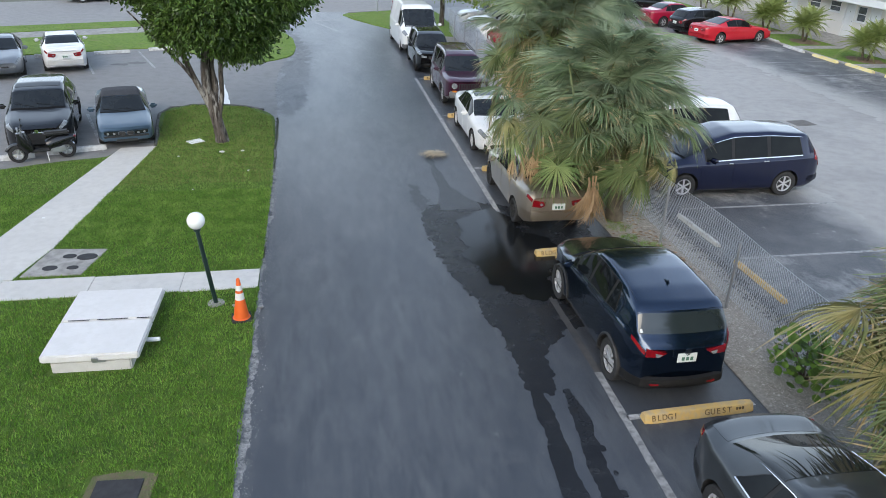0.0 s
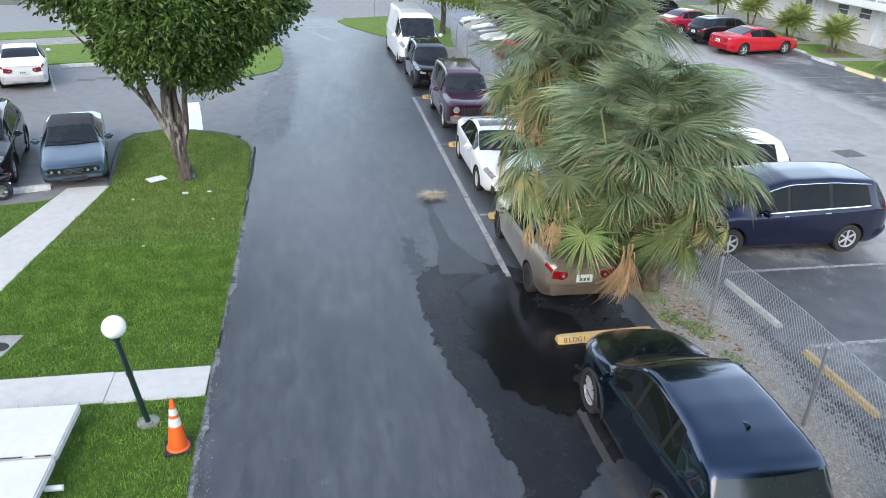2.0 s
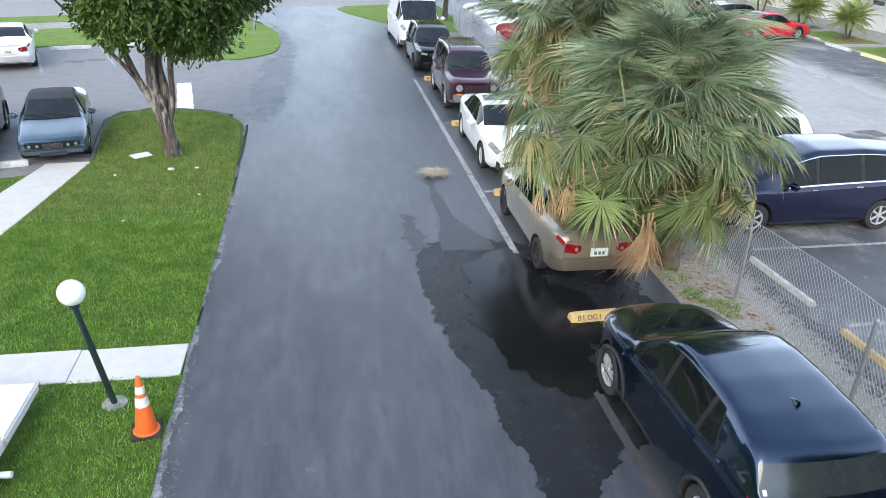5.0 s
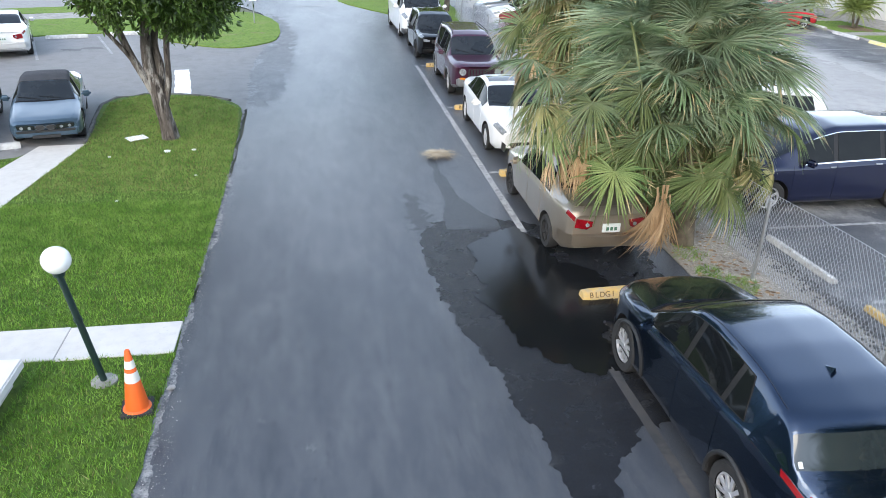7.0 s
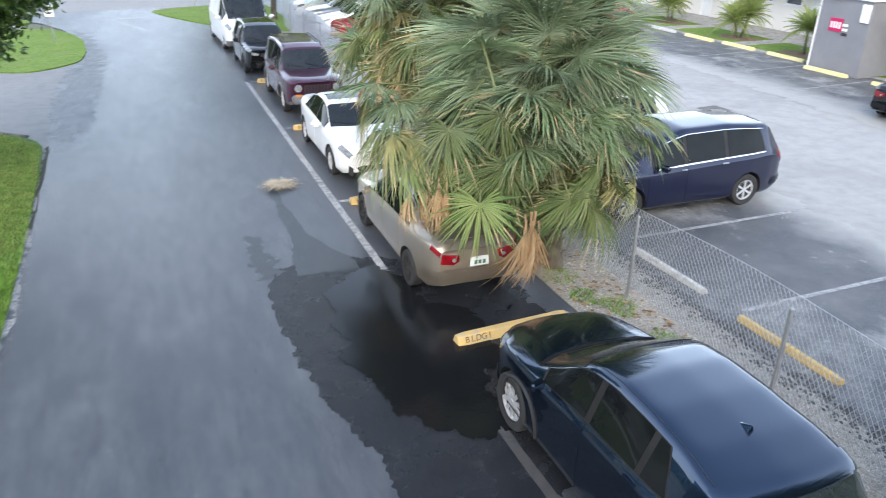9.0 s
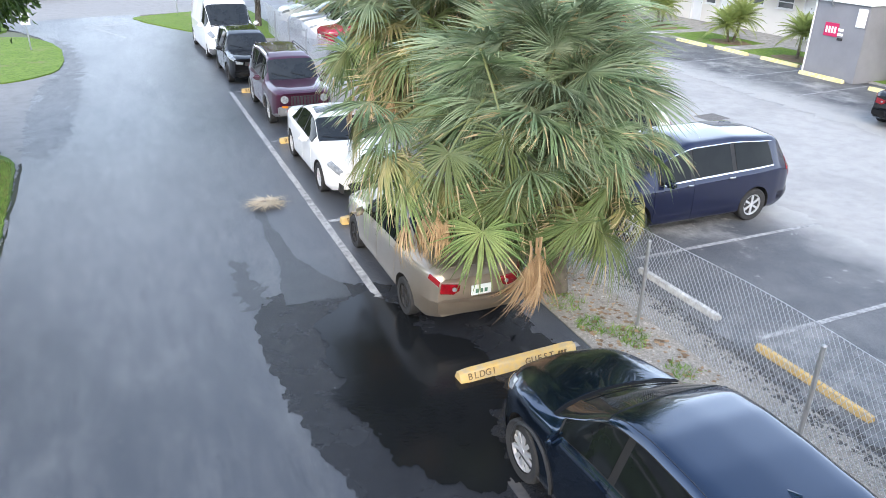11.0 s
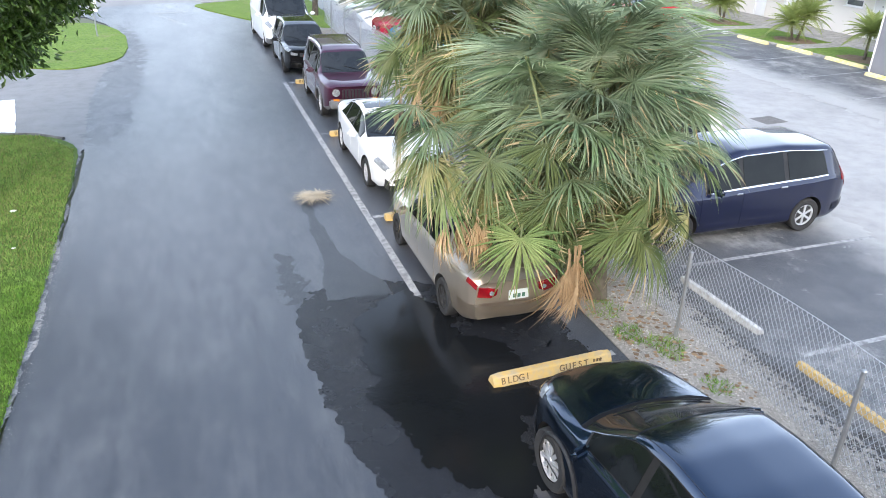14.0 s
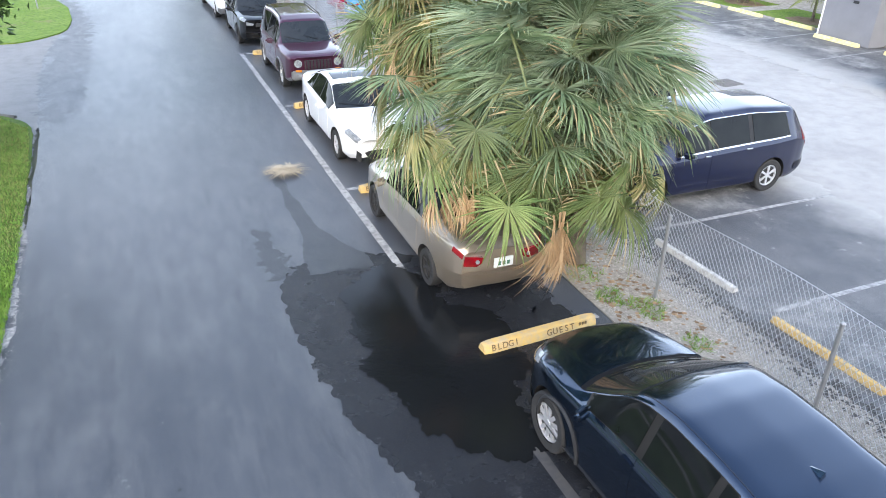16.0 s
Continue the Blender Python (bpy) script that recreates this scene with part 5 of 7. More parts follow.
# glaucous young leaves, painted paler still for the light on the crown's top
M_FROND_PALE = leaf_shader("pale glaucous top-lit fan leaf", (0.095, 0.165, 0.080), (0.280, 0.360, 0.220), tip=(0.42, 0.46, 0.31), trans=.18, per=.3)
FANS = {"pale": [fan_leaf_mesh("frond", M_FROND_PALE, 40 + s, petiole=(1.05, 1.2, 1.35, 1.5)[s], blade=.80, count=60, spread=(140, 155, 160, 150)[s], tipdroop=.10 + .08 * s, fold=.16, nod=(4, 16, 27, 40)[s], droop=.08, tan=.06) for s in range(4)],
        "blue": [fan_leaf_mesh("frond", M_FROND, s, petiole=(1.1, 1.25, 1.45, 1.3, 1.5, .95)[s], blade=.76 + .05 * (s % 3), count=66, spread=(125, 150, 135, 158, 142, 160)[s], tipdroop=.12 + .05 * s, fold=.26 - .04 * s, nod=(0, 12, 20, 30, 42, 7)[s], droop=.10) for s in range(6)],
        "green": [fan_leaf_mesh("frond", M_FROND_GREEN, 10 + s, petiole=1.0 + .2 * s, blade=.76, tipdroop=.34, count=46, fold=.2, nod=10 + 18 * s, droop=.2) for s in range(3)],
        "yellow": [fan_leaf_mesh("frond", M_FROND_YELLOW, 20 + s, petiole=.95 + .15 * s, blade=.72, tipdroop=.4, count=48, ragged=.3, fold=.2, nod=8 + 13 * s, droop=.2, tan=.55) for s in range(4)],
        "dead": [fan_leaf_mesh("dry_frond", M_FROND_DEAD, 30 + s, petiole=.18, blade=.95, spread=27, tipdroop=.2, ragged=.5, count=22, fold=.5, nod=0, droop=0, tan=0) for s in range(2)]}


def fan_palm(label, x, y, heart, scale, leaves, seed, yellow=.35, green=.2, dead=(), low=-50, base=None, zoff=0.02, early=.5, wide=.22, clear=(), hung=(), pale=.5):
    """A clumping fan palm whose leaves spring from the heart (x, y, z)."""
    rnd = random.Random(seed)
    root = thing("fan_palm", label, "palm tree", (base[0], base[1], zoff), 0)
    hx, hy, hz = x - base[0], y - base[1], heart - zoff
    tb = bmesh.new()
    pts = [(0, 0, -.05), (hx * .15, hy * .15, hz * .3), (hx * .5, hy * .5, hz * .65), (hx, hy, hz)]
    tube_bm(pts, [.22, .17, .16, .12], 12, tb)
    for k in range(46):                              # old leaf bases
        f = .12 + .85 * k / 46
        i = min(2, int(f * 3))
        q = Vector(pts[i]).lerp(Vector(pts[i + 1]), f * 3 - i)
        az = k * 2.4
        d = Vector((math.cos(az), math.sin(az), .9)).normalized()
        tube_bm([q + d * .08, q + d * .2, q + d * .33], [.035, .026, .012], 5, tb)
    part("trunk", tb, M_PALM_TRUNK, root, "short trunk covered in old leaf bases")
    for k in range(leaves):
        f = (k + .5) / leaves
        az = k * 2.39996 + rnd.uniform(-.25, .25)
        el = 86 - (86 - low) * f ** 1.05 + rnd.uniform(-12, 12)
        u = rnd.random()
        # upper leaves get the paler colour, which holds some of the light from above
        kind = "pale" if f < pale and u < .8 else "blue"
        if f > early and u < yellow:
            kind = "yellow"
        elif f > early and u < yellow + green:
            kind = "green"
        azd = math.degrees(az) % 360
        if any(a0 < azd < a1 and el < e1 for a0, a1, e1 in clear):
            continue
        bend = min(30.0, max(5.0, 6 + .22 * el)) + rnd.uniform(-12, 14)       # the blade turns outward from a steep stalk
        ob = part("frond", min(FANS[kind], key=lambda me: abs(me["nod"] - bend)), M_FROND, root)
        s = scale * rnd.uniform(.62, 1.08)
        ob.matrix_basis = Matrix.Translation((hx + rnd.uniform(-wide, wide), hy + rnd.uniform(-wide, wide), hz - f * .7 + rnd.uniform(-.2, .25))) @ \
            Matrix.Rotation(az, 4, 'Z') @ Matrix.Rotation(radians(el), 4, 'X') @ Matrix.Rotation(rnd.uniform(-1.0, 1.0), 4, 'Y') @ Matrix.Scale(s, 4)
    for (kind, k, dx, dy, dz, azd, eld, s) in hung:      # single fronds whose blade starts at a given spot
        me = FANS[kind][k]
        ob = part("frond", me, M_FROND, root)
        m = Matrix.Rotation(radians(azd), 4, 'Z') @ Matrix.Rotation(radians(eld), 4, 'X') @ Matrix.Scale(s, 4)
        hub = m @ me.vertices[32].co
        ob.matrix_basis = Matrix.Translation(Vector((dx - base[0], dy - base[1], dz - zoff)) - hub) @ m
    for (dx, dy, dz, azd, eld, s) in dead:
        ob = part("dry_frond", rnd.choice(FANS["dead"]), M_FROND_DEAD, root, "dry brown hanging frond")
        ob.matrix_basis = Matrix.Translation((dx - base[0], dy - base[1], dz - zoff)) @ Matrix.Rotation(radians(azd), 4, 'Z') @ Matrix.Rotation(radians(eld), 4, 'X') @ Matrix.Scale(s, 4)
    return root


fan_palm("clumping fan palm with blue-green fronds drooping over a sedan", 4.3, 16.5, 2.85, 1.08, 270, 3, base=(4.85, 16.6), low=-58, yellow=.36, green=.56, wide=.45, early=.58,
         clear=((140, 226, 4), (92, 140, -12)),
         hung=(("yellow", 2, 1.8, 16.1, 2.75, 100, -8, 1.0), ("green", 1, 1.9, 15.8, 2.45, 115, -20, 1.0), ("blue", 0, 1.8, 16.8, 3.3, 95, 12, 1.0), ("green", 0, 2.0, 17.2, 2.5, 85, -15, 1.0), ("yellow", 3, 1.9, 17.6, 2.9, 80, 0, 1.0), ("blue", 5, 2.1, 17.0, 2.3, 100, -20, 1.0),
               ("green", 1, 4.35, 15.45, 1.72, 190, -42, 1.15), ("green", 0, 4.75, 15.6, 1.75, 205, -50, 1.1), ("yellow", 1, 5.9, 15.95, 1.55, 225, -45, 1.05), ("yellow", 2, 5.55, 15.9, 1.65, 215, -52, 1.0), ("green", 1, 2.88, 15.3, 2.33, 165, -30, 1.15), ("yellow", 3, 2.45, 15.7, 2.4, 140, -28, 1.1), ("blue", 4, 5.3, 17.6, 3.6, 300, 20, 1.0), ("blue", 2, 4.7, 15.6, 3.9, 200, 35, 1.0), ("pale", 1, 4.4, 15.9, 4.6, 185, 55, 1.0), ("pale", 2, 5.2, 16.4, 4.5, 240, 50, 1.0), ("pale", 0, 3.6, 16.0, 4.5, 150, 50, 1.0),
               ("green", 0, 2.7, 15.1, 1.98, 150, -48, 1.1), ("green", 1, 3.09, 15.1, 2.46, 172, -40, 1.05), ("green", 2, 4.2, 15.5, 1.7, 205, -60, 1.05), ("yellow", 0, 5.6, 16.0, 1.8, 225, -50, .95), ("yellow", 1, 5.4, 16.1, 1.55, 200, -74, .85),
               ("green", 1, 3.0, 15.2, 3.15, 176, -38, 1.05), ("green", 0, 2.34, 15.4, 2.95, 128, -22, 1.05), ("yellow", 3, 1.95, 15.8, 2.75, 104, -14, .95), ("green", 2, 4.05, 15.5, 2.6, 212, -30, 1.0),
               ("blue", 2, 6.05, 16.9, 3.1, 262, 10, 1.0), ("green", 0, 6.3, 16.6, 2.25, 266, -8, 1.0), ("blue", 0, 5.6, 16.3, 2.6, 246, -14, 1.05), ("green", 2, 5.5, 16.2, 2.2, 235, -34, 1.0), ("blue", 4, 5.9, 16.8, 2.7, 272, -4, .9), ("green", 1, 5.0, 15.7, 2.1, 215, -44, 1.0),
               ("blue", 2, 2.0, 16.5, 3.1, 98, 6, .95), ("yellow", 2, 2.1, 16.6, 2.6, 90, -14, .95), ("blue", 1, 3.6, 15.2, 3.3, 180, 10, .9), ("blue", 3, 4.6, 15.4, 3.1, 205, 4, .9)),
         dead=((3.64, 15.32, 1.66, 176, -88, 1.25), (3.55, 15.34, 1.62, 200, -80, 1.2), (3.73, 15.37, 1.64, 150, -80, 1.2), (3.62, 15.42, 1.5, 180, -78, 1.0), (3.66, 15.3, 1.5, 90, -86, .9), (3.56, 15.32, 1.5, 120, -80, .9), (3.76, 15.32, 1.5, 235, -80, .9), (3.66, 15.3, 1.52, 270, -82, .9),
               (2.2, 15.65, 2.25, 120, -70, .8), (2.15, 15.75, 2.2, 95, -74, .75), (2.28, 15.55, 2.25, 150, -72, .8), (2.02, 15.75, 2.15, 80, -64, .75), (2.38, 15.5, 2.2, 165, -78, .75), (1.98, 15.65, 2.2, 110, -58, .7), (2.3, 15.6, 2.15, 200, -70, .7)))
fan_palm("tall fan palm with yellowing lower fronds beside the fence", 4.05, 20.2, 4.0, 1.2, 230, 8, yellow=.32, green=.6, base=(4.9, 20.2), low=-55, wide=.40, early=.45, pale=.6, clear=((60, 130, -40),),
         dead=((2.75, 19.4, 3.0, 110, -60, .8), (2.95, 19.1, 2.9, 130, -65, .7), (2.6, 19.9, 2.8, 90, -60, .8)))
fan_palm("fan palm with long green fronds beside the parking lane", 5.86, 6.5, 2.55, 1.38, 290, 15, yellow=.5, green=.5, base=(5.75, 6.9), low=-50, early=.1, wide=.4, pale=.1)
fan_palm("fan palm beside the grey store room", 26.0, 24.2, 3.4, 1.15, 60, 21, yellow=.3, green=.4, base=(26.2, 24.3), low=-45)


def broad_leaves(name, blobs, count, size, mat, seed, bottom=None):
    """Many folded leaves in clusters, gathered in a loose shell of blobs: centre and radii."""
    rng = np.random.default_rng(seed)
    vs, fs = [], []
    per = 14
    tot = sum(b[3] * b[4] for b in blobs)
    for cx0, cy0, cz0, rx, rz in blobs:
        n = max(1, int(count * rx * rz / tot / per))
        d = rng.normal(size=(n, 3))
        d /= np.linalg.norm(d, axis=1, keepdims=True)
        r = rng.uniform(.45, 1.0, n) ** .6
        c = np.array([cx0, cy0, cz0]) + d * r[:, None] * np.array([rx, rx, rz])
        for k in range(n):
            if bottom is not None and c[k][2] < bottom:
                continue
            for j in range(per):
                out = d[k] * .7 + rng.normal(size=3) * .55 + np.array([0, 0, -.25])
                out /= np.linalg.norm(out)
                s = np.cross(out, rng.normal(size=3))
                s /= np.linalg.norm(s)
                up = np.cross(s, out)
                p = c[k] + rng.normal(size=3) * size * .9
                ln = size * rng.uniform(.7, 1.3)
                w = ln * .23
                o = len(vs)
                vs += [p, p + out * ln * .45 + s * w + up * w * .4, p + out * ln - up * ln * .15, p + out * ln * .45 - s * w + up * w * .4]
                fs += [(o, o + 1, o + 2), (o, o + 2, o + 3)]
    return mesh_from(name, vs, fs, mat)


def limb_bm(points, radii, bm, seed, sides=14):
    """A knotty, fluted limb through the points."""
    pts = [Vector(p) for p in points]
    pts = [pts[0] * 2 - pts[1]] + pts + [pts[-1] * 2 - pts[-2]]
    rings = []
    for i in range(1, len(pts) - 2):
        for j in range(7 if i < len(pts) - 3 else 8):
            t = j / 7
            p0, p1, p2, p3 = pts[i - 1:i + 3]
            q = 0.5 * (2 * p1 + (p2 - p0) * t + (2 * p0 - 5 * p1 + 4 * p2 - p3) * t * t + (3 * p1 - p0 - 3 * p2 + p3) * t ** 3)
            r = radii[i - 1] + (radii[i] - radii[i - 1]) * t
            ring = []
            for k in range(sides):
                a = k * math.tau / sides
                d = Vector((math.cos(a), math.sin(a), 0))
                w = 1 + .22 * noise.noise((d * 1.6 + Vector((seed, 0, q.z * .5)))) + .16 * noise.noise(d * 4 + Vector((seed, 7, q.z * 1.6)))
                ring.append(bm.verts.new(q + d * r * w))
            rings.append(ring)
    for q, u in zip(rings, rings[1:]):
        for k in range(sides):
            bm.faces.new((q[k], q[(k + 1) % sides], u[(k + 1) % sides], u[k]))


def tree(label, x, y, limbs, blobs, count, size, leaf_mat, seed, z=0.03, bottom=None, girth=.17):
    root = thing("tree", label, "tree", (x, y, z))
    tb = bmesh.new()
    for k, (pts, radii) in enumerate(limbs):
        limb_bm(pts, radii, tb, seed + k * 3.7)
    part("trunk", tb, M_BARK, root, smooth=True)
    part("crown", broad_leaves("crown", blobs, count, size, leaf_mat, seed, bottom), leaf_mat, root)
    return root


def island_leaf(name, a, b, per=.35, trans=.25):
    m = leaf_shader(name, a, b, 0.0001, trans)
    nt = m.node_tree
    for n in list(nt.nodes):
        if n.bl_idname == "ShaderNodeHueSaturation":
            rng = n.inputs["Value"].links[0].from_node
            geo = nt.nodes.new("ShaderNodeNewGeometry")
            nt.links.new(geo.outputs["Random Per Island"], rng.inputs[0])
            rng.inputs[3].default_value, rng.inputs[4].default_value = 1 - per, 1 + per
    return m


M_TREE_LEAF = island_leaf("dark glossy tree leaf", (0.040, 0.085, 0.018), (0.115, 0.19, 0.04), .5)
M_TREE_LEAF.node_tree.nodes["Principled BSDF"].inputs["Roughness"].default_value = 0.36
M_TREE_LIGHT = island_leaf("bright yellow-green tree leaf", (0.12, 0.20, 0.02), (0.19, 0.27, 0.03))
M_TREE_MID = island_leaf("mid green tree leaf", (0.06, 0.12, 0.02), (0.10, 0.17, 0.03))

limbs = [([(.02, 0, -.1), (0, 0, .08), (-.05, .02, .5), (-.16, .05, 1.1), (-.24, .08, 1.6)], [.24, .19, .165, .18, .15]),
         ([(-.12, .05, .75), (-.34, .02, 1.35), (-.62, 0, 2.0), (-.95, .05, 2.9), (-1.6, .1, 4.4)], [.11, .105, .09, .08, .04]),
         ([(-.2, .08, 1.3), (-.30, .1, 1.9), (-.24, .05, 2.7), (.1, -.2, 4.5)], [.145, .135, .11, .05]),
         ([(-.14, .1, 1.0), (-.06, .2, 1.7), (-.10, .25, 2.5), (.5, .4, 4.4)], [.12, .11, .09, .05]),
         ([(-.06, .02, .7), (.12, .05, 1.4), (.18, .1, 2.3), (.35, .1, 3.0), (.95, .3, 4.3)], [.075, .08, .075, .07, .04]),
         ([(-.6, 0, 1.9), (-.95, -.25, 2.5), (-2.1, -.6, 4.0)], [.06, .055, .03]),
         ([(-.2, .2, 1.6), (-.15, .6, 2.6), (0, 1.4, 4.2)], [.09, .08, .04])]
tree("broad dark-leaved tree with grey forked trunk on the lawn", -5.30, 23.75, limbs,
     [(-.2, .2, 5.2, 2.4, 1.7), (-1.8, 0, 5.4, 1.5, 1.1), (1.6, -.4, 5.0, 1.6, 1.4), (.3, -1.4, 4.7, 1.5, 1.3), (.2, 2.0, 4.9, 1.6, 1.4), (-.7, -.6, 3.8, .9, .9), (.8, -.5, 3.5, 1.1, .9),
      (2.6, .2, 5.0, .9, .8), (-.2, .1, 6.8, 2.4, 1.2), (1.8, .8, 4.3, 1.0, .8), (-1.1, .8, 4.3, .9, .8), (-2.6, .4, 5.9, .9, .8)], 88000, .15, M_TREE_LEAF, 5, bottom=2.35)
tree("bright green tree by the end of the fence", 5.6, 47.5, [([(0, 0, -.1), (.05, .1, 1.5), (-.1, .3, 3.0), (-.6, .4, 5.0)], [.16, .13, .11, .05]), ([(0, .1, 1.6), (.5, -.2, 3.0), (1.4, -.5, 4.6)], [.1, .08, .04])],
     [(0, 0, 4.6, 2.2, 1.3), (-1.8, -.6, 4.2, 1.4, 1.1), (2.2, -1.2, 4.1, 1.8, 1.3), (3.9, -2.2, 4.3, 1.4, 1.2), (.6, -2.2, 4.0, 1.4, 1.0), (0, 0, 6.5, 2.4, 1.4), (.4, -1.6, 2.7, 1.3, .9), (2.1, -2.3, 2.5, 1.4, .9), (3.5, -3.0, 2.4, 1.2, .9), (-.9, -1.0, 2.8, 1.0, .8)], 21000, .2, M_TREE_LIGHT, 7, bottom=1.6)
tree("mid green tree beside the street corner", 3.6, 52.0, [([(0, 0, -.1), (.1, .1, 1.8), (.2, .1, 3.4), (.1, .3, 5.0)], [.15, .12, .10, .05])],
     [(0, 0, 5.0, 2.0, 1.6), (1.0, -.6, 4.2, 1.3, 1.1), (-1.2, .4, 4.6, 1.2, 1.1), (0, 0, 6.6, 2.0, 1.4)], 9000, .22, M_TREE_MID, 9, bottom=2.6)
for k, (tx, ty, hh) in enumerate(((-9.5, 67.0, 5.0), (6.0, 76.0, 5.2), (-22.0, 60.5, 4.8), (14.0, 83.0, 5.0))):
    tree("green street tree beyond the cross street", tx, ty, [([(0, 0, -.1), (.05, .1, 1.8), (-.1, .2, 3.2), (.2, .3, 5.0)], [.15, .12, .10, .05])],
         [(0, 0, hh, 2.2, 1.6), (1.4, -.6, hh - .8, 1.4, 1.1), (-1.4, .4, hh - .5, 1.4, 1.2), (0, .2, hh + 1.6, 2.0, 1.3)], 6000, .26, M_TREE_MID if k % 2 else M_TREE_LEAF, 11 + k, z=-.06)


M_FEATHER = leaf_shader("yellow-green feather leaf", (0.20, 0.27, 0.075), (0.32, 0.36, 0.13), trans=.3)


def feather_leaf_mesh(seed, length=1.0):
    rnd = random.Random(seed)
    vs, fs = [], []
    n = 34
    for i in range(n):
        t = (i + 1) / n
        y, z = length * t, .28 * length * t - .62 * length * t * t
        for sd in (-1, 1):
            ln = .26 * length * math.sin(math.pi * min(.97, t * .9 + .12)) * rnd.uniform(.85, 1.1)
            o = len(vs)
            vs += [(0, y - .014, z), (0, y + .014, z), (sd * ln, y + ln * .55, z - ln * .45)]
            fs.append((o, o + 1, o + 2))
    for i in range(n):
        t0, t1 = i / n, (i + 1) / n
        o = len(vs)
        for t in (t0, t1):
            y, z = length * t, .28 * length * t - .62 * length * t * t
            vs += [(-.008, y, z), (.008, y, z)]
        fs.append((o, o + 1, o + 3, o + 2))
    return mesh_from("frond", vs, fs, M_FEATHER)


FEATHERS = [feather_leaf_mesh(s) for s in range(3)]


def feather_palm(label, x, y, stems, seed, z=0.05):
    rnd = random.Random(seed)
    root = thing("date_palm", label, "palm tree", (x, y, z), group="small palms along the apartments")
    for dx, dy, h in stems:
        tb = tube_bm([(dx * .3, dy * .3, -.05), (dx * .7, dy * .7, h * .5), (dx, dy, h)], [.075, .06, .055], 8)
        part("trunk", tb, M_PALM_TRUNK, root)
        for k in range(40):
            f = (k + .5) / 40
            ob = part("frond", rnd.choice(FEATHERS), M_FROND_GREEN, root)
            ob.matrix_basis = Matrix.Translation((dx, dy, h)) @ Matrix.Rotation(k * 2.4, 4, 'Z') @ Matrix.Rotation(radians(78 - 100 * f), 4, 'X') @ Matrix.Scale(rnd.uniform(1.0, 1.35), 4)
    return root


feather_palm("small feathery palm with two stems", 27.0, 41.8, ((-.3, 0, .95), (.3, .2, 1.1)), 1)
feather_palm("small feathery palm with two dark stems", 26.75, 36.1, ((-.25, .1, .8), (.3, -.2, 1.15)), 2)
feather_palm("small single-stemmed feathery palm", 26.3, 31.5, ((0, 0, 1.1),), 3)
feather_palm("bushy feathery palm cluster", 27.0, 46.0, ((-.4, 0, .9), (.4, .2, 1.3), (0, -.4, 1.1)), 4)
feather_palm("bushy feathery palm cluster", 27.0, 50.5, ((-.4, 0, 1.2), (.4, .2, 1.4)), 5)
feather_palm("bushy feathery palm cluster", 27.0, 54.5, ((-.4, 0, 1.2), (.4, .2, 1.4)), 6)

# shrub of round leaves at the fence
M_GRAPE = island_leaf("round leathery shrub leaf", (0.06, 0.13, 0.02), (0.14, 0.24, 0.04), .5)


def round_leaf_shrub(label, x, y, rx, h, n, seed):
    rng = random.Random(seed)
    root = thing("shrub", label, "shrub", (x, y, .02))
    sb = bmesh.new()
    for k in range(9):
        a = k * 2.4
        tube_bm([(0, 0, -.02), (math.cos(a) * rx * .4, math.sin(a) * rx * .6, h * .5), (math.cos(a) * rx * .8, math.sin(a) * rx * 1.2, h * rng.uniform(.7, 1))], [.02, .014, .006], 5, sb)
    part("stems", sb, M_BARK, root)
    vs, fs = [], []
    for k in range(n):
        a, r = rng.uniform(0, math.tau), math.sqrt(rng.random())
        c = Vector((math.cos(a) * r * rx, math.sin(a) * r * rx * 1.5, h * rng.uniform(.25, 1.05) * (1.1 - .4 * r)))
        nrm = Vector((rng.gauss(0, .5), rng.gauss(-.3, .5), 1)).normalized()
        t = nrm.orthogonal().normalized()
        b = nrm.cross(t)
        R = rng.uniform(.04, .085)
        o = len(vs)
        vs.append(c - nrm * .012)
        for j in range(10):
            q = j * math.tau / 10
            vs.append(c + (t * math.cos(q) + b * math.sin(q)) * R)
            fs.append((o, o + 1 + j, o + 1 + (j + 1) % 10))
    part("leaves", mesh_from("leaves", vs, fs, M_GRAPE), M_GRAPE, root)
    return root


round_leaf_shrub("green round-leaved shrub growing through the fence", 5.35, 9.6, .5, 1.0, 260, 4)
round_leaf_shrub("low green shrub at the lawn's edge", -9.0, 9.6, .5, .6, 90, 6)

# ---- fence, kerb stops, lawn things, building ----
M_GALV = shader("galvanised steel", (0.36, 0.37, 0.38), (0.46, 0.47, 0.48), 5.0, 0.45, 0.8)
M_WIRE = shader("galvanised fence wire", (0.52, 0.53, 0.55), (0.6, 0.61, 0.63), 3.0, 0.5, 0.6)
M_YELLOW = shader("chipped yellow paint", (0.56, 0.36, 0.11), (0.62, 0.43, 0.17), 2.0, 0.75, alt2=(0.42, 0.34, 0.22), scale2=9.0, bump=0.4, bump_scale=60)
M_YELLOW_NEW = shader("bright yellow kerb paint", (0.70, 0.55, 0.17), (0.74, 0.63, 0.30), 2.0, 0.7, alt2=(0.6, 0.56, 0.44), scale2=7.0)
M_STOP_WHITE = shader("dirty white paint", (0.62, 0.62, 0.60), (0.5, 0.5, 0.48), 2.0, 0.75, alt2=(0.34, 0.33, 0.31), scale2=8.0)
M_INK = shader("faded black stencil paint", (0.07, 0.05, 0.03), (0.26, 0.18, 0.08), 12.0, 0.85)
M_ORANGE = shader("orange cone plastic", (0.78, 0.13, 0.02), (0.70, 0.11, 0.02), 3.0, 0.5)
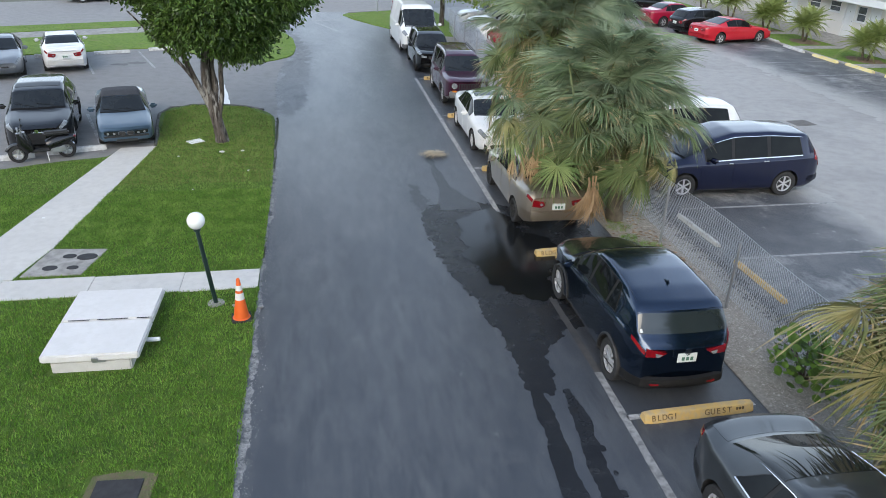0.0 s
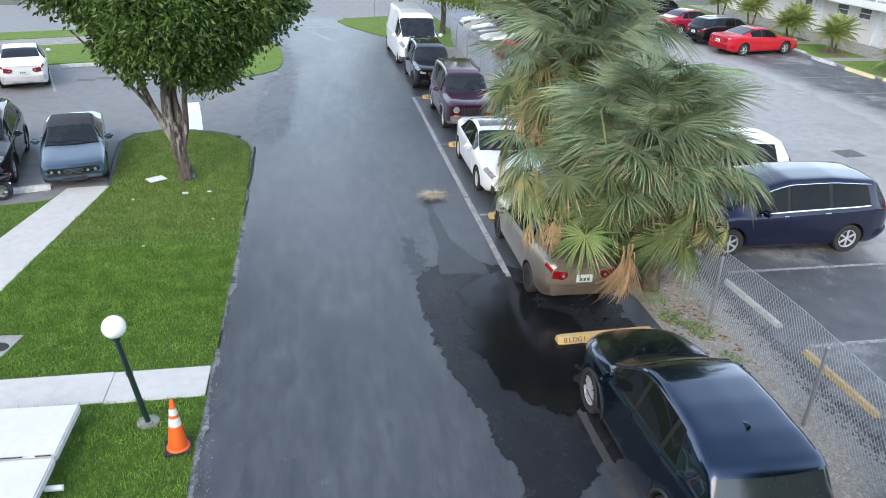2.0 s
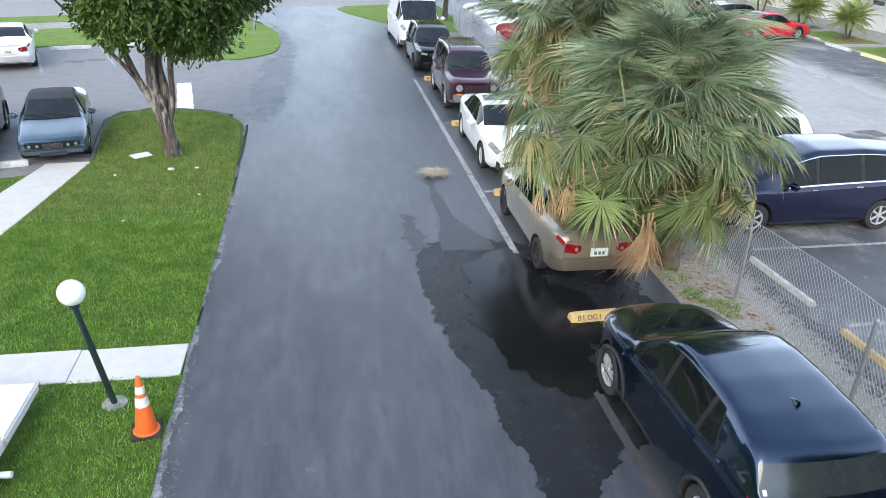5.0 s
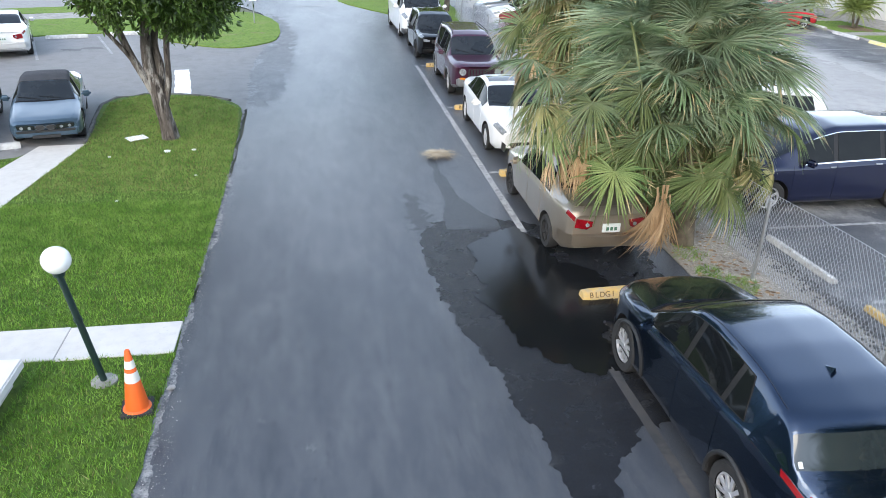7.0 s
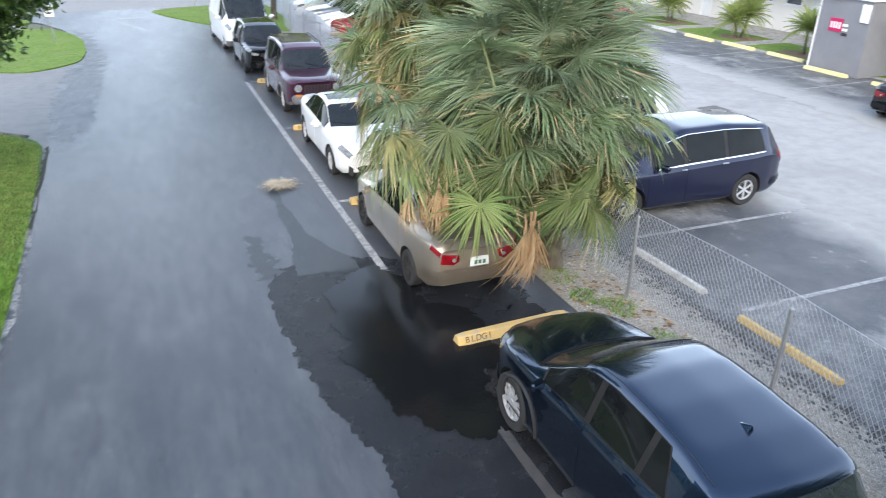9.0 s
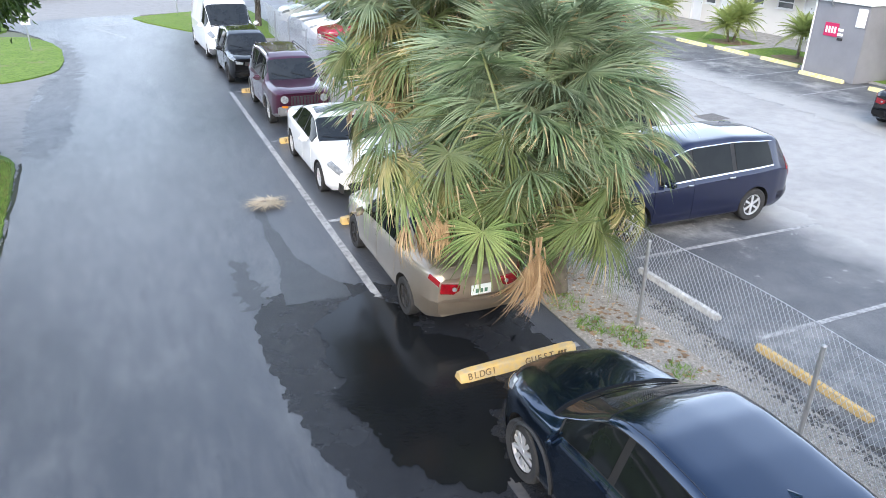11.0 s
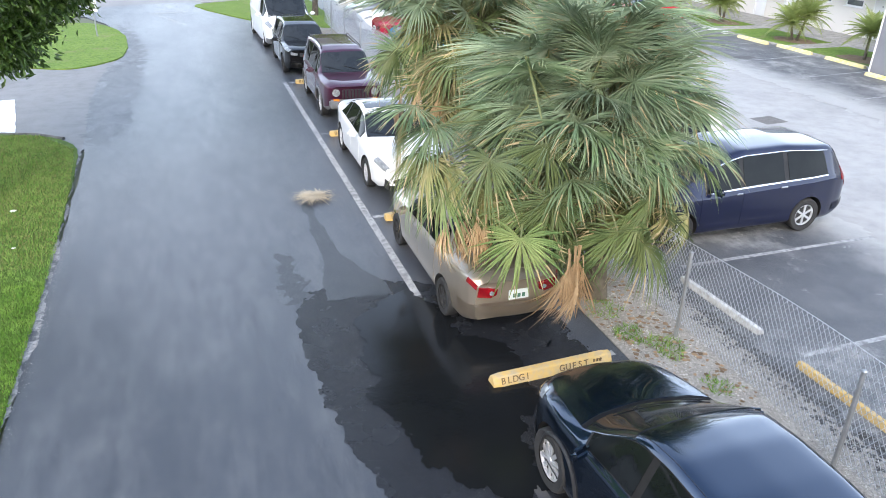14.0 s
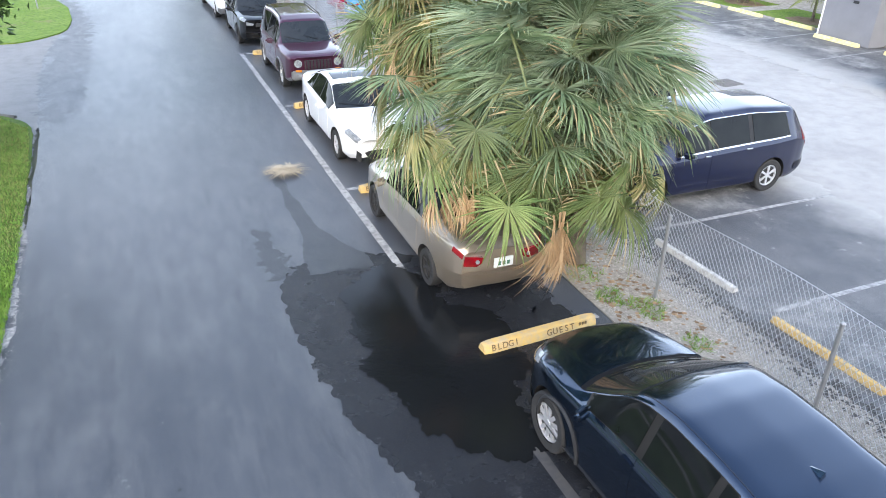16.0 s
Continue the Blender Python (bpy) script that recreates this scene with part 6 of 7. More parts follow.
M_REFLECT = shader("white reflective band", (0.75, 0.74, 0.70), (0.66, 0.65, 0.6), 5.0, 0.4)
M_POLE = shader("dark green painted steel", (0.012, 0.03, 0.028), (0.02, 0.04, 0.036), 4.0, 0.4)
M_GLOBE = shader("white opal globe", (0.86, 0.86, 0.83), (0.82, 0.82, 0.79), 2.0, 0.25, coat=0.5)
M_HOLE = shader("dark rubber mat", (0.02, 0.02, 0.022), (0.04, 0.04, 0.042), 6.0, 0.8)
M_WET = shader("wet dark asphalt", (0.010, 0.011, 0.014), (0.018, 0.020, 0.024), 1.5, 0.24, bump=0.5, bump_scale=95, rough_var=.09, spec=.26)
layer(M_WET, (0.07, 0.072, 0.075), 60.0, .60, .70, .6, 2)
layer(M_WET, (0.22, 0.215, 0.20), 28.0, .71, .735, .8, 3)
layer(M_WET, (0.055, 0.056, 0.058), 2.4, .58, .70, .5, 10)
M_DAMP = shader("damp asphalt", (0.024, 0.027, 0.031), (0.036, 0.039, 0.043), 2.5, 0.38, bump=0.3, bump_scale=110)
M_WATER = shader("still dirty water over asphalt", (0.007, 0.008, 0.009), (0.010, 0.011, 0.012), 1.0, 0.10, bump=0.10, bump_scale=22, spec=.19, rough_var=.05)
M_PAPER = shader("white paper", (0.8, 0.8, 0.79), (0.72, 0.72, 0.71), 6.0, 0.7)


def fence():
    root = thing("chain_link_fence", "sagging galvanised chain-link fence along the gravel strip", "fence", (5.45, 0, .02))
    H = 1.50
    y0, y1 = -4.0, 44.2
    y = 12.15 - 2.98 * 5
    while y < 44:
        bm = tube_bm([(-.06, y, -.15), (-.05, y, .6), (-.03 - .02 * math.sin(y), y + .03, 1.38)], [.03, .03, .028], 8)
        p = part("post", bm, M_GALV, root)
        part("cap", lathe_bm([(.034, 0), (.034, .02), (.02, .035), (0, .04)], 10), M_GALV, p).location = (-.03 - .02 * math.sin(y), y + .03, 1.37)
        y += 2.98
    vs, fs = [], []
    pitch, r = .082, .0038

    def wire(a, b):
        d = (b - a).normalized()
        u = Vector((1, 0, 0))
        w = d.cross(u).normalized()
        o = len(vs)
        for p in (a, b):
            for k in range(3):
                q = k * math.tau / 3
                vs.append(p + (u * math.cos(q) + w * math.sin(q)) * r)
        for k in range(3):
            fs.append((o + k, o + (k + 1) % 3, o + 3 + (k + 1) % 3, o + 3 + k))

    def sag(y, z):
        return .22 - .12 * z + .05 * math.sin(y * 1.05) * z + .03 * math.sin(y * .4), y, z + .05 * math.sin(y * .7) * z / H
    n = int((y1 - y0) / pitch)
    half = H * .62
    for i in range(-int(half / pitch), n):
        ya = y0 + i * pitch
        for s in (0, 1):
            a, b = (ya, ya + half) if s == 0 else (ya + half, ya)
            for k in range(4):
                t0, t1 = k / 4, (k + 1) / 4
                p, q = a + (b - a) * t0, a + (b - a) * t1
                if p < y0 or q < y0:
                    continue
                wire(Vector(sag(p, H * t0 + .03)), Vector(sag(q, H * t1 + .03)))
    part("wire_mesh", mesh_from("wire_mesh", vs, fs, M_WIRE), M_WIRE, root, "diamond wire mesh")
    tw = bmesh.new()
    tube_bm([Vector(sag(y0 + k * .5, H + .03)) for k in range(int((y1 - y0) / .5))], .005, 4, tw)
    part("top_wire", tw, M_WIRE, root)
    return root


fence()


def text_mesh(body, size, mat):
    cu = bpy.data.curves.new("lettering", 'FONT')
    cu.body, cu.size, cu.extrude, cu.align_x, cu.align_y = body, size, .002, 'CENTER', 'CENTER'
    cu.space_character, cu.offset = 1.28, .0015
    ob = bpy.data.objects.new("lettering", cu)
    scene.collection.objects.link(ob)
    me = bpy.data.meshes.new_from_object(ob.evaluated_get(bpy.context.evaluated_depsgraph_get()))
    bpy.data.objects.remove(ob)
    me.materials.clear()
    me.materials.append(mat)
    return me


LETTERS = {c: text_mesh(c, .125, M_INK) for c in "BLDG1UEST"}


def stop_bm(length, seed):
    rnd = random.Random(seed)
    bm = bmesh.new()
    prof = ((-.11, 0), (-.105, .03), (-.065, .125), (-.05, .135), (.05, .135), (.065, .125), (.105, .03), (.11, 0))
    n = 14
    rings = []
    for i in range(n + 1):
        x = -length / 2 + length * i / n
        k = .8 if i in (0, n) else 1
        rings.append([bm.verts.new((x + rnd.uniform(-.004, .004), a * k, max(0, b * (.93 if k < 1 else 1) + rnd.uniform(-.001, .001)))) for a, b in prof])
    for p, q in zip(rings, rings[1:]):
        for j in range(len(prof)):
            bm.faces.new((p[j], p[(j + 1) % len(prof)], q[(j + 1) % len(prof)], q[j]))
    bm.faces.new(rings[0])
    bm.faces.new(rings[-1][::-1])
    bmesh.ops.recalc_face_normals(bm, faces=bm.faces[:])
    return bm


def wheel_stop(label, x, y, rz, mat, length=1.83, letters=False, seed=1, z=0.0, group="wheel stops", slim=1.0):
    root = thing("wheel_stop", label, "wheel stop", (x, y, z), rz, group)
    sb = stop_bm(length, seed)
    for v in sb.verts:
        v.co.y, v.co.z = v.co.y * slim, v.co.z * slim
    part("bar", sb, mat, root)
    if letters:
        slope = Matrix.Translation((0, -.0885, .078)) @ Matrix.Rotation(radians(68), 4, 'X')
        for word, dx, gap in (("BLDG1", -.60, .090), ("GUEST", .30, .095)):
            for k, c in enumerate(word):
                ob = part("letter", LETTERS[c], M_INK, root, "faded black stencilled letter " + c)
                ob.matrix_basis = Matrix.Translation((dx + gap * (k - 2), 0, 0)) @ slope @ Matrix.Translation((0, 0, .004))
        for k in range(3):
            part("stencil_bar", box_bm(.62 + .05 * k, -.0885, .09, .03, .012, .045), M_INK, root, "faded unreadable stencil mark")
    return root


for k, (yy, tilt) in enumerate(((14.90, 3), (9.16, 2.5), (3.4, 2), (20.55, 2), (26.35, 2), (32.5, 2))):
    wheel_stop("yellow concrete wheel stop with black stencilled letters", 3.26 if k else 3.23, yy, tilt, M_YELLOW, letters=True, seed=k, z=.001)
for k in range(11):
    yy = 4.4 + 2.9 * k
    mt = M_YELLOW if k in (0, 1, 2, 3) else M_STOP_WHITE
    wheel_stop("chipped yellow wheel stop behind the fence" if mt is M_YELLOW else "dirty white wheel stop behind the fence", 6.78 - .03 * k if k < 6 else 6.6, yy if k != 4 else 15.75, 90 + (1.5 if k == 3 else 3), mt, seed=20 + k, group="wheel stops behind the fence", slim=.66)
for k, (xx, yy) in enumerate(((24.75, 36.6), (24.95, 34.1), (24.95, 31.2), (24.0, 28.2), (24.0, 25.0), (24.0, 21.9))):
    wheel_stop("bright yellow wheel stop before the apartments", xx, yy, 90, M_YELLOW_NEW, 2.05, seed=40 + k, group="wheel stops by the apartments")
for k, (xx, yy) in enumerate(((24.8, 39.5), (25.2, 42.6), (25.2, 45.6), (25.2, 48.8))):
    wheel_stop("white wheel stop before the apartments", xx, yy, 90, M_STOP_WHITE, 1.9, seed=50 + k, group="wheel stops by the apartments")
for k, (xx, yy) in enumerate(((-11.9, 38.55), (-9.6, 39.5), (-14.3, 37.8), (-9.4, 23.15), (-11.2, 22.5))):
    wheel_stop("white concrete wheel stop at the verge", xx, yy, 17, M_STOP_WHITE, 1.6, seed=60 + k, group="wheel stops in the west lot")

def blotch(outline, z, rough, seed, step=.035, whole=False):
    """A flat sheet over an outline, with a ragged rim: the outline's distance field is roughened and cut by marching squares."""
    p = np.array(outline, float)
    lo, hi = p.min(0) - rough * 2.2, p.max(0) + rough * 2.2
    step = min(step, max(hi - lo) / 14)
    xs, ys = np.arange(lo[0], hi[0] + step, step), np.arange(lo[1], hi[1] + step, step)
    X, Y = np.meshgrid(xs, ys, indexing="ij")
    x, y = X.ravel(), Y.ravel()
    d = np.full(len(x), 1e9)
    ins = np.zeros(len(x), bool)
    for (xa, ya), (xb, yb) in zip(p, np.roll(p, -1, axis=0)):
        ex, ey = xb - xa, yb - ya
        t = np.clip(((x - xa) * ex + (y - ya) * ey) / (ex * ex + ey * ey + 1e-12), 0, 1)
        d = np.minimum(d, np.hypot(x - xa - ex * t, y - ya - ey * t))
        ins ^= ((ya > y) != (yb > y)) & (x < ex * (y - ya) / (ey + 1e-12) + xa)
    f = np.where(ins, -d, d)
    for i in np.nonzero(d < rough * 2.2)[0]:
        a, c = x[i], y[i]
        f[i] += rough * (noise.noise((a * 1.5 + seed, c * 1.5, 0)) + .6 * noise.noise((a * 5 + seed, c * 5, 3)) + .5 * noise.noise((a * 15 + seed, c * 15, 7)))
    F = f.reshape(X.shape)
    F[0, :] = F[-1, :] = F[:, 0] = F[:, -1] = 1.0
    verts, index, faces = [], {}, []

    def corner(i, j):
        k = (i, j)
        if k not in index:
            index[k] = len(verts)
            verts.append((xs[i], ys[j], z))
        return index[k]

    def cross(i, j, k, m):
        key = (i, j, k, m) if (i, j) < (k, m) else (k, m, i, j)
        if key not in index:
            a, c = F[key[0], key[1]], F[key[2], key[3]]
            t = a / (a - c)
            index[key] = len(verts)
            verts.append((xs[key[0]] + (xs[key[2]] - xs[key[0]]) * t, ys[key[1]] + (ys[key[3]] - ys[key[1]]) * t, z))
        return index[key]
    neg = F < 0
    if whole:                   # keep the largest connected sheet
        seen = np.zeros(F.shape, bool)
        best = []
        for a, c in zip(*np.nonzero(neg)):
            if seen[a, c]:
                continue
            seen[a, c] = True
            run, todo = [], [(a, c)]
            while todo:
                q = todo.pop()
                run.append(q)
                for w in ((q[0] + 1, q[1]), (q[0] - 1, q[1]), (q[0], q[1] + 1), (q[0], q[1] - 1)):
                    if neg[w] and not seen[w]:
                        seen[w] = True
                        todo.append(w)
            best = max(best, run, key=len)
        keep = np.zeros(F.shape, bool)
        keep[tuple(np.array(best).T)] = True
        F[neg & ~keep] = 1e-4
        neg = keep
    n, m = F.shape
    cells = neg[:-1, :-1] | neg[1:, :-1] | neg[1:, 1:] | neg[:-1, 1:]
    for i, j in zip(*np.nonzero(cells)):
        ring = ((i, j), (i + 1, j), (i + 1, j + 1), (i, j + 1))
        poly = []
        for q in range(4):
            a, c = ring[q], ring[(q + 1) % 4]
            if neg[a]:
                poly.append(corner(*a))
            if neg[a] != neg[c]:
                poly.append(cross(*a, *c))
        if len(poly) > 2:
            faces.append(poly)
    return mesh_from("sheet", verts, faces, [])


# dark resealed stalls, with ragged edges where the seal ends
for stall_name, stall_edge, stall_label, stall_seed, stall_mat in (
        ("stalls_near_fence", [(5.9, -12), (11.6, -12), (11.9, 0), (11.2, 12), (11.9, 24), (11.4, 36), (11.8, 50), (5.9, 50)], "dark resealed asphalt under parking stalls", 3.0, M_STALL_FENCE),
        ("stalls_near_building", [(25.15, 8), (25.15, 58), (19.6, 58), (18.9, 46), (19.4, 34), (18.8, 22), (19.3, 8)], "dark patched asphalt under parking stalls", 9.0, M_STALL_HOUSE)):
    tagged(part(stall_name, blotch(stall_edge, .0005, .42, stall_seed, .09, True), stall_mat, None), stall_label, "parking lot", kind="structure")

# kerb of the planting strip and the lawn island
structure("kerb", slab_bm([(25.05, 10), (25.25, 10), (25.25, 62), (25.05, 62)], -.2, .06), M_CONC_OLD, "low concrete kerb of the planting strip", "kerb")
kb = bmesh.new()
for pts in ([(-7.24, 23.5), (-7.63, 26.0), (-7.78, 27.2), (-7.55, 28.05), (-6.85, 28.42), (-5.8, 28.4), (-4.9, 28.1), (-4.25, 27.6)],):
    tube_bm([(a, b, .01) for a, b in pts], .06, 6, kb)
structure("kerb_island", kb, shader("dark mossy concrete", (0.10, 0.10, 0.095), (0.17, 0.165, 0.15), 3.0, .95, bump=.8, bump_scale=30, alt2=(0.05, 0.05, 0.045), scale2=7.0), "weathered low kerb round the lawn island", "kerb")
structure("lot_edge", slab_bm([(6.05, -25), (6.3, -25), (6.38, 20), (6.38, 44), (6.15, 44), (6.13, 20)], -.2, .012), M_STALL, "crumbling dark asphalt edge", "parking lot")

M_EDGE = shader("crumbled pale asphalt edge", (0.27, 0.27, 0.268), (0.15, 0.155, 0.162), 5.0, .9, bump=.6, bump_scale=60, alt2=(0.36, 0.355, 0.345), scale2=16.0)
layer(M_EDGE, (0.065, 0.072, 0.083), 3.0, .50, .60, .9, 14)
layer(M_EDGE, (0.06, 0.066, 0.076), 30.0, .54, .64, .7, 3)
edge = blotch([(-3.68, 3), (-3.54, 3), (-3.50, 8), (-3.48, 11), (-3.53, 12.6), (-3.57, 13.6), (-3.53, 15), (-3.58, 16.2), (-3.50, 18), (-3.55, 20), (-3.62, 22), (-3.74, 26.5), (-3.8, 26.6), (-3.72, 23), (-3.68, 18), (-3.66, 12)], .0036, .075, 77.0, .022)
tagged(part("edge_rubble", edge, M_EDGE, None), "crumbled pale edge of the drive along the lawn", "road edge", kind="structure")

# ---- lamp, cone, utility boxes ----
lamp = thing("garden_lamp", "white globe lamp on a dark green leaning post", "lamp", (-4.36, 13.42, .03))
tp = Vector((-.12, -.33, 1.66))
part("post", tube_bm([(0, 0, 0), tp * .5, tp], [.042, .040, .036], 12), M_POLE, lamp, smooth=True)
part("collar", tube_bm([tp * .60, tp * .63], [.047, .047], 12), M_POLE, lamp)
part("neck", tube_bm([tp, tp + Vector((0, 0, .06))], [.06, .07], 14), M_POLE, lamp)
gb = bmesh.new()
bmesh.ops.create_uvsphere(gb, u_segments=32, v_segments=20, radius=.155, matrix=Matrix.Translation(tp + Vector((0, 0, .19))))
part("globe", gb, M_GLOBE, lamp, "white opal glass globe", True)
part("footing", lathe_bm([(.17, -.03), (.16, .02), (.05, .03), (0, .03)], 10), M_CONC_OLD, lamp, "broken concrete footing")

cone = thing("traffic_cone", "orange traffic cone with two white bands on black base", "traffic cone", (-3.84, 12.80, .03), 8)
part("base", box_bm(0, 0, .02, .36, .36, .04, .012), M_HOLE, cone, "black rubber base")


def cone_ring(z0, z1, grow=0.0):
    r = lambda z: .135 + (.028 - .135) * (z - .04) / .78 + grow
    return lathe_bm([(r(z0), z0), (r(z1), z1)], 28)


cb = lathe_bm([(.16, .04), (.135, .06), (.028, .82), (.022, .83), (0, .83)], 28)
part("body", cb, M_ORANGE, cone, smooth=True)
part("band", cone_ring(.42, .55, .003), M_REFLECT, cone, "white reflective band", True)
part("band", cone_ring(.60, .70, .003), M_REFLECT, cone, "white reflective band", True)
for k, (dx, dy) in enumerate(((.2, .12), (-.1, .2))):
    rb = bmesh.new()
    bmesh.ops.create_icosphere(rb, subdivisions=2, radius=.045)
    rr = random.Random(k)
    for v in rb.verts:
        v.co = Vector((v.co.x * 1.3, v.co.y, v.co.z * .5)) + Vector((rr.uniform(-.012, .012), rr.uniform(-.012, .012), 0))
    tagged(part("rock", rb, M_CONC_OLD, None), "chunk of broken grey concrete on the lawn", "stone").location = (-3.84 + dx * 1.6, 13.0 + dy * 1.3, .05)

ub = thing("utility_vault", "white concrete utility vault with two lids on the lawn", "utility box", (-6.04, 12.45, .03), -1)
part("base", box_bm(0, -.02, .10, 1.22, 2.06, .22, .02), M_CONC, ub, "pale grey concrete base")
lid_mat = shader("white painted lid", (0.70, 0.68, 0.66), (0.64, 0.62, 0.60), 1.4, 0.7, bump=.2, bump_scale=60, alt2=(0.62, 0.60, 0.575), scale2=7.0)
for sy, ln in ((-.545, 1.06), (.56, 1.08)):
    part("lid", box_bm(0, sy, .275, 1.5, ln, .13, .022, 2), lid_mat, ub, "white painted lid")
for dx, w in ((-.45, .34), (.1, .5), (.6, .2)):
    part("crack", box_bm(dx, .012, .343, w, .02, .006), M_HOLE, ub, "dark gap between the lids")
part("latch", box_bm(.08, -1.09, .24, .10, .03, .09, .008), M_GALV, ub, "metal latch")
part("hasp", box_bm(.16, -1.095, .215, .16, .012, .02), M_GALV, ub, "metal hasp")
part("pipe_stub", tube_bm([(.70, -.36, .12), (.92, -.36, .12)], [.04, .04], 10), M_WHITE, ub, "white plastic pipe stub")

pad = thing("meter_pad", "weathered concrete pad with four dark covers", "utility pad", (-7.6, 15.46, .03), 0)
part("slab", slab_bm([(-.68, -.58), (.46, -.58), (.70, .58), (-.44, .68)], -.02, .025), M_CONC_OLD, pad)
for dx, dy, r in ((-.22, -.25, .13), (.22, -.27, .10), (.02, .28, .12), (.38, .22, .18)):
    hb = lathe_bm([(r, .0), (r * .97, .010), (r * .8, .012), (0, .012)], 18)
    for v in hb.verts:
        v.co = Vector((v.co.x * 1.15, v.co.y * .85, v.co.z))
    part("cover", hb, M_HOLE, pad, "dark sunken cover").location = (dx, dy, .025)
hatch = thing("ground_hatch", "dark steel ground hatch with a worn earth rim", "hatch", (-5.08, 8.5, .03), -3)
part("plate", box_bm(0, 0, .01, .60, .62, .03, .008), M_HOLE, hatch, "dark grey plate")
part("rim", slab_bm([(-.42, -.4), (.44, -.42), (.46, .38), (.1, .5), (-.38, .40)], -.02, .012), M_SOIL, hatch, "worn earth rim")

# litter on the lawn and the drive
tagged(part("white_board", box_bm(0, 0, .012, .46, .36, .015, .003, rz=35), M_PAPER, None), "white paint-splashed board lying on the grass", "board").location = (-6.1, 23.75, .05)
for k, (lx, ly, s) in enumerate(((-5.2, 22.64, .07), (-4.6, 22.72, .05), (-6.4, 22.3, .035), (-4.3, 20.9, .03), (-5.6, 19.5, .03), (-8.75, 17.9, .03))):
    lb = bmesh.new()
    bmesh.ops.create_icosphere(lb, subdivisions=1, radius=s)
    rr = random.Random(k)
    for v in lb.verts:
        v.co = Vector((v.co.x * 1.3, v.co.y, v.co.z * .5)) * rr.uniform(.8, 1.2)
    tagged(part("litter", lb, M_PAPER, None), "crumpled white paper scrap on the grass", "litter", "scraps of litter").location = (lx, ly, .06)
M_STRAW = leaf_shader("bleached straw frond", (0.42, 0.34, 0.23), (0.55, 0.47, 0.35), trans=.1)
STRAW = [fan_leaf_mesh("frond", M_STRAW, 70 + q, petiole=.25, spread=80, count=18, ragged=.6, tipdroop=.1, fold=.1, nod=0, droop=.1, tan=0) for q in range(2)]
pile = thing("fallen_frond", "dry straw-coloured palm frond lying on the asphalt", "palm frond", (1.22, 22.05, .02), 20)
for k in range(9):
    ob = part("frond", STRAW[k % 2], M_STRAW, pile)
    a = 67 * k - 70
    ob.matrix_basis = Matrix.Translation((-.05 + .09 * math.cos(k * 2.1), -.05 + .09 * math.sin(k * 2.1), .022 + .006 * k)) @ Matrix.Rotation(radians(a), 4, 'Z') @ Matrix.Rotation(radians(1 + (k % 3)), 4, 'X') @ Matrix.Diagonal((.66, .58, .16, 1)) @ Matrix.Translation((0, -.2, 0))
# ---- water on the drive ----
wet = blotch([(.35, 18.0), (.12, 17.2), (.05, 16.4), (.2, 15.2), (.3, 14.2), (.55, 13.0), (.75, 12.0), (.8, 11.0), (.86, 10.1), (1.2, 9.9), (1.36, 10.6), (1.45, 11.0), (1.76, 11.4), (2.0, 11.75), (2.6, 11.8), (3.0, 12.1), (3.2, 12.6), (3.4, 14.6), (3.7, 15.4),
              (4.1, 16.2), (4.0, 17.2), (2.9, 17.4), (2.1, 17.9), (1.5, 18.15), (1.12, 18.2)], .0032, .13, 2.0)
for tx0, tx1, ty in ((.62, .98, 10.06), (1.14, 1.46, 10.06)):
    track = blotch([(tx0 + .22, ty), (tx0 + .16, 9.2), (tx0 + .04, 8.3), (tx0, 7.0), (tx0, 5.5), (tx1, 5.5), (tx1, 7.0), (tx1 + .02, 8.3), (tx1 + .1, 9.2), (tx1 + .06, ty)], .0020, .05, tx0 * 9)
    tagged(part("wet_track", track, M_WET, None), "wet tyre track running down the drive", "wet ground", kind="structure")
tagged(part("wet_patch", wet, M_WET, None), "dark wet asphalt round the puddle", "wet ground", kind="structure")
trail = blotch([(.62, 17.6), (.72, 18.3), (.86, 19.2), (.86, 20.2), (.84, 21.8), (1.06, 21.8), (1.08, 20.2), (1.2, 19.2), (1.45, 18.5), (1.7, 17.9), (1.7, 17.6)], .0046, .07, 9.0)
tagged(part("wet_trail", trail, M_DAMP, None), "narrow wet trail down the drive", "wet ground", kind="structure")
puddle = blotch([(1.5, 17.5), (1.05, 16.9), (.86, 16.2), (.84, 15.4), (.88, 14.6), (1.02, 13.8), (1.3, 13.25), (1.75, 12.95), (2.15, 12.95), (2.35, 13.5), (2.55, 14.2), (2.9, 14.65), (3.0, 15.05), (2.8, 15.6), (2.4, 16.2), (2.25, 17.2), (1.95, 17.6)], .0102, .24, 5.0, .028, True)
tagged(part("puddle", puddle, M_WATER, None), "still dirty puddle reflecting the palms", "puddle", kind="structure")

for k, (wx, wy, wr) in enumerate(((3.2, 15.9, .35), (3.7, 15.2, .25), (.95, 8.0, .05), (1.48, 7.7, .06), (1.5, 8.6, .05), (1.52, 8.1, .04))):
    ring = [(wx + wr * 1.2 * math.cos(a), wy + wr * 1.5 * math.sin(a)) for a in [j * math.tau / 10 for j in range(10)]]
    tagged(part("wet_spot", blotch(ring, .0036 if k not in (0, 1) else .0062, wr * .8, 50.0 + k), M_WET, None), "small dark splash of water on asphalt", "wet ground", kind="structure")

splash = blotch([(.02, 17.7), (-.02, 18.3), (.06, 18.9), (.1, 19.5), (.3, 19.4), (.3, 18.8), (.36, 18.2), (.42, 17.7)], .0040, .22, 77.0)
tagged(part("wet_splash", splash, M_DAMP, None), "ragged drying splash beside the wet patch", "wet ground", kind="structure")

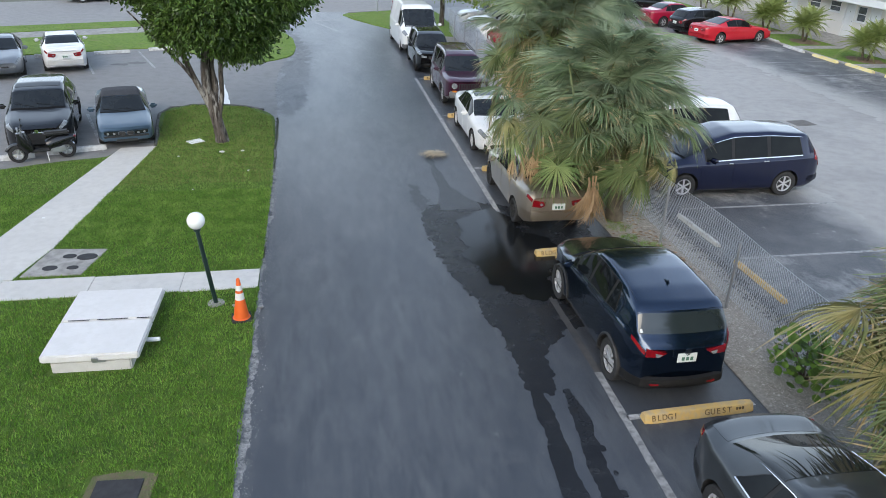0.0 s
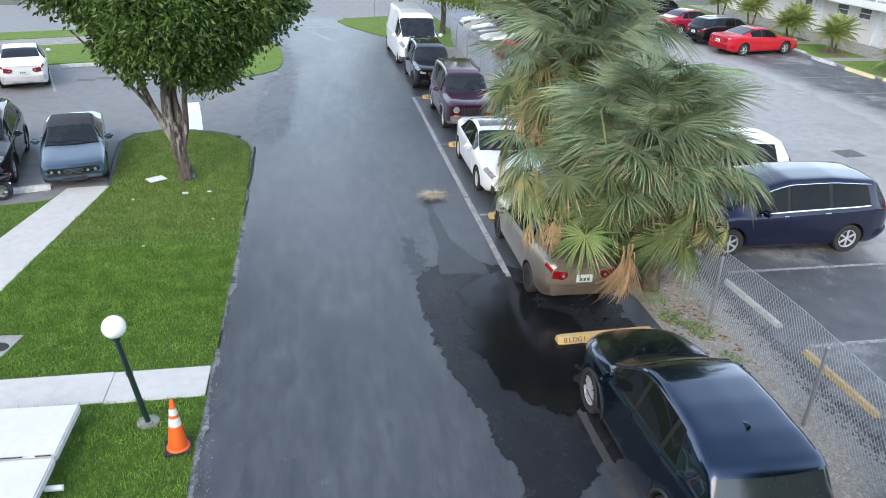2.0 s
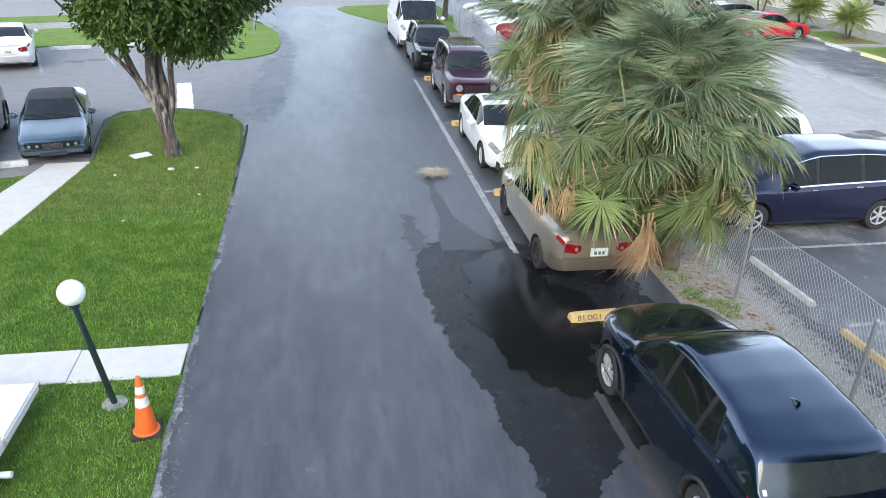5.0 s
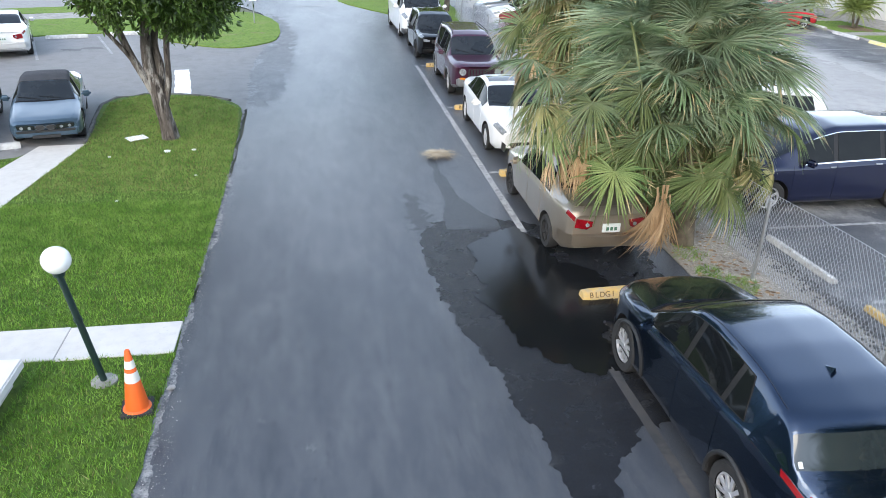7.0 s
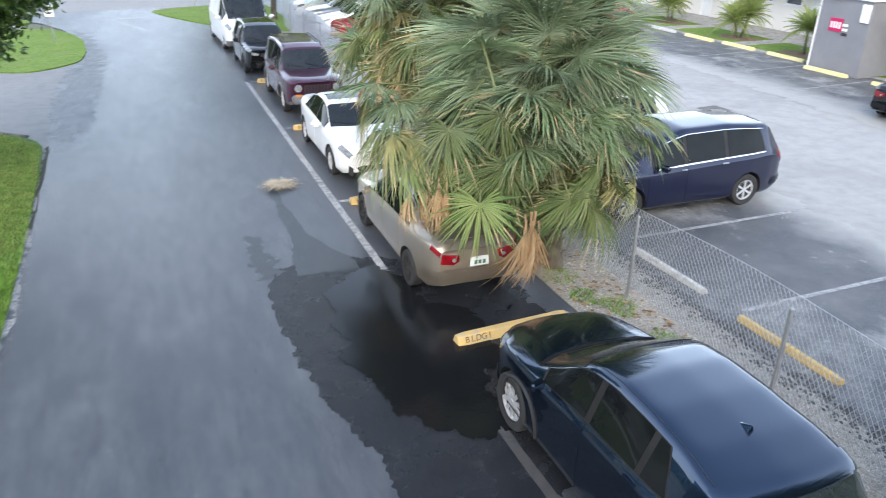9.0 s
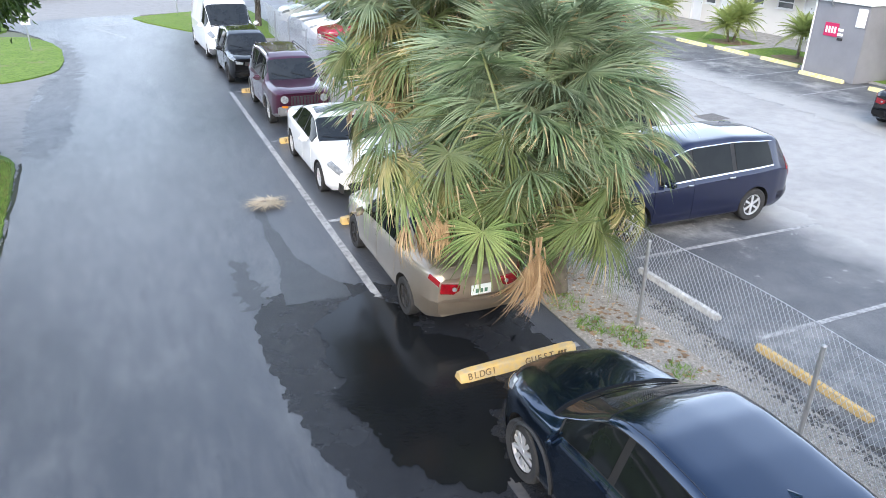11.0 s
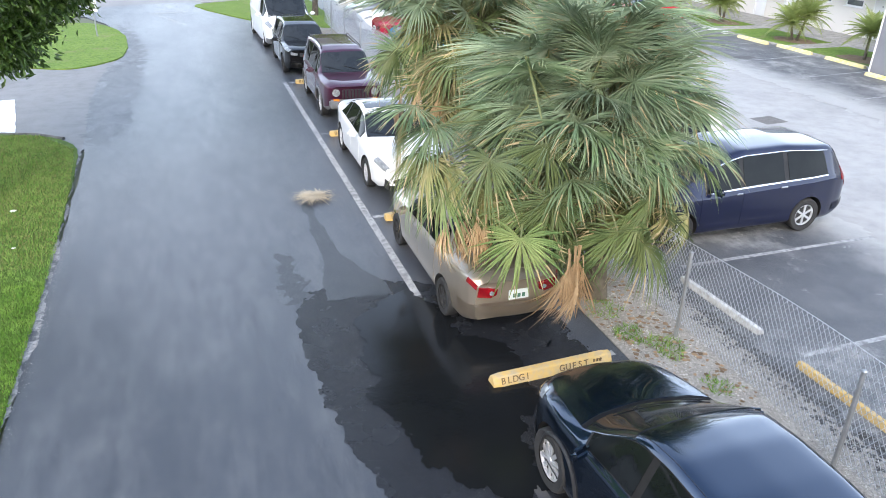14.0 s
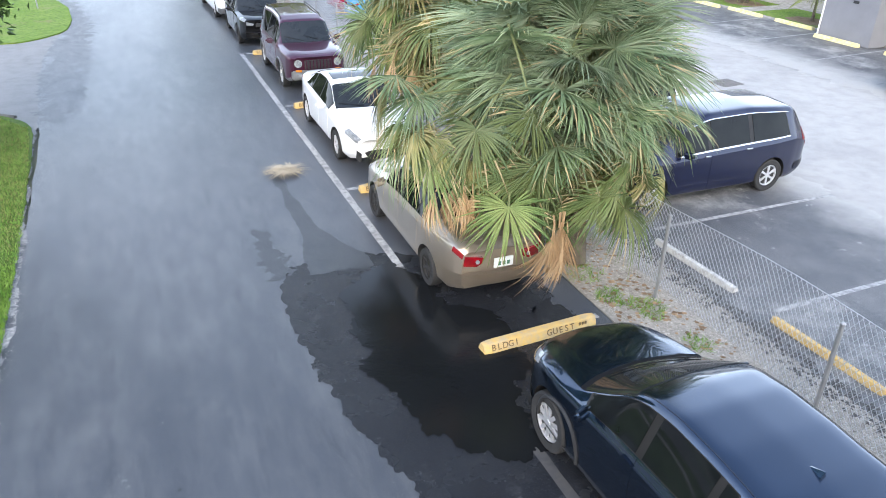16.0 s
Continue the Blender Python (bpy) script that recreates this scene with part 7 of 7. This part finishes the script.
worn = blotch([(-3.7, 27.2), (-3.2, 26.9), (-2.8, 29.0), (-2.6, 34.0), (-2.6, 39.0), (-3.0, 43.0), (-4.0, 46.0), (-3.4, 42.0), (-3.4, 38.5), (-3.7, 36.0), (-3.9, 33.0), (-3.85, 30.0)], .0028, .42, 31.0, .06)
tagged(part("worn_asphalt", worn, M_WORN, None), "paler worn asphalt where the lot joins the drive", "road", kind="structure")

# ---- storm drain in the east lot ----
M_OLD_IRON = shader("dark rusted iron", (0.12, 0.115, 0.11), (0.17, 0.16, 0.15), 6.0, .8)
dr = thing("storm_drain", "dark rusty storm drain grate in pale asphalt", "drain", (15.45, 24.75, 0), 6)
part("frame", box_bm(0, 0, -.004, .85, .7, .012, .003), M_OLD_IRON, dr)
for k in range(8):
    part("grate_bar", box_bm(-.33 + .094 * k, 0, .002, .035, .6, .012), M_OLD_IRON, dr)

# ---- apartment building ----
M_PANE = shader("grey window glass", (0.10, 0.11, 0.12), (0.16, 0.17, 0.18), 2.0, 0.08, spec=0.8)
M_DOOR = shader("white painted door", (0.78, 0.78, 0.77), (0.72, 0.72, 0.71), 2.0, 0.5)
M_SIGN = shader("crimson enamel", (0.55, 0.02, 0.10), (0.48, 0.02, 0.09), 3.0, 0.35)


def opening_wall(name, x, thick, y0, y1, z0, z1, holes, mat, label):
    """A wall along y with openings (y0, y1, z0, z1) right through it."""
    ys = sorted({y0, y1, *(h[0] for h in holes), *(h[1] for h in holes)})
    bm = bmesh.new()
    for a, b in zip(ys, ys[1:]):
        cuts = sorted((h[2], h[3]) for h in holes if h[0] <= a + 1e-6 and h[1] >= b - 1e-6)
        z = z0
        for lo, hi in cuts + [(z1, z1)]:
            if lo - z > 1e-4:
                bmesh.ops.create_cube(bm, size=1.0, matrix=Matrix.Translation((x + thick / 2, (a + b) / 2, (z + lo) / 2)) @ Matrix.Diagonal((thick, b - a, lo - z, 1)))
            z = hi
    return structure(name, bm, mat, label, "wall")


doors, wins = [], []
for base in (26.0, 34.2, 42.4, 50.6):
    doors += [(base + .75, base + 1.65), (base - 1.55, base - .65)]
    wins += [(base - .35, base + .5, 1.10, 2.02), (base - 4.0, base - 2.85, 1.42, 2.08), (base - 6.05, base - 4.95, 1.42, 2.08)] if base != 42.4 else \
        [(base - .3, base + .55, 1.10, 2.02), (base - 3.9, base - 2.75, 1.42, 2.08), (base - 5.9, base - 4.8, 1.42, 2.08)]
holes = [(a, b, .06, 2.10) for a, b in doors] + wins
holes = [h for h in holes if 12 < h[0] and h[1] < 62]
opening_wall("wall_apartments_lower", 31.0, .25, 12, 62, .0, 2.27, holes, M_WALL, "cream painted ground floor wall of the apartments")
up = [(b + o, b + o + 1.2, 3.6, 4.7) for b in (14, 19, 24, 29, 34, 39, 44, 49, 54, 59) for o in (0.0, 2.4)]
opening_wall("wall_apartments_upper", 31.0, .25, 12, 62, 2.66, 5.3, [(a, b, c, d) for a, b, c, d in up if b < 62], M_WALL, "cream painted upper wall of the apartments")
structure("wall_back", box_bm(38.2, 37, 2.7, .3, 50, 5.4), M_WALL, "plain rear wall of the apartments", "wall")
structure("wall_side_south", box_bm(34.6, 11.85, 2.7, 7.4, .3, 5.4), M_WALL, "plain end wall of the apartments", "wall")
structure("wall_side_north", box_bm(34.6, 62.15, 2.7, 7.4, .3, 5.4), M_WALL, "plain end wall of the apartments", "wall")
structure("roof_apartments", box_bm(33.8, 37, 5.5, 9.4, 51, .25, .03), M_WHITE, "flat white roof slab of the apartments", "roof")
structure("balcony_slab", box_bm(30.35, 37, 2.46, 1.3, 50, .39, .015), M_WHITE, "white painted balcony slab over the walkway", "balcony")
for a, b in doors:
    if not (12 < a and b < 62):
        continue
    d = thing("door", "white panelled apartment door with a small peephole", "door", (31.04, (a + b) / 2, .06), 0, "apartment doors")
    w = b - a
    part("leaf", box_bm(.03, 0, 1.0, .05, w - .08, 2.0, .006), M_DOOR, d)
    for sy in (-1, 1):
        part("jamb", box_bm(-.01, sy * (w / 2 - .02), 1.02, .12, .04, 2.04), M_WHITE, d)
    part("knob", lathe_round(.03, .05, (-.01, -w * .36, 1.0)), M_CHROME, d, "metal knob")
    part("peephole", box_bm(.0, 0, 1.55, .02, .05, .05), M_TRIM, d)
for a, b, c, e in [h for h in wins if 12 < h[0] and h[1] < 62] + [u for u in up if u[1] < 62]:
    wd = thing("window", "sash window with a white frame and grey panes", "window", (31.05, (a + b) / 2, (c + e) / 2), 0, "apartment windows")
    w, h = b - a, e - c
    for sy in (-1, 1):
        part("frame", box_bm(0, sy * (w / 2 - .025), 0, .09, .05, h), M_WHITE, wd)
    for sz in (-1, 0, 1):
        part("rail", box_bm(.004, 0, sz * (h / 2 - .025), .08, w - .1, .05), M_WHITE, wd)
    for sz in (-1, 1):
        part("pane", box_bm(.02, 0, sz * h / 4, .012, w - .1, h / 2 - .05), M_PANE, wd, "grey glass pane")
    part("sill", box_bm(-.07, 0, -h / 2 - .02, .16, w + .1, .04, .008), M_WHITE, wd)
rail = thing("balcony_railing", "white balcony railing of flat horizontal boards", "railing", (29.78, 0, 2.655))
y = 13.0
while y < 62:
    part("post", box_bm(0, y, .56, .09, .09, 1.12, .006), M_WHITE, rail)
    if y < 59:
        for k in range(5):
            part("board", box_bm(.03, y + 1.36, .16 + .2 * k, .03, 2.62, .12, .004), M_WHITE, rail)
        part("handrail", box_bm(0, y + 1.36, 1.1, .10, 2.62, .06, .008), M_WHITE, rail)
    y += 2.72

for k, yy in enumerate((29.8, 34.6, 39.9, 45.0)):
    structure("path_to_door", slab_bm([(25.1, yy - .45), (28.25, yy - .4), (28.25, yy + .5), (25.1, yy + .45)], -.1, .062), M_CONC_OLD, "short concrete path across the planting strip", "pavement")
M_MULCH = shader("brown mulch", (0.16, 0.11, 0.075), (0.24, 0.18, 0.12), 4.0, .95, bump=1.0, bump_scale=40)
for mx, my in ((27.0, 41.8), (26.75, 36.1), (26.3, 31.5), (27.0, 46.0), (27.0, 50.5)):
    ring = [(mx + .8 * math.cos(a), my + 1.1 * math.sin(a)) for a in [j * math.tau / 16 for j in range(16)]]
    tagged(part("mulch_bed", blotch(ring, .056, .2, mx + my), M_MULCH, None), "brown mulch under a small palm", "mulch", kind="structure")

# grey store room before the apartments
shed = thing("store_room", "grey stucco store room with a crimson sign", "shed", (24.2, 28.1, 0))
part("wall", box_bm(1.6, 0, 1.42, 3.2, 2.36, 2.84, .02), M_GREY_WALL, shed)
part("roof", box_bm(1.6, 0, 2.88, 3.4, 2.5, .09, .01), M_WHITE, shed, "thin white roof edge")
part("corner_trim", box_bm(-.005, 1.2, 1.42, .05, .05, 2.84), M_WHITE, shed, "white corner strip")
sg = part("sign_plate", box_bm(-.02, .28, 1.83, .03, .62, .50, .005), M_SIGN, shed, "crimson sign with white bars")
for k in range(4):
    part("sign_bar", box_bm(-.04, .48 - .13 * k, 1.83, .012, .08, .24), M_PAPER, sg)
for k in range(3):
    part("notice", box_bm(-.02, -.14 - .02 * k, 1.86 - .17 * k, .02, .24, .10), M_PAPER if k != 2 else M_TRIM, shed, "small white notice")
part("meter_panel", box_bm(-.03, -.92, 2.38, .05, .38, .66, .008), M_PAPER, shed, "white panel")
fl = part("flood_light", box_bm(-.22, .42, 3.02, .30, .30, .14, .03), M_GALV, shed, "grey flood lamp")
part("bracket", tube_bm([(-.02, .42, 2.66), (-.12, .42, 2.8), (-.2, .42, 2.96)], .03, 6), M_GALV, shed)
gb2 = thing("utility_cabinet", "dull green metal utility cabinet beside the store room", "utility box", (26.4, 25.9, .05))
part("body", box_bm(0, 0, .5, 1.4, .8, 1.0, .02), shader("dull green paint", (0.12, 0.17, 0.12), (0.15, 0.2, 0.15), 2.0, .6), gb2)
part("door", box_bm(-.705, 0, .5, .02, .7, .85, .005), shader("dull green door paint", (0.13, 0.18, 0.13), (0.16, 0.21, 0.16), 2.0, .6), gb2)

# a belt of trees far off, all round
M_FAR_TREES = shader("distant tree foliage", (0.035, 0.06, 0.02), (0.07, 0.105, 0.035), 0.25, 0.95, bump=1.0, bump_scale=3.0, alt2=(0.02, 0.03, 0.012), scale2=1.2)
belt = bmesh.new()
rows = []
for k in range(480):
    a = k * math.tau / 480
    h = 13 + 3.5 * noise.noise((math.cos(a) * 9, math.sin(a) * 9, 0)) + 2.5 * noise.noise((math.cos(a) * 40, math.sin(a) * 40, 2))
    ring = []
    for j, f in enumerate((0, .35, .7, .92, 1.0, .92, .35, 0)):
        r = 150 + (-4, -5, -4, -2, 0, 2, 5, 4)[j] + 1.8 * noise.noise((math.cos(a) * 60, math.sin(a) * 60, j * 1.3))
        ring.append(belt.verts.new((math.cos(a) * r, 40 + math.sin(a) * r, h * f - .3)))
    rows.append(ring)
for k in range(480):
    p, q = rows[k], rows[(k + 1) % 480]
    for j in range(7):
        belt.faces.new((p[j], q[j], q[j + 1], p[j + 1]))
structure("backdrop", belt, M_FAR_TREES, "dark green belt of distant trees closing the view", "backdrop")
# added out of view: tall and dark so the car windows reflect less sky
M_DARK_WALL = shader("dark unseen reflection wall", (0.045, 0.05, 0.042), (0.07, 0.075, 0.065), .4, .9)
structure("wall_west", box_bm(-34, 0, 5.5, .4, 60, 11.0), M_DARK_WALL, "unseen dark wall added on the west side to darken window reflections", "wall")
structure("wall_south", box_bm(0, -28, 3.0, 68, .4, 6.0), M_GREY_WALL, "plain grey wall closing the south side", "wall")

# ---- signs ----
def sign_post(label, x, y, h, w, t, mat):
    root = thing("sign_post", label, "sign", (x, y, 0))
    part("pole", tube_bm([(0, 0, -.05), (0, 0, h)], [.03, .028], 8), M_GALV, root)
    part("panel", box_bm(0, -.04, h - t / 2, w, .012, t, .004), mat, root)
    for k in range(2):
        part("panel_bar", box_bm(0, -.05, h - t * (.35 + .3 * k), w * .7, .004, t * .12), M_TRIM, root)


sign_post("small white sign on a steel post in the grass", -4.6, 42.7, 1.5, .35, .45, M_PAPER)
sign_post("tall steel street sign post at the corner", 2.1, 53.6, 3.2, .5, .3, M_PAPER)
sign_post("steel sign post on the lot verge", -18.6, 40.6, 3.0, .4, .5, M_PAPER)

# ---- motor scooter ----
def scooter(x, y, rz):
    root = thing("motor_scooter", "black motor scooter parked by the lawn", "scooter", (x, y, 0), rz)
    tm = lathe_bm([(.15, -.05), (.22, -.05), (.245, -.03), (.25, 0), (.245, .03), (.22, .05), (.15, .05)], 24)
    me = bpy.data.meshes.new("tyre")
    tm.to_mesh(me)
    tm.free()
    me.materials.append(M_TYRE)
    rb = rim_bm(.15, 5, 0)
    rm = bpy.data.meshes.new("rim")
    rb.to_mesh(rm)
    rb.free()
    rm.materials.append(M_RIM)
    for xx in (-.62, .62):
        w = part("wheel", me, M_TYRE, root)
        w.matrix_basis = Matrix.Translation((xx, 0, .25)) @ Matrix.Rotation(radians(90), 4, 'X')
        part("rim", rm, M_RIM, w).location = (0, 0, .02)
    part("floorboard", box_bm(.05, 0, .30, .55, .26, .08, .03, 3), M_TRIM, root)
    part("front_shield", tube_bm([(.30, 0, .30), (.42, 0, .55), (.46, 0, .85)], [.15, .19, .12], 12), P_BLACK, root, smooth=True)
    part("rear_body", tube_bm([(-.15, 0, .42), (-.45, 0, .52), (-.85, 0, .60)], [.16, .19, .07], 12), P_BLACK, root, smooth=True)
    part("seat", box_bm(-.42, 0, .76, .68, .27, .11, .045, 3), M_TRIM, root, "black padded seat")
    part("fork", tube_bm([(.62, .0, .25), (.50, 0, .6), (.44, 0, .95)], [.04, .04, .03], 8), M_GALV, root)
    part("handlebar", tube_bm([(.38, -.32, .98), (.44, -.12, 1.0), (.44, .12, 1.0), (.38, .32, .98)], .018, 8), M_TRIM, root)
    for sy in (-1, 1):
        part("mirror", box_bm(.40, sy * .30, 1.14, .03, .12, .08, .02), M_TRIM, root)
        part("mirror_stalk", tube_bm([(.42, sy * .2, .99), (.40, sy * .28, 1.11)], .007, 6), M_TRIM, root)
    part("headlight", lathe_round(.08, .05, (0, 0, 0)), M_CLEAR_LAMP, root).matrix_basis = Matrix.Translation((.52, 0, .93)) @ Matrix.Rotation(radians(90), 4, 'Z')
    part("mudguard", tube_bm([(.62 + math.cos(a) * .28, 0, .25 + math.sin(a) * .28) for a in [radians(20 + 20 * k) for k in range(8)]], .05, 6), P_BLACK, root)
    part("tail_light", box_bm(-.88, 0, .62, .06, .16, .07, .02), M_RED_LAMP, root, "red tail lamp")
    part("engine", box_bm(-.42, .06, .30, .42, .2, .2, .05, 3), M_GALV, root, "grey engine casing")
    part("exhaust", tube_bm([(-.2, -.15, .24), (-.85, -.17, .34)], [.05, .055], 10), M_CHROME, root)
    part("stand", tube_bm([(-.1, .1, .25), (-.12, .22, .0)], .012, 6), M_GALV, root)


scooter(-10.1, 22.45, 200)

# ---- oil stains ----
M_OIL = shader("oil stain", (0.05, 0.05, 0.05), (0.08, 0.078, 0.076), 3.0, 0.5)
for k, (ox, oy, r) in enumerate(((-11.0, 35.9, .3), (-10.3, 36.2, .28), (21.5, 33.2, .4), (9.5, 12.9, .3))):
    ring = [(ox + r * 1.3 * math.cos(a), oy + r * .8 * math.sin(a)) for a in [j * math.tau / 14 for j in range(14)]]
    tagged(part("oil_stain", blotch(ring, .0036, .12, 30.0 + k), M_OIL, None), "dark oil stain on the asphalt", "stain", kind="structure")

# ---- loose ground cover ----
rng = np.random.default_rng(4)


def inside(poly, x, y):
    p = np.array(poly)
    res = np.zeros(len(x), bool)
    for (xa, ya), (xb, yb) in zip(p, np.roll(p, -1, axis=0)):
        hit = ((ya > y) != (yb > y)) & (x < (xb - xa) * (y - ya) / (yb - ya + 1e-12) + xa)
        res ^= hit
    return res


def blades(name, label, n, x0, x1, y0, y1, keep, drop, h, mat, z=.028, lean=.5, seed=1):
    r = np.random.default_rng(seed)
    x, y = r.uniform(x0, x1, n), r.uniform(y0, y1, n)
    ok = inside(keep, x, y)
    for d in drop:
        ok &= ~inside(d, x, y)
    x, y = x[ok], y[ok]
    m = len(x)
    a = r.uniform(0, math.tau, m)
    hh = h * r.uniform(.5, 1.25, m)
    w = .006 + .004 * r.random(m)
    lx, ly = r.normal(0, lean, m) * hh, r.normal(0, lean, m) * hh
    dx, dy = np.cos(a) * w, np.sin(a) * w
    v = np.empty((m, 3, 3))
    v[:, 0] = np.stack([x - dx, y - dy, np.full(m, z - .01)], 1)
    v[:, 1] = np.stack([x + dx, y + dy, np.full(m, z - .01)], 1)
    v[:, 2] = np.stack([x + lx, y + ly, z + hh], 1)
    me = bpy.data.meshes.new(name)
    me.vertices.add(m * 3)
    me.vertices.foreach_set("co", v.ravel())
    me.loops.add(m * 3)
    me.loops.foreach_set("vertex_index", np.arange(m * 3))
    me.polygons.add(m)
    me.polygons.foreach_set("loop_start", np.arange(m) * 3)
    me.polygons.foreach_set("loop_total", np.full(m, 3))
    me.update()
    me.validate()
    me.materials.append(mat)
    return tagged(part(name, me, mat, None), label, "grass", kind="stuff")


M_BLADE = island_leaf("grass blade", (0.085, 0.205, 0.020), (0.215, 0.36, 0.062), .5, .3)
LAWN_AREA = [(-16, 6), (-3.6, 6), (-3.6, 20), (-3.72, 24), (-3.9, 26.6), (-4.9, 28.0), (-6.8, 28.35), (-7.6, 27.4), (-7.2, 23.4), (-8.4, 22.4), (-11.1, 21.5), (-16, 20)]
WALKS = [[(-30, 13.9), (-3.5, 13.96), (-3.5, 14.76), (-30, 14.72)], [(-9.6, 14.7), (-8.4, 14.7), (-8.05, 16.2), (-7.2, 23.4), (-8.2, 23.3), (-9.38, 16.72)], [(-8.3, 14.85), (-7.14, 14.87), (-6.9, 16.05), (-8.05, 16.2)],
         [(-6.75, 11.35), (-5.35, 11.35), (-5.3, 13.6), (-6.75, 13.6)], [(-5.5, 8.0), (-4.65, 8.0), (-4.65, 8.95), (-5.5, 8.95)]]
M_BLADE_PALE = island_leaf("pale grass blade", (0.11, 0.23, 0.035), (0.24, 0.36, 0.085), .5, .3)
blades("grass", "dense green blades of mown lawn grass", 290000, -14, -3.6, 6, 19.5, LAWN_AREA, WALKS, .055, M_BLADE, seed=1)
blades("grass_island", "green blades of lawn grass under the tree", 170000, -12, -3.6, 16.5, 28.5, LAWN_AREA, WALKS, .055, M_BLADE_PALE, seed=2)
M_DRYBLADE = island_leaf("dry grass blade", (0.22, 0.20, 0.07), (0.30, 0.27, 0.11), .4, .3)
blades("dry_grass", "scattered straw-coloured blades in the lawn", 16000, -12, -3.6, 8, 28, LAWN_AREA, WALKS, .05, M_DRYBLADE, seed=3)
blades("sparse_grass", "sparse tan blades in the shaded grass under the tree", 26000, -7.6, -3.7, 20, 28.4, LAWN_AREA, WALKS, .045, M_DRYBLADE, seed=8)
for k, (wx, wy, wr, wn2) in enumerate(((4.74, 15.37, .22, 420), (5.08, 14.9, .26, 620), (5.21, 13.93, .18, 260), (4.75, 16.2, .3, 500), (5.0, 12.9, .15, 160), (4.9, 17.6, .35, 500))):
    ring = [(wx + wr * math.cos(a) * (1 + .3 * math.sin(3 * a + k)), wy + wr * 1.3 * math.sin(a)) for a in [j * math.tau / 12 for j in range(12)]]
    blades("weeds", "tuft of green weeds in the gravel strip", wn2, wx - wr * 1.4, wx + wr * 1.4, wy - wr * 1.4, wy + wr * 1.4, ring, [], .07, M_BLADE_PALE if k % 2 else M_BLADE, seed=50 + k, lean=.9)


def pebbles(name, label, n, poly, size, mat, seed, z=.02, flat=.6):
    r = np.random.default_rng(seed)
    p = np.array(poly)
    x, y = r.uniform(p[:, 0].min(), p[:, 0].max(), n), r.uniform(p[:, 1].min(), p[:, 1].max(), n)
    ok = inside(poly, x, y)
    x, y = x[ok], y[ok]
    m = len(x)
    s = size * r.uniform(.4, 1.5, m) ** 1.4
    o = np.array([(1, 0, 0), (0, 1, 0), (-1, 0, 0), (0, -1, 0), (0, 0, 1), (0, 0, -1)], float)
    a = r.uniform(0, math.tau, m)
    v = o[None] * (s[:, None, None] * r.uniform(.6, 1.3, (m, 6, 1)))
    v[:, :, 2] *= flat
    c, sn = np.cos(a)[:, None], np.sin(a)[:, None]
    vx, vy = v[:, :, 0] * c - v[:, :, 1] * sn + x[:, None], v[:, :, 0] * sn + v[:, :, 1] * c + y[:, None]
    V = np.stack([vx, vy, v[:, :, 2] + z + s[:, None] * .2], 2).reshape(-1, 3)
    f = np.array([(0, 1, 4), (1, 2, 4), (2, 3, 4), (3, 0, 4), (1, 0, 5), (2, 1, 5), (3, 2, 5), (0, 3, 5)])
    F = (f[None] + (np.arange(m) * 6)[:, None, None]).reshape(-1, 3)
    me = mesh_from(name, V.tolist(), F.tolist(), mat)
    return tagged(part(name, me, mat, None), label, "gravel", kind="stuff")


M_PEBBLE = shader("pale limestone pebbles", (0.27, 0.255, 0.235), (0.46, 0.44, 0.41), 5.0, 0.9, per_island=.4)
M_LITTER_LEAF = shader("brown leaf litter", (0.20, 0.13, 0.08), (0.30, 0.21, 0.13), 5.0, 0.9, per_island=.5)
STRIP = [(4.5, 7), (6.15, 7), (6.2, 24), (4.5, 24)]
pebbles("gravel_stones", "pale limestone pebbles strewn over the strip", 46000, STRIP, .0085, M_PEBBLE, 1)
pebbles("gravel_rubble", "larger broken stones on the gravel strip", 1500, [(4.5, 7), (6.0, 7), (6.05, 17), (4.6, 17)], .016, M_PEBBLE, 2)
pebbles("edge_rubble_stones", "dark broken asphalt crumbs along the lot's edge", 2600, [(5.95, 7), (6.4, 7), (6.4, 20), (5.95, 20)], .026, M_OIL, 6, .012, .5)
pebbles("leaf_litter", "brown leaf litter under the palms", 900, [(4.45, 13), (5.6, 13.6), (5.6, 22), (4.45, 22)], .03, M_LITTER_LEAF, 3, .03, .18)
pebbles("edge_grit", "pale grit along the broken asphalt edge", 2600, [(-3.66, 6), (-3.38, 6), (-3.30, 12), (-3.45, 14), (-3.4, 18), (-3.5, 22), (-3.7, 22)], .0055, M_PEBBLE, 4, .004, .5)
